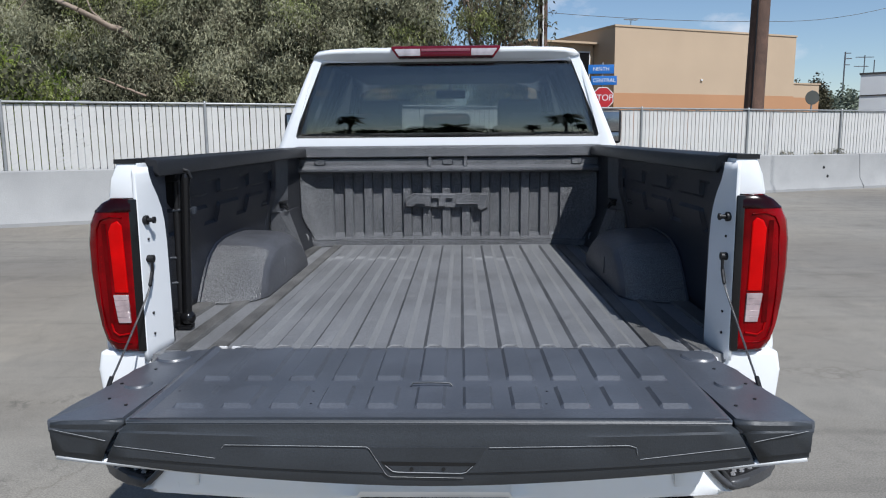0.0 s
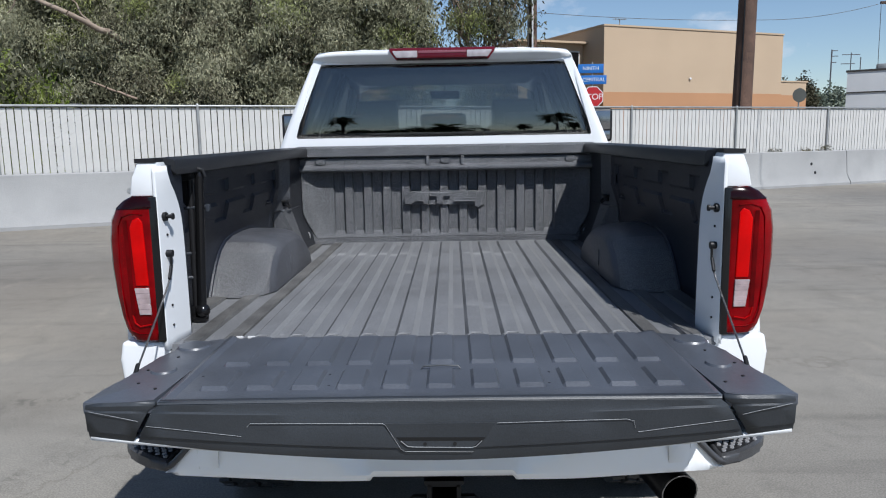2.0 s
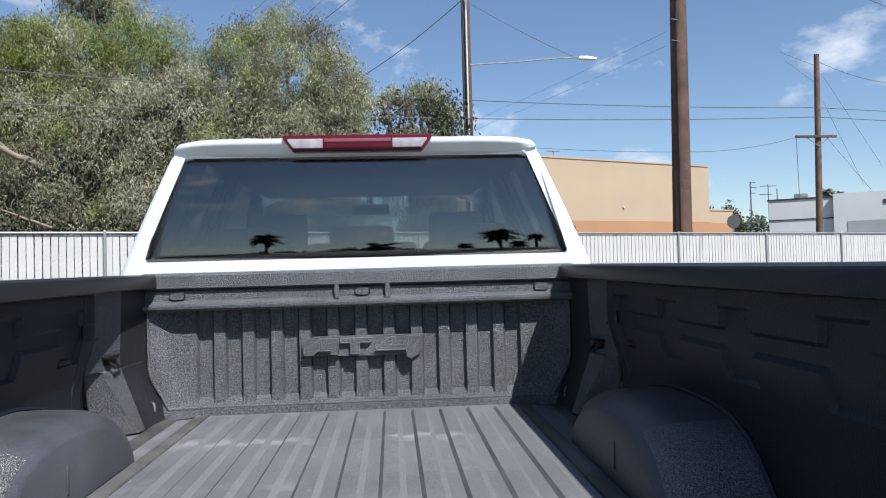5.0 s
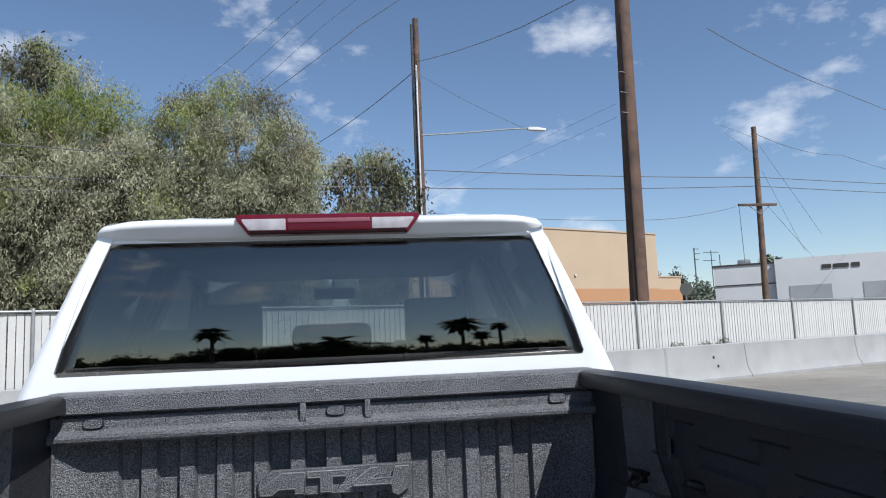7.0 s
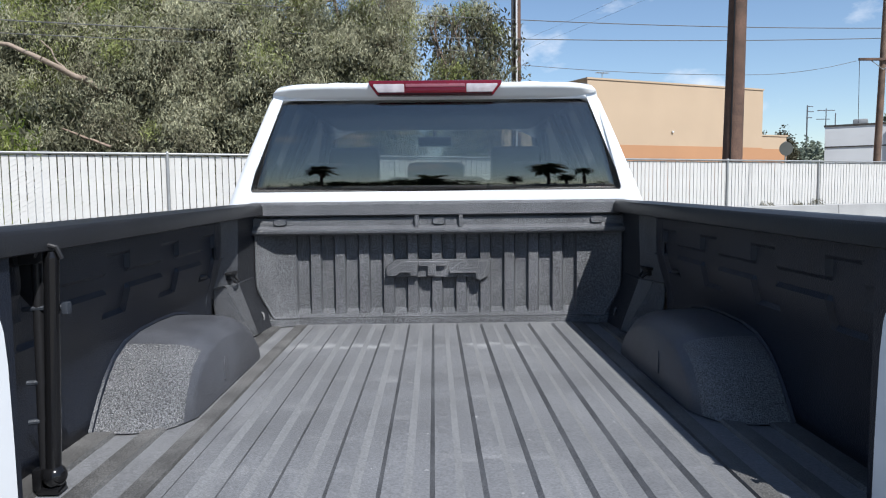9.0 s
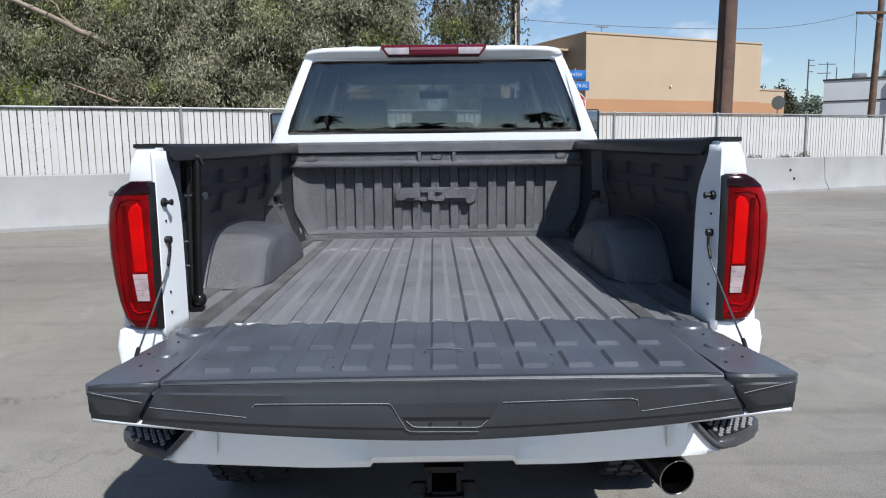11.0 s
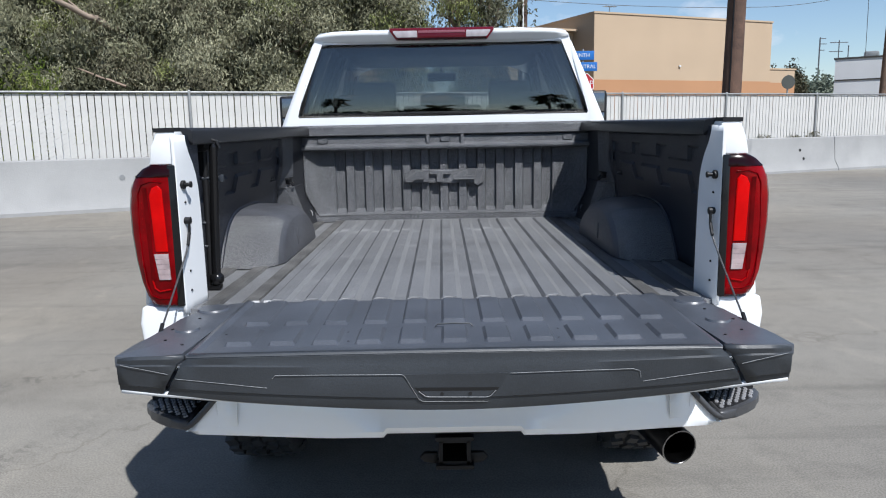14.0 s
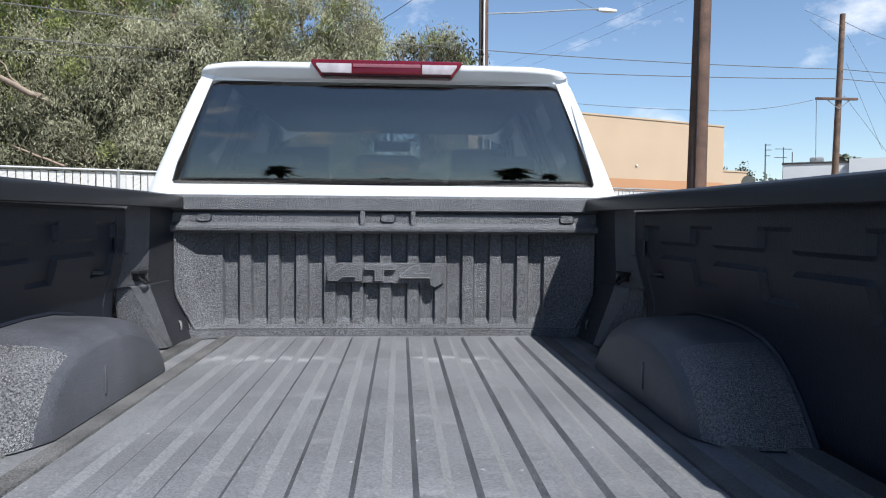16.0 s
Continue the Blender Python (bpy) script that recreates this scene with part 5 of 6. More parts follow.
ra = [[(x, lean(z), z) for x, z in OUTL], [(x, lean(z) - 0.004, z) for x, z in [(lerp(o[0], w[0], 0.5), lerp(o[1], w[1], 0.5)) for o, w in zip(OUTL, WIN)]], [(x, lean(z), z) for x, z in WIN], [(x, lean(z) + 0.035, z) for x, z in WIN]]
loft(bm, ra, caps=False)
rear_wall = part("cab_rear_wall", bm, WHITE, cab, smooth=30)
thicken(rear_wall, 0.012, 1.0)


def glass_y(x, z):
    return lean(z) + 0.003 + x * x / 44


bm = B()
sheet(bm, np.linspace(-1, 1, 33), np.linspace(1.5535, 1.9705, 17), lambda u, z: (u * win_half(z), glass_y(u * win_half(z), z), z))
rear_glass = part("rear_window", bm, TINT, cab, "dark tinted rear window glass, gently curved", smooth=60)
thicken(rear_glass, 0.004)
bm = B()
rim = [[(x, glass_y(x, z) - 0.002, z) for x, z in WIN], [(x * 0.997, glass_y(x, z) - 0.002, 1.76 + (z - 1.76) * 0.994) for x, z in WIN]]
loft(bm, rim, caps=False)
seal = part("window_seal", bm, GLOSSBLACK, rear_glass)
thicken(seal, 0.0015)
# header that tucks in under the roof lip
bm = B()
us = np.linspace(-1, 1, 21)
lip = [(1.973, 0.0, 0.757), (1.988, -0.012, 0.752), (2.012, -0.046, 0.738), (2.024, -0.052, 0.726), (2.034, -0.050, 0.716), (2.044, -0.030, 0.706), (2.050, 0.02, 0.70)]
sheet(bm, range(len(lip)), us, lambda i, u: (u * lip[int(i)][2], lean(1.966) + lip[int(i)][1] + 0.03 * abs(u) ** 8, lip[int(i)][0] - 0.008 * abs(u) ** 12))
header = part("roof_header", bm, WHITE, cab, smooth=50)
thicken(header, 0.006)

# roof
bm = B()
rs = []
for y, dz, k in ((REAR_Y + 0.034, -0.012, 1.0), (REAR_Y + 0.05, 0.0, 1.0), (REAR_Y + 0.25, 0.016, 1.01), (2.9, 0.022, 1.02), (3.5, 0.016, 1.02), (3.80, -0.005, 1.0), (3.92, -0.04, 0.99)):
    row = []
    for u in np.linspace(-1, 1, 17):
        x = u * 0.735 * k
        ridge = 0.006 * (1 if 0.50 < abs(u) < 0.80 else 0)
        row.append((x, y, 2.052 + dz - 0.075 * abs(u) ** 6 + ridge))
    rs.append(row)
loft(bm, rs, closed=False, caps=False)
roof = part("roof", bm, WHITE, cab, smooth=40)
thicken(roof, 0.03)
bm = B()
sheet(bm, [REAR_Y + 0.06, 3.0, 3.85], [-0.66, -0.3, 0.3, 0.66], lambda y, x: (x, y, 1.985))
thicken(part("headliner", bm, SEAT, cab), 0.01)
# high brake lamp
bm = B()
prism(bm, [(-0.300, 2.050), (0.300, 2.050), (0.300, 2.034), (0.262, 1.984), (-0.262, 1.984), (-0.300, 2.034)], "y", 2.108, 2.21, bev=0.006)
brake = part("high_brake_lamp", bm, BRAKE_RED, cab, "red high-mounted brake lamp with clear cargo lights")
# dark strip standing in for the shade along the lamp's lower edge
bm = B()
prism(bm, [(-0.258, 1.992), (0.258, 1.992), (0.250, 1.983), (-0.250, 1.983)], "y", 2.103, 2.12, bev=0.002)
part("lamp_shadow_line", bm, SMOKED, brake)
bm = B()
prism(bm, [(-0.134, 2.018), (0.134, 2.018), (0.134, 1.993), (-0.134, 1.993)], "y", 2.103, 2.12, bev=0.003)
part("brake_lens", bm, BRAKE_DARK, brake)
bm = B()
prism(bm, [(-0.134, 2.034), (0.134, 2.034), (0.134, 2.020), (-0.134, 2.020)], "y", 2.104, 2.12, bev=0.002)
part("brake_upper_lens", bm, BRAKE_MID, brake)
for s in (-1, 1):
    bm = B()
    prism(bm, [(s * x, z) for x, z in ((0.140, 2.034), (0.280, 2.034), (0.280, 2.026), (0.258, 1.996), (0.140, 1.996))], "y", 2.103, 2.12, bev=0.003)
    part("cargo_lens", bm, CARGO_LENS, brake, "clear cargo light lens")

# sides: lower doors, pillars, glass
for s in (-1, 1):
    bm = B()
    zs = [0.55, 0.62, 0.75, 1.0, 1.25, 1.42, 1.50, 1.556]
    ysd = [REAR_Y, REAR_Y + 0.05, 3.05, 3.06, 3.07, 4.2, 4.62]
    sheet(bm, ysd, zs, lambda y, z: (s * (cab_half(z) - (0.006 if y == 3.06 else 0)), y, z))
    low = part("door_side", bm, WHITE, cab, smooth=40)
    thicken(low, 0.05)
    for nm, y0, y1, ty0, ty1 in (("rear_pillar", REAR_Y, 2.34, REAR_Y + 0.035, 2.38), ("centre_pillar", 3.02, 3.12, 3.04, 3.12), ("front_pillar", 4.50, 4.62, 3.82, 3.92)):
        bm = B()
        loft(bm, [[(s * cab_half(z), lerp(y0, ty0, t), z), (s * cab_half(z), lerp(y1, ty1, t), z), (s * (cab_half(z) - 0.05), lerp(y1, ty1, t), z), (s * (cab_half(z) - 0.05), lerp(y0, ty0, t), z)] for z, t in ((1.54, 0), (1.75, 0.5), (1.965, 0.96), (2.0, 1.0))])
        part(nm, bm, WHITE, cab)
        bm = B()
        loft(bm, [[(s * (cab_half(z) - 0.053), lerp(y0, ty0, t) + (0.0 if nm != "rear_pillar" else 0.02), z), (s * (cab_half(z) - 0.053), lerp(y1, ty1, t) + 0.02, z), (s * (cab_half(z) - 0.075), lerp(y1, ty1, t) + 0.02, z), (s * (cab_half(z) - 0.075), lerp(y0, ty0, t) + (0.0 if nm != "rear_pillar" else 0.02), z)] for z, t in ((1.54, 0), (1.75, 0.5), (1.965, 0.96), (2.0, 1.0))])
        part("pillar_trim", bm, SEAT, cab)
    for y0, y1, t0, t1 in ((2.34, 3.02, 2.38, 3.04), (3.12, 4.50, 3.12, 3.82)):
        bm = B()
        q = [(y0, 1.556), (y1, 1.556), (t1, 1.98), (t0, 1.98)]
        loft(bm, [[(s * (cab_half(z) - o), y, z) for y, z in q] for o in (0.012, 0.018)])
        g = part("side_window", bm, DARKGLASS, cab, "tinted side window", smooth=0)
    # towing mirror
    bm = B()
    box(bm, s * 1.14, s * 1.385, 4.02, 4.14, 1.50, 1.775, bev=0.03, seg=3)
    mir = part("side_mirror", bm, BLACK_PL, truck, "tall black towing mirror", smooth=50)
    bm = B()
    box(bm, s * 1.165, s * 1.36, 4.012, 4.022, 1.60, 1.755, bev=0.004)
    box(bm, s * 1.165, s * 1.36, 4.012, 4.022, 1.52, 1.59, bev=0.004)
    part("mirror_glass", bm, CHROME, mir)
    bm = B()
    tube(bm, [(s * 0.95, 4.2, 1.66), (s * 1.18, 4.08, 1.66)], 0.025, n=10)
    tube(bm, [(s * 0.95, 4.2, 1.56), (s * 1.18, 4.08, 1.56)], 0.025, n=10)
    part("mirror_arm", bm, BLACK_PL, mir)
bm = B()
q = [(-0.90, 4.58, 1.52), (0.90, 4.58, 1.52), (0.70, 3.88, 2.0), (-0.70, 3.88, 2.0)]
bm.faces.new([bm.verts.new(p) for p in q])
ws = part("windshield", bm, CLEAR, cab, "clear raked windshield", smooth=0)
ws.visible_shadow = False
bm = B()
box(bm, -0.92, 0.92, REAR_Y + 0.05, 4.6, 0.60, 0.66)
prism(bm, [(4.15, 0.7), (4.6, 0.7), (4.6, 1.47), (4.35, 1.50), (4.15, 1.40)], "x", -0.92, 0.92, bev=0.03)
part("dashboard", bm, SEAT, cab)
for s in (-1, 1):
    bm = B()
    box(bm, s * 0.87, s * 0.89, REAR_Y + 0.05, 4.5, 0.62, 1.545)
    part("door_card", bm, SEAT, cab)
for y0, spots in ((2.30, (-0.50, 0.0, 0.50)), (3.32, (-0.50, 0.50))):
    for cx in spots:
        bm = B()
        w = 0.24 if y0 < 3 else 0.225
        box(bm, cx - w, cx + w, y0 + 0.02, y0 + 0.62, 0.80, 0.98, bev=0.05, seg=3)
        prism(bm, [(y0, 0.95), (y0 + 0.16, 0.95), (y0 + 0.08, 1.62), (y0 - 0.04, 1.62)], "x", cx - w, cx + w, bev=0.04, seg=3)
        st = part("seat", bm, SEAT, cab, smooth=50)
        bm = B()
        hw = 0.155 if y0 > 3 else 0.138
        hz = 1.60
        box(bm, cx - hw, cx + hw, y0 - 0.05, y0 + 0.05, hz, hz + (0.225 if y0 > 3 else 0.09), bev=0.035, seg=3)
        part("headrest", bm, SEAT, st, smooth=60)
bm = B()
box(bm, -0.12, 0.12, 3.98, 4.01, 1.87, 1.94, bev=0.012)
tube(bm, [(0, 4.0, 1.93), (0, 4.03, 1.99)], 0.012)
part("inside_mirror", bm, BLACK_PL, cab)

# ---- front body ----
bm = B()
prof = [(4.56, 0.55), (4.56, 1.46), (4.70, 1.49), (5.4, 1.45), (5.95, 1.38), (6.10, 1.30), (6.14, 0.75), (6.10, 0.55), (5.66, 0.55)]
prof += [(5.10 + 0.54 * math.cos(a), 0.43 + 0.54 * math.sin(a)) for a in np.linspace(0.25, math.pi - 0.25, 14)]
prism(bm, prof, "x", -0.985, 0.985, bev=0.02)
front = part("front_body", bm, WHITE, truck, "white hood and front fenders", smooth=35)
bm = B()
prism(bm, [(4.75, 1.48), (4.9, 1.55), (5.9, 1.46), (6.0, 1.36)], "x", -0.6, 0.6, bev=0.03)
part("hood_bulge", bm, WHITE, front)
bm = B()
box(bm, -0.75, 0.75, 6.13, 6.17, 0.80, 1.25, bev=0.02)
grille = part("grille", bm, GLOSSBLACK, front)
for k in range(5):
    bm = B()
    box(bm, -0.70, 0.70, 6.165, 6.185, 0.86 + 0.08 * k, 0.885 + 0.08 * k, bev=0.006)
    part("grille_bar", bm, DARKSTEEL, grille)
bm = B()
box(bm, -0.98, 0.98, 6.10, 6.25, 0.50, 0.76, bev=0.03)
part("front_bumper", bm, WHITE, front)
for s in (-1, 1):
    bm = B()
    box(bm, s * 0.77, s * 0.97, 6.08, 6.16, 0.95, 1.22, bev=0.02)
    part("headlamp", bm, CLEAR_LENS, front)

# ================= lot edge: barriers and fence =================
F_ANG = math.degrees(math.atan2(0.401, 0.916))
F_O = Vector((-8.35, 11.10, 0))
F_D = Vector((0.916, 0.401, 0))


def along(s, off=0.0, z=0.0):
    """The pose at s metres along the fence line, off metres behind the barriers' front foot."""
    p = F_O + F_D * s + Vector((-0.401, 0.916, 0)) * off
    return pose(p.x, p.y, z, 0, 0, F_ANG)


def barrier():
    bm = B()
    prof = [(0.0, 0.0), (0.0, 0.07), (0.15, 0.32), (0.215, 1.02), (0.23, 1.04), (0.37, 1.04), (0.385, 1.02), (0.45, 0.32), (0.60, 0.07), (0.60, 0.0)]
    L = 6.08
    xs = [0.0, 0.015, 0.03, 1.2, 2.4, 3.6, 4.8, 6.05, 6.065, L]
    rings = []
    for x in xs:
        e = 0.012 if x in (0.0, L) else (0.004 if x in (0.015, 6.065) else 0.0)
        rings.append([(x, lerp(y, 0.3, e * 3), z - (e if z > 1 else 0)) for y, z in prof])
    loft(bm, rings)
    return part("concrete_barrier", bm, CONCRETE, None, smooth=30)


first = barrier()
first.matrix_basis = along(22.5 - 6.1 * 6)
tagged(first, "light grey precast concrete barrier standing on the asphalt", "barrier", group="barrier row along the fence")
bars = [first]
for k in range(-5, 5):
    bars.append(copy_thing(first, along(22.5 + 6.1 * k)))
# lifting holes and a round marker
for s_at, z in ((20.98, 0.66), (21.13, 0.40)):
    bm = B()
    yy = 0.15 + 0.065 * (z - 0.32) / 0.7
    tube(bm, [(0, yy - 0.006, z), (0, yy + 0.02, z)], 0.045, n=14)
    h = part("lifting_hole", bm, UNDER, None)
    host = bars[5]
    h.parent = host
    h.location = (s_at - (22.5 - 6.1), 0, 0)
bm = B()
tube(bm, [(0, 0.168, 0.66), (0, 0.19, 0.66)], 0.055, n=18)
h = part("round_marker", bm, GALV, None, "round metal marker disc")
h.parent = bars[2]
h.location = (4.13, 0, 0)

fence = thing("slatted_fence", "chain-link fence with white privacy slats and grey posts behind the barriers", "fence", along(0, 0.45), kind="structure")
TOPZ, S0, S1 = 2.33, -25.6, 47.5
bm = B()
tube(bm, [(S0, 0, TOPZ), (S1, 0, TOPZ)], 0.024, n=10)
part("top_rail", bm, GALV, fence)
bm = B()
tube(bm, [(0, 0, 0), (0, 0, TOPZ + 0.02)], 0.032, n=12)
tube(bm, [(0, 0, TOPZ + 0.02), (0, 0, TOPZ + 0.05)], 0.036, n=12, r2=0.02)
post0 = part("fence_post", bm, GALV, fence)
post0.location = (3.63 - 3.65 * 8, 0, 0)
for k in range(-7, 13):
    o = post0.copy()
    scene.collection.objects.link(o)
    o.location = (3.63 + 3.65 * k, 0.0, 0)
# slats
SL = 0.1275
bm = B()
box(bm, -0.0550, 0.0550, 0.028, 0.046, 0.25, TOPZ - 0.035)
slat0 = part("slat", bm, SLAT, fence, smooth=0)
count = 298
slat0.location = (-6.5, 0, 0)
rnd = random.Random(5)
for k in range(1, count):
    o = slat0.copy()
    scene.collection.objects.link(o)
    o.location = (-6.5 + k * SL, rnd.uniform(-0.002, 0.002), rnd.uniform(-0.012, 0.004))
    o.rotation_euler = (0, radians(rnd.uniform(-0.12, 0.12)), radians(rnd.uniform(-2.5, 2.5)))
verts, faces = [], []
for s_a, s_b in ((S0, -6.5 - SL / 2), (-6.5 + count * SL - SL / 2, S1)):
    x = s_a + SL / 2
    while x < s_b:
        i = len(verts)
        for dx in (-0.0550, 0.0550):
            for dy in (0.028, 0.036):
                for z in (0.25, TOPZ - 0.04):
                    verts.append((x + dx, dy, z))
        faces += [(i, i + 1, i + 3, i + 2), (i + 4, i + 6, i + 7, i + 5), (i, i + 4, i + 5, i + 1), (i + 2, i + 3, i + 7, i + 6), (i + 1, i + 5, i + 7, i + 3)]
        x += SL
me = bpy.data.meshes.new("far_slats")
me.from_pydata(verts, [], faces)
me.materials.append(SLAT)
fs_ob = new("far_slats", me)
fs_ob.parent = fence
tagged(fs_ob, kind="stuff")
# woven wire in front of the slats
verts, faces = [], []
P, R, RISE = 0.147, 0.0016, 0.62
z_lo, z_hi = 0.95, TOPZ + 0.03
for sgn in (-1, 1):
    # one set of strands passes in front of the slats, the other behind them
    depth = 0.0258 if sgn > 0 else 0.052
    x = -9.5
    while x < 34.0:
        x0, x1 = x, x + sgn * (z_hi - z_lo) / RISE
        i = len(verts)
        for (xa, za) in ((x0, z_lo), (x1, z_hi)):
            verts += [(xa, depth + 0.002, za + R), (xa, depth - 0.002, za), (xa, depth + 0.002, za - R)]
        faces += [(i, i + 1, i + 4, i + 3), (i + 1, i + 2, i + 5, i + 4), (i + 2, i, i + 3, i + 5)]
        x += P
me = bpy.data.meshes.new("chain_link")
me.from_pydata(verts, [], faces)
me.materials.append(MESH)
mesh_ob = new("chain_link", me)
mesh_ob.parent = fence
tagged(mesh_ob, "white vinyl-coated chain-link wire", kind="stuff")

# ================= foliage =================


def leaves(name, lobes, n, materials, parent, seed, size=(0.11, 0.20), width=0.22, droop=0.9, shell=0.78, clump=0.28, label="", weights=None, per=230, reach=1.0):
    """A crown of many small hanging leaves in clumps near the surface of its lobes; each clump keeps one leaf colour."""
    rg = np.random.RandomState(seed)
    lob = np.array(lobes, float)
    vol = (lob[:, 3] * lob[:, 4] * lob[:, 5]) ** (2 / 3)
    nc = max(8, n // per)
    pick = rg.choice(len(lob), nc, p=vol / vol.sum())
    d = rg.normal(size=(nc, 3))
    d /= np.linalg.norm(d, axis=1)[:, None]
    rad = shell + (1 - shell) * rg.uniform(0, 1, nc) ** 0.5
    rad *= reach * (1 + np.clip(0.11 * rg.normal(size=nc), -0.25, 0.2))
    cen = lob[pick, :3] + d * lob[pick, 3:] * rad[:, None]
    size_of = rg.uniform(0.4, 1.6, nc)
    own = rg.choice(nc, n, p=size_of ** 2 / (size_of ** 2).sum())
    off = np.clip(rg.normal(size=(n, 3)), -2.1, 2.1) * np.array([1, 1, 0.8]) * (clump * size_of)[own][:, None]
    # the clump's outer half hangs in strands
    off[:, 2] -= 0.35 * np.abs(off[:, 0]) + 0.25 * rg.uniform(0, 1, n) ** 2 * clump * 3
    p = cen[own] + off
    p[:, 2] = np.maximum(p[:, 2], 0.3)
    ax = rg.normal(size=(n, 3))
    ax[:, 2] -= droop * 1.6
    ax /= np.linalg.norm(ax, axis=1)[:, None]
    sd = np.cross(ax, rg.normal(size=(n, 3)))
    sd /= np.linalg.norm(sd, axis=1)[:, None] + 1e-9
    ln = rg.uniform(*size, n)[:, None]
    wd = ln * width * 0.5
    v = np.stack([p, p + ax * ln * 0.45 + sd * wd, p + ax * ln, p + ax * ln * 0.45 - sd * wd], 1).reshape(-1, 3)
    me = bpy.data.meshes.new(name)
    me.vertices.add(4 * n)
    me.vertices.foreach_set("co", v.ravel())
    me.loops.add(4 * n)
    me.loops.foreach_set("vertex_index", np.arange(4 * n, dtype=np.int32))
    me.polygons.add(n)
    me.polygons.foreach_set("loop_start", np.arange(0, 4 * n, 4, dtype=np.int32))
    me.polygons.foreach_set("loop_total", np.full(n, 4, dtype=np.int32))
    if len(materials) > 1:
        w = np.array(weights, float)
        kind = rg.choice(len(materials), nc, p=w / w.sum())
        me.polygons.foreach_set("material_index", kind[own].astype(np.int32))
    me.update()
    me.validate()
    for m in materials:
        me.materials.append(m)
    ob = new(name, me)
    ob.parent = parent
    if label:
        ob["label"] = label
    return ob


def limb(bm, a, b, r0, r1, rg, bend=0.12, n=6):
    a, b = Vector(a), Vector(b)
    L = (b - a).length
    pts = [a.lerp(b, i / n) + Vector([rg.uniform(-1, 1) * bend * L * 0.3 * math.sin(math.pi * i / n) for _ in range(3)]) for i in range(n + 1)]
    tube(bm, pts, r0, n=8, r2=r1)
    return pts


def gum_tree(x, y, label, lobes, n, seed, mix=(0.7, 0.12, 0.18), top_mix=None, bark=BARK, trunk_r=0.32, name="gum_tree"):
    """A eucalyptus: leaning trunk, forked pale limbs, several hanging crowns."""
    rg = random.Random(seed)
    t = thing(name, label, "tree", pose(x, y, 0))
    bm = B()
    fork = Vector((rg.uniform(-0.3, 0.3), rg.uniform(-0.3, 0.3), min(l[2] for l in lobes) * 0.55))
    limb(bm, (0, 0, -0.1), fork, trunk_r, trunk_r * 0.75, rg)
    part("trunk", bm, bark, t, smooth=60)
    for l in lobes:
        bm = B()
        tip = Vector((l[0], l[1], l[2] + 0.3 * l[5]))
        pts = limb(bm, fork, tip, trunk_r * 0.5, 0.05, rg, bend=0.2, n=8)
        for k in range(5):
            q = pts[3 + k % 5]
            e = Vector((l[0] + rg.uniform(-1, 1) * l[3] * 0.8, l[1] + rg.uniform(-1, 1) * l[4] * 0.8, l[2] + rg.uniform(-0.6, 0.8) * l[5]))
            limb(bm, q, e, 0.06, 0.02, rg, bend=0.25, n=5)
        part("limb", bm, bark, t, smooth=60)
    n = int(n * 1.9)
    kinds = (LEAF_EUC, LEAF_EUC2, LEAF_BROWN, LEAF_GREEN)
    if top_mix:
        high = [l for l in lobes if l[2] > 9]
        leaves("upper_crown", high, int(n * 0.4), kinds[:len(top_mix)], t, seed + 70, weights=top_mix, per=330)
        lobes = [l for l in lobes if l[2] <= 9]
        n = int(n * 0.6)
    leaves("crown", lobes, n, kinds[:len(mix)], t, seed, weights=mix, per=330)
    # dark filling behind the clumps, painted shade for the gaps
    leaves("inner_leaves", lobes, n // 4, (LEAF_SHADED,), t, seed + 40, size=(0.16, 0.30), width=0.4, shell=0.2, clump=0.5, reach=0.74)
    return t


# tall gum trees behind the fence, their tops at different heights
gum_tree(-12.5, 30.0, "tall gum tree with a yellow-green top behind the fence",
         [(-5.0, 0, 9.6, 2.8, 2.5, 2.6), (-2.2, 0, 10.0, 2.6, 2.5, 2.4), (1.2, 0, 10.6, 2.6, 2.5, 2.6), (3.3, 0, 9.7, 1.5, 2.2, 2.3), (-3.2, -1.3, 6.6, 3.0, 2.3, 2.5), (1.4, -1.4, 6.6, 2.9, 2.3, 2.5), (-1.0, -2.0, 3.6, 4.4, 2.1, 2.1)], 130000, 11, mix=(0.80, 0.11, 0.09), top_mix=(0.28, 0.42, 0.06, 0.24))
gum_tree(-8.4, 28.6, "dense silvery gum tree with drooping leaves behind the fence",
         [(0, 0, 7.6, 2.2, 2.0, 2.2), (-1.6, -0.6, 5.8, 2.3, 2.0, 2.2), (1.7, -0.8, 5.6, 2.2, 2.0, 2.4), (0.0, -1.2, 3.4, 3.2, 2.0, 1.9)], 62000, 12, mix=(0.80, 0.06, 0.14))
gum_tree(-3.9, 30.5, "broad gum tree, its rounded top the highest of the row",
         [(-0.3, 0, 10.4, 1.9, 2.2, 2.2), (1.7, -0.2, 9.2, 1.35, 2.0, 2.0), (-2.2, -0.3, 9.9, 1.3, 2.0, 2.2), (1.3, -0.8, 6.5, 1.9, 2.0, 2.4), (-1.5, -1.0, 6.3, 2.2, 2.0, 2.4), (0.0, -1.5, 3.6, 3.2, 2.0, 2.0)], 92000, 13, mix=(0.70, 0.12, 0.18), top_mix=(0.58, 0.26, 0.16))
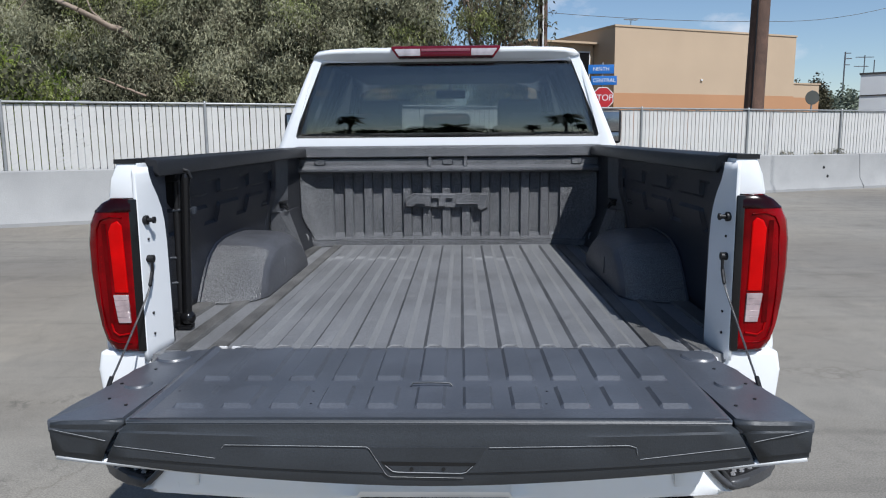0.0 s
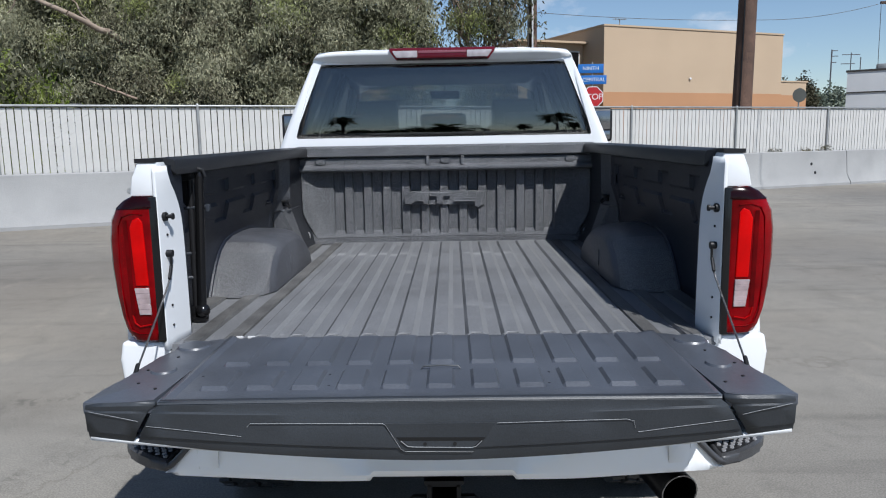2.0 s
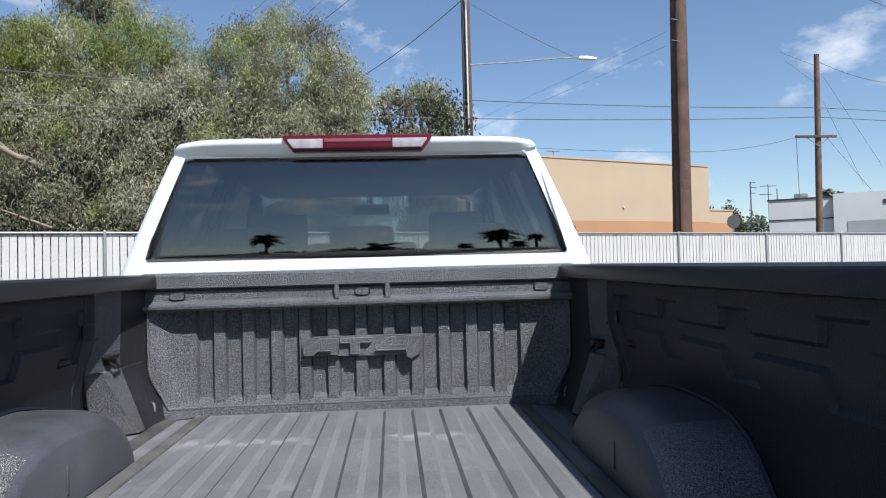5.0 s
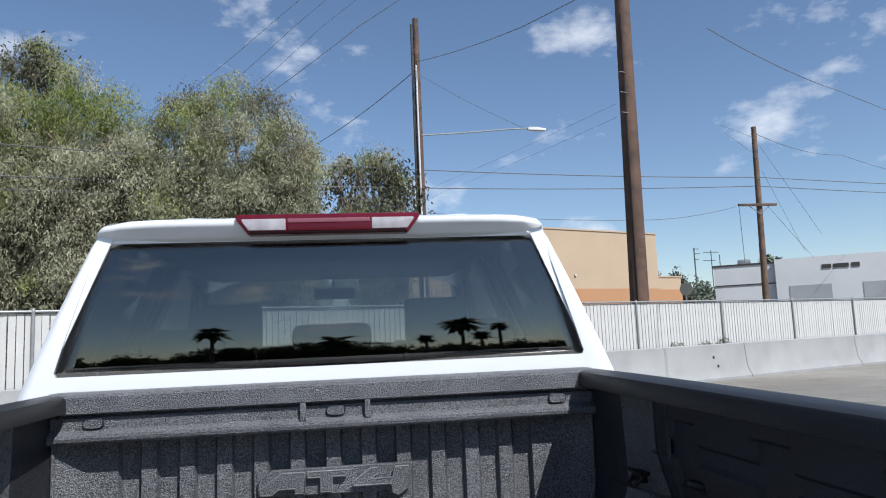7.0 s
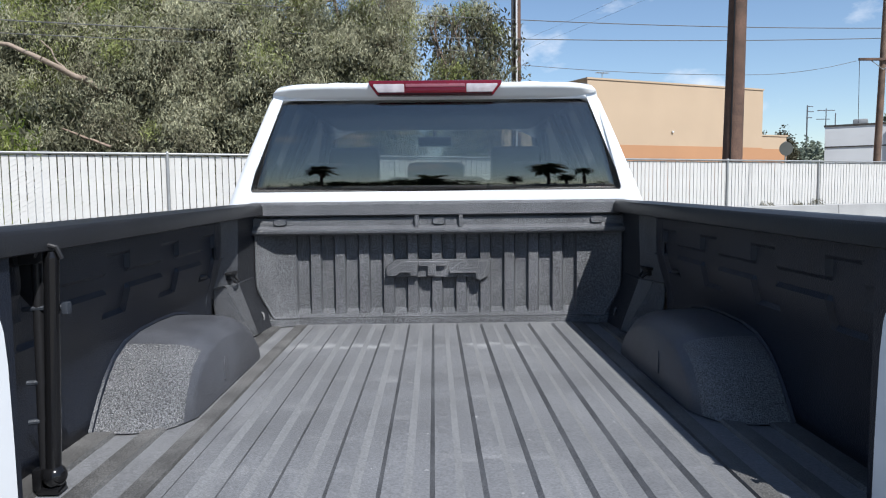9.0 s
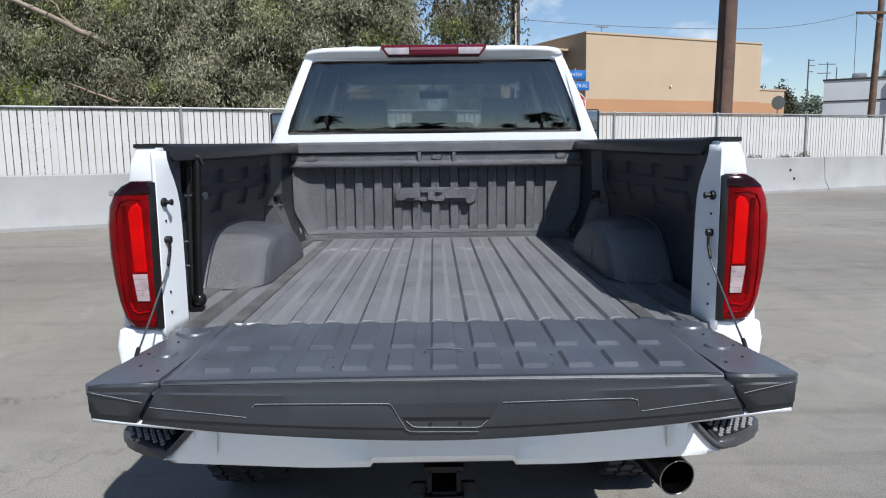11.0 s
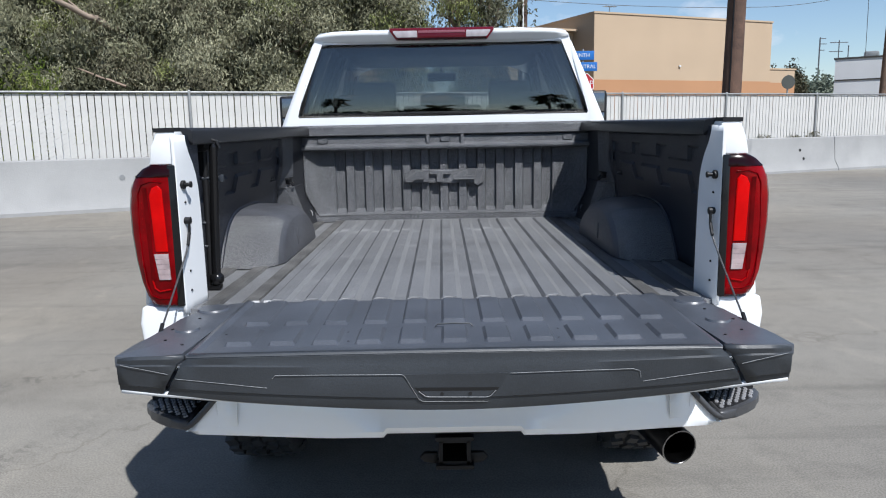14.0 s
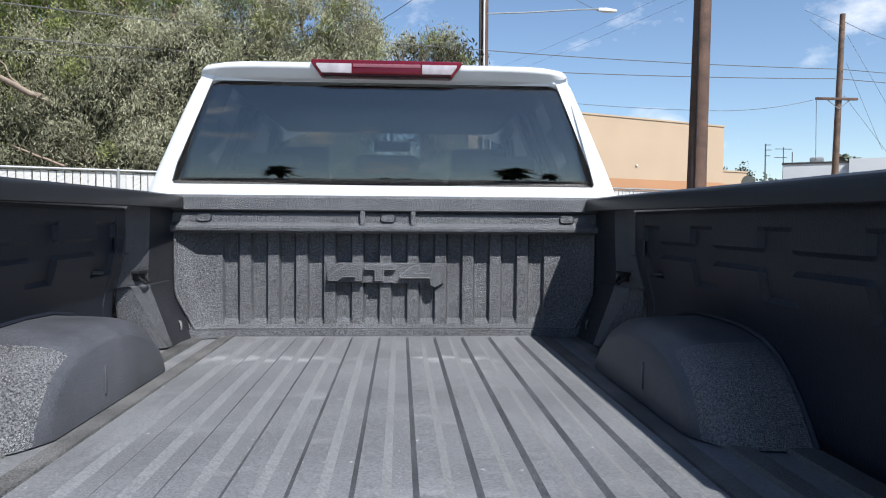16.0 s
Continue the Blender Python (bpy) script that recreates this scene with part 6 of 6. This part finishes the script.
gum_tree(1.8, 33.6, "slender gum tree with an airy crown beside a utility pole",
         [(-1.7, 0, 9.3, 0.75, 0.9, 0.8), (-0.8, 0, 10.0, 0.8, 0.9, 0.7), (0.3, 0, 9.9, 0.8, 0.9, 0.7), (1.1, 0, 9.0, 0.5, 0.8, 0.8), (1.2, 0, 7.8, 0.45, 0.8, 0.7), (-1.2, 0, 7.7, 1.0, 1.0, 1.0), (0.0, 0, 7.2, 1.2, 1.0, 1.0), (-0.4, 0, 4.8, 1.8, 1.3, 1.5)], 10500, 14, mix=(0.7, 0.2, 0.1), trunk_r=0.16)
gum_tree(-22.5, 30.0, "tall gum tree at the far end of the row",
         [(0, 0, 8.6, 3.4, 2.8, 2.8), (2.8, -0.5, 7.4, 2.8, 2.4, 2.4), (-1.0, -1.0, 4.6, 3.8, 2.6, 2.4), (3.0, -1.0, 4.2, 2.8, 2.2, 2.0)], 66000, 15, mix=(0.82, 0.10, 0.08))
gum_tree(-17.0, 36.0, "olive-green tree showing between the gum trees",
         [(2.5, 0, 15.3, 1.5, 1.5, 1.6), (-1.5, 0, 11.6, 3.0, 2.6, 2.8), (3.2, 0, 12.0, 2.8, 2.6, 2.8), (9.5, 0, 7.0, 3.2, 2.6, 3.6), (3, 0, 6.0, 4.6, 2.6, 3.8)], 60000, 16, mix=(0.45, 0.25, 0.30))
gum_tree(-13.7, 19.0, "bright yellow-green leafy bush behind the fence",
         [(0, 0, 3.2, 1.3, 1.0, 1.2), (0.8, 0, 3.0, 0.85, 0.9, 1.1), (-1.6, 0, 3.4, 1.4, 1.0, 1.2), (0.0, -0.3, 1.5, 1.7, 1.0, 1.1)], 22000, 17, mix=(0.02, 0.5, 0.0, 0.48), bark=BARKDARK, trunk_r=0.14, name="green_bush")

# bare pale limb that leans out of the gum trees
dead = thing("bare_limb_tree", "pale bare gum trunk leaning through the foliage", "tree", pose(-11.2, 25.6, 0))
bm = B()
rg = random.Random(3)
limb(bm, (1.6, 3.4, 0), (-1.2, 1.7, 5.4), 0.20, 0.16, rg, bend=0.05)
limb(bm, (-1.2, 1.7, 5.4), (-2.9, -0.3, 6.45), 0.14, 0.105, rg, bend=0.07, n=9)
limb(bm, (-2.9, -0.3, 6.45), (-6.4, -0.2, 7.9), 0.095, 0.05, rg, bend=0.07, n=9)
limb(bm, (-2.3, 0.4, 6.1), (-3.1, 0.1, 7.2), 0.05, 0.02, rg, bend=0.2)
limb(bm, (-4.6, -0.25, 7.2), (-5.2, -0.2, 6.5), 0.04, 0.015, rg, bend=0.2)
part("trunk", bm, BARKPALE, dead, smooth=60)
bm = B()
limb(bm, (-0.6, -0.2, 3.3), (-2.4, -0.2, 4.0), 0.05, 0.03, rg, bend=0.1)
part("limb", bm, BARK, dead, smooth=60)

# small pale hut beyond the fence
hut = thing("garden_hut", "small pale hut with a sloping roof behind the fence", "shed", pose(-12.5, 20.9, -0.12))
bm = B()
box(bm, -0.34, 0.34, -0.4, 0.8, 0, 2.80)
part("wall", bm, OFFWHITE, hut)
bm = B()
prism(bm, [(-0.6, 2.80), (1.0, 3.0), (1.0, 3.08), (-0.7, 2.88)], "x", -0.38, 0.38)
part("roof", bm, FARPOLE, hut)

# leafy tufts added between the barriers and the fence, standing in for dark smudges
for k, (s_at, zz) in enumerate(((19.7, 1.05), (20.85, 1.0), (21.8, 1.06))):
    p = F_O + F_D * s_at + Vector((-0.401, 0.916, 0)) * 0.425
    wd = thing("weed_clump", "small dull leafy tuft added behind a concrete barrier", "weed", pose(p.x, p.y, 0), group="weeds along the fence")
    bm = B()
    tube(bm, [(0, 0, 0), (0.02, 0, zz)], 0.012, n=5, r2=0.006)
    part("stem", bm, BARKDARK, wd)
    leaves("foliage", [(0, 0, zz, 0.26, 0.02, 0.16), (0, 0, 0.6, 0.2, 0.02, 0.3)], 900, (LEAF_BROWN,), wd, 60 + k, size=(0.05, 0.10), clump=0.03, per=15)

# ================= poles and wires =================


def utility_pole(x, y, h, r, label, material, lean_x=0.0):
    t = thing("utility_pole", label, "utility pole", pose(x, y, 0))
    bm = B()
    tube(bm, [(lean_x * k / 6, 0, h * k / 6 - (0.3 if k == 0 else 0)) for k in range(7)], r, n=18, r2=r * 0.72)
    part("pole_shaft", bm, material, t, smooth=60)
    return t


p1 = utility_pole(8.52, 19.45, 13.5, 0.285, "thick dark brown wooden utility pole standing close behind the fence", POLEWOOD, 0.2)
bm = B()
tube(bm, [(-0.12, -0.22, 2.0), (-0.06, -0.20, 7.0), (0.0, -0.17, 11.0)], 0.022, n=6)
part("ground_wire", bm, DARKSTEEL, p1)
for k in range(3):
    bm = B()
    z = 7.9 + 0.62 * k
    tube(bm, [(-0.10 + 0.015 * z, -0.3 + 0.01 * z, z), (-0.30 + 0.015 * z, -0.30 + 0.01 * z, z + 0.03)], 0.011, n=6)
    part("step_bolt", bm, GALV, p1)
p2 = utility_pole(4.08, 34.0, 17.5, 0.20, "dark wooden utility pole with a street light arm", POLEWOOD)
bm = B()
tube(bm, [(-0.06, -0.22, 0), (-0.06, -0.19, 15.0)], 0.045, n=8)
part("riser_pipe", bm, OFFWHITE, p2, "pale riser pipe strapped along the pole")
bm = B()
tube(bm, [(-0.24, 0.0, 0), (-0.22, 0.0, 17.2)], 0.06, n=8)
part("cable_guard", bm, DARKTRIM, p2)
bm = B()
tube(bm, [(0.1, -0.1, 11.45), (2.0, -0.1, 11.55), (4.5, -0.1, 11.75), (5.6, -0.1, 11.80)], 0.035, n=8)
part("lamp_arm", bm, GALV, p2)
bm = B()
loft(bm, [[(5.5, -0.18, 11.72), (5.5, -0.02, 11.72), (5.5, -0.02, 11.85), (5.5, -0.18, 11.85)], [(5.9, -0.28, 11.68), (5.9, 0.08, 11.68), (5.9, 0.05, 11.84), (5.9, -0.25, 11.84)], [(6.4, -0.2, 11.68), (6.4, 0.0, 11.68), (6.4, 0.0, 11.77), (6.4, -0.2, 11.77)]])
part("lamp_head", bm, OFFWHITE, p2, "pale street light head")
p3 = utility_pole(24.15, 38.0, 13.1, 0.20, "brown wooden utility pole with one crossarm", POLEWOOD2, 0.30)
bm = B()
box(bm, -1.25, 1.15, -0.28, -0.16, 8.32, 8.46, bev=0.01)
part("crossarm", bm, POLEWOOD, p3)
bm = B()
tube(bm, [(-0.55, -0.2, 8.32), (0.1, -0.2, 7.85), (0.7, -0.2, 8.32)], 0.025, n=6)
part("crossarm_brace", bm, GALV, p3)
bm = B()
tube(bm, [(-1.2, -0.2, 8.3), (-1.15, -0.2, 5.0)], 0.014, n=6)
part("drop_wire", bm, DARKTRIM, p3)


def wire(pts, sag, label, r=0.016):
    """An overhead cable through its supports, hanging between them."""
    bm = B()
    out = []
    for a, b in zip(pts, pts[1:]):
        a, b = Vector(a), Vector(b)
        for i in range(12):
            t = i / 12
            out.append(a.lerp(b, t) - Vector((0, 0, 4 * sag * t * (1 - t))))
    out.append(Vector(pts[-1]))
    tube(bm, out, r, n=5)
    ob = part("overhead_wire", bm, WIREGREY, None)
    tagged(ob, label, "wire", group="overhead wires")
    return ob


W = "dark overhead cable strung between utility poles"
wire([(-40, 10, 7.6), (-13.9, 24, 8.63), (3.75, 33.8, 9.7), (24.3, 38, 10.07), (60, 46, 10.4)], 0.12, W, 0.022)
wire([(-40, 10, 6.9), (-13.9, 24, 7.48), (4.15, 33.8, 8.78), (24.3, 38, 9.54), (60, 46, 9.6)], 0.10, W, 0.022)
wire([(-40, 10, 6.3), (-13.9, 24, 7.05), (4.15, 33.8, 8.2)], 0.10, W, 0.016)
wire([(4.2, 34, 7.6), (17.2, 37, 7.5), (22.9, 38, 8.35)], 0.15, W, 0.014)
wire([(8.3, 19.5, 8.27), (5.3, 34.0, 9.14), (2.0, 50, 10.2)], 0.05, W, 0.004)
wire([(8.28, 19.5, 7.85), (5.43, 34.0, 8.72), (2.2, 50, 9.7)], 0.05, W, 0.004)
wire([(3.99, 34.0, 15.23), (7.35, 26.0, 13.56), (14.0, 10.0, 12.5)], 0.12, W, 0.016)
wire([(3.98, 34.0, 14.8), (-0.72, 40.0, 12.94), (-14, 57, 9.5)], 0.15, W, 0.022)
wire([(3.98, 34.0, 14.7), (9.6, 34.0, 11.75)], 0.12, W, 0.012)
wire([(17.45, 30.0, 15.51), (28.68, 36.0, 14.64), (60, 52, 14.0)], 0.25, W, 0.018)
wire([(24.6, 38.0, 12.66), (34.66, 44.0, 12.9), (60, 60, 14)], 0.35, W, 0.016)
wire([(-6.2, 43.0, 15.0), (1.48, 40.0, 19.76), (9, 37, 24)], 0.1, W, 0.020)
wire([(-10.5, 43.0, 15.2), (-3.66, 40.0, 19.68), (3, 37, 24.5)], 0.1, W, 0.013)
wire([(-9.2, 43.0, 14.6), (-2.2, 40.0, 19.7), (5, 37, 25)], 0.1, W, 0.013)
wire([(-8.0, 43.0, 14.2), (-0.62, 40.0, 19.73), (7, 37, 25)], 0.1, W, 0.013)
for x0, z0, x1, z1 in ((24.5, 12.3, 22.0, 13.1), (24.5, 11.2, 22.3, 12.6), (24.6, 11.9, 27.75, 6.6), (24.6, 10.4, 26.6, 5.6), (24.5, 8.6, 27.1, 5.2)):
    wire([(x0, 37.8, z0), (x1, 37.5, z1)], 0.0, "thin service line fanning from a pole", 0.010)

# ================= buildings beyond =================
bld = thing("stucco_building", "tan stucco two-storey building with an orange lower band and flat roof", "building", pose(9.18, 42.0, 0, 0, 0, math.degrees(math.atan(0.437))))
L1 = 14.35
bm = B()
box(bm, 0, L1, 0, 9, 4.28, 8.12)
part("wall", bm, STUCCO, bld, smooth=0)
bm = B()
box(bm, -0.02, L1 + 0.02, -0.03, 9, 0, 4.28)
part("lower_wall", bm, STUCCO_BAND, bld, "orange-brown painted lower wall", smooth=0)
bm = B()
box(bm, -0.05, L1 + 0.05, -0.05, 9.05, 8.12, 8.22)
part("roof", bm, STUCCO, bld, smooth=0)
bm = B()
box(bm, L1 + 0.03, L1 + 3.5, 1.0, 9, 4.28, 5.17)
box(bm, L1 + 0.03, L1 + 3.6, 0.95, 9.05, 5.17, 5.27)
part("side_wing", bm, STUCCO, bld, smooth=0)
bm = B()
box(bm, L1 + 0.03, L1 + 3.52, 0.97, 9, 0, 4.28)
part("wing_lower_wall", bm, STUCCO_BAND, bld, "orange-brown painted lower wall", smooth=0)
bm = B()
box(bm, L1, L1 + 0.35, 0.5, 1.2, 7.0, 7.25)
box(bm, L1, L1 + 0.15, 0.5, 0.9, 5.2, 6.6, bev=0.03)
part("roof_spout", bm, OFFWHITE, bld)
bm = B()
tube(bm, [(3.3, 3, 8.1), (3.3, 3, 9.1)], 0.03, n=6)
tube(bm, [(2.8, 3, 9.1), (3.8, 3, 9.15)], 0.025, n=6)
for k in range(5):
    tube(bm, [(2.9 + 0.2 * k, 2.8, 9.11), (2.9 + 0.2 * k, 3.2, 9.11)], 0.015, n=5)
part("roof_aerial", bm, GALV, bld)
bm = B()
box(bm, 6.45, 6.6, -0.10, 0.0, 5.10, 5.22, bev=0.03)
part("wall_lamp", bm, OFFWHITE, bld)
# side facing the street, with windows under an eave
bm = B()
box(bm, -4.6, -0.03, 2.2, 9.0, 0, 7.3)
part("side_wall", bm, STUCCO, bld, smooth=0)
bm = B()
box(bm, -4.9, 0.0, 1.7, 9.3, 7.3, 7.42)
part("eave", bm, STUCCO, bld, smooth=0)
for k in range(2):
    bm = B()
    x0 = -3.9 + 2.0 * k
    box(bm, x0, x0 + 1.6, 2.14, 2.19, 5.3, 6.9)
    win = part("window", bm, OFFWHITE, bld)
    for j in range(2):
        bm = B()
        box(bm, x0 + 0.08 + 0.76 * j, x0 + 0.76 + 0.76 * j, 2.11, 2.145, 5.4, 6.8)
        part("pane", bm, GLOSSBLACK, win)

wb = thing("white_warehouse", "low white flat-roofed warehouse in the distance", "building", pose(33.3, 60.0, 0, 0, 0, -33))
bm = B()
box(bm, 0, 5.0, 0, 14, 0, 6.65)
part("end_wall", bm, OFFWHITE, wb, smooth=0)
bm = B()
box(bm, 5.0, 30.0, -0.4, 14, 0, 6.95)
part("white_wall", bm, OFFWHITE, wb, smooth=0)
bm = B()
box(bm, -0.1, 5.0, -0.06, 14, 6.65, 6.8)
box(bm, 0, 5.0, -0.05, 0, 4.9, 5.0)
part("roof_edge", bm, DARKTRIM, wb, smooth=0)
for k in range(4):
    bm = B()
    box(bm, 6.0 + 5.5 * k, 9.2 + 5.5 * k, -0.44, -0.39, 0, 4.6)
    part("dock_door", bm, GREYWALL, wb, smooth=0)
for x0, x1 in ((8.6, 9.3), (9.45, 10.6), (10.8, 11.4)):
    bm = B()
    box(bm, x0, x1, -0.45, -0.41, 5.9, 6.25)
    part("sign_bar", bm, DARKTRIM, wb)
bm = B()
box(bm, 2.0, 3.1, 0.6, 1.6, 6.65, 7.25, bev=0.15)
part("roof_vent", bm, GALV, wb)

# street signs and stop sign on one post


def words(name, text, size, material, parent, m):
    cu = bpy.data.curves.new(name, "FONT")
    cu.body, cu.size, cu.align_x, cu.align_y, cu.extrude = text, size, "CENTER", "CENTER", 0.002
    tmp = bpy.data.objects.new(name, cu)
    me = bpy.data.meshes.new_from_object(tmp)
    bpy.data.objects.remove(tmp)
    bpy.data.curves.remove(cu)
    me.materials.clear()
    me.materials.append(material)
    ob = new(name, me)
    ob.parent = parent
    ob.matrix_basis = m
    return ob


sp = thing("street_sign_post", "steel post with blue street name signs and a stop sign", "street sign", pose(5.05, 24.0, 0))
bm = B()
tube(bm, [(0, 0.05, 0), (0, 0.05, 4.2)], 0.035, n=10)
part("post", bm, GALV, sp)
for z, dx, text in ((3.97, -0.06, "NINTH"), (3.58, 0.05, "CENTRAL")):
    bm = B()
    box(bm, dx - 0.45, dx + 0.45, -0.015, 0.015, z - 0.155, z + 0.155, bev=0.01)
    blade = part("name_blade", bm, SIGNBLUE, sp, "blue street name sign with white lettering")
    words("lettering", text, 0.185, SIGNWHITE, blade, pose(dx, -0.018, z, 90, 0, 0))
bm = B()
oct_pts = [(0.02 + 0.40 * math.cos(math.pi / 8 + k * math.pi / 4), 2.98 + 0.40 * math.sin(math.pi / 8 + k * math.pi / 4)) for k in range(8)]
prism(bm, oct_pts, "y", -0.012, -0.004)
stop = part("stop_sign", bm, SIGNWHITE, sp, "red octagonal stop sign with white border")
bm = B()
prism(bm, [(0.02 + (x - 0.02) * 0.93, 2.98 + (z - 2.98) * 0.93) for x, z in oct_pts], "y", -0.017, -0.012)
part("stop_face", bm, SIGNRED, stop)
words("lettering", "STOP", 0.30, SIGNWHITE, stop, pose(0.02, -0.020, 2.98, 90, 0, 0))

rs_ = thing("round_road_sign", "back of a round grey road sign on a post", "road sign", pose(13.3, 26.0, 0))
bm = B()
tube(bm, [(0, 0, 0), (0, 0, 3.3)], 0.03, n=8)
part("post", bm, GALV, rs_)
bm = B()
tube(bm, [(0, -0.03, 3.02), (0, -0.05, 3.02)], 0.26, n=24)
part("sign_disc", bm, mat("grey_sign_back", (0.0555, 0.0592, 0.0518), rough=0.6, var=0.1), rs_)

# ================= distance =================


def far_trees(name, label, x0, x1, y0, y1, h0, h1, n_lobes, n, seed, material=LEAF_DARK, wide=(0.4, 0.9), deep=2.5, size=(0.6, 1.2), clump=0.8):
    rg = random.Random(seed)
    lobes = []
    for k in range(n_lobes):
        h = rg.uniform(h0, h1)
        lobes.append((lerp(x0, x1, (k + rg.uniform(0, 1)) / n_lobes), rg.uniform(y0, y1), h * 0.55, rg.uniform(*wide) * h, deep, h * 0.45))
    ob = leaves(name, lobes, n, (material,), None, seed, size=size, width=0.6, droop=0.2, shell=0.4, clump=clump, per=60)
    tagged(ob, label, "trees", kind="stuff")


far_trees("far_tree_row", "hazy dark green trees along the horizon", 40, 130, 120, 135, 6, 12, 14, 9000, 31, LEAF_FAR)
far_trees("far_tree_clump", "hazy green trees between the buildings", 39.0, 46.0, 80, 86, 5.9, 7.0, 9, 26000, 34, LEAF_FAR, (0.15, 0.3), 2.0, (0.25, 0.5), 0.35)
far_trees("roof_side_shrub", "dry olive shrub rising behind the tan wing", 28.9, 30.6, 60, 62, 6.3, 6.9, 4, 12000, 36, LEAF_OLIVE, (0.10, 0.17), 1.0, (0.14, 0.32), 0.25)
far_trees("far_hedge", "dark hedge far across the lot", -19, 6, -78, -74, 5.2, 6.8, 16, 26000, 35, LEAF_DARK, (0.3, 0.6), 1.6, (0.3, 0.6), 0.35)
far_trees("far_tree_line", "dark treeline on the far side of the lot", -60, 60, -92, -84, 3.0, 4.6, 40, 30000, 32)
far_trees("far_tree_belt", "belt of distant trees beside the lot", -160, -60, 20, 60, 5, 10, 16, 7000, 33)


def palm(x, y, h, seed, label, k=1.0, leaf=LEAF_DARK):
    rg = random.Random(seed)
    t = thing("palm_tree", label, "palm tree", pose(x, y, 0), group="palms round the lot")
    bm = B()
    tube(bm, [(0, 0, 0), (0.1, 0, h * 0.5), (0.0, 0, h)], 0.28, n=8, r2=0.2)
    part("trunk", bm, BARKDARK, t, smooth=60)
    for _ in range(60):
        a = rg.uniform(0, 2 * math.pi)
        el = rg.uniform(-1.0, 1.05)
        L = rg.uniform(2.4, 3.6) * k
        d = Vector((math.cos(a) * math.cos(el), math.sin(a) * math.cos(el), math.sin(el)))
        side = Vector((-math.sin(a), math.cos(a), 0))
        bm = B()
        rows = []
        for i in range(7):
            u = i / 6
            c = Vector((0, 0, h)) + d * L * u + Vector((0, 0, -1.0 * u * u * L * 0.45))
            w = 0.52 * k * math.sin(math.pi * min(1, 0.12 + 0.88 * u)) * (1 if i < 6 else 0.2)
            rows.append((c - side * w - Vector((0, 0, w * 0.5)), c, c + side * w - Vector((0, 0, w * 0.5))))
        loft(bm, [[tuple(p) for p in r] for r in rows], closed=False, caps=False)
        part("frond", bm, leaf, t)
    return t


palm(-15.2, -69, 10.6, 1, "dark fan palm across the lot", 0.95)
palm(-0.4, -70, 6.6, 7, "broad low palm across the lot", 1.2)
palm(10.6, -69, 6.4, 2, "short dark palm across the lot", 0.55)
palm(15.5, -70, 11.0, 3, "tall dark palm across the lot", 1.1)
palm(18.0, -70, 7.0, 8, "small dark palm across the lot", 0.6)
palm(20.2, -69, 9.4, 4, "slender dark palm across the lot", 0.6)
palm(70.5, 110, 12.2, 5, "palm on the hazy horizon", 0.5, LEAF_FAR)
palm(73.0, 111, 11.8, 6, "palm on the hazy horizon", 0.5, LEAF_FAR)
for x, h, arms in ((47.3, 11.9, ((0.0, 0.7, 0.1), (0.0, 0.8, 0.75), (-0.1, 0.6, 1.5))), (49.7, 11.5, ((-1.1, 1.1, 0.2), (-1.2, 0.5, 1.3))), (50.9, 10.9, ())):
    t = thing("distant_pole", "thin utility pole on the hazy horizon", "utility pole", pose(x, 90, 0), group="distant poles")
    bm = B()
    tube(bm, [(0, 0, 0), (0, 0, h)], 0.085 if arms and h > 11.6 else 0.06, n=8)
    part("pole_shaft", bm, FARPOLE, t)
    for a0, a1, dz in arms:
        bm = B()
        box(bm, a0, a1, -0.05, 0.05, h - dz - 0.09, h - dz)
        part("crossarm", bm, FARPOLE, t)
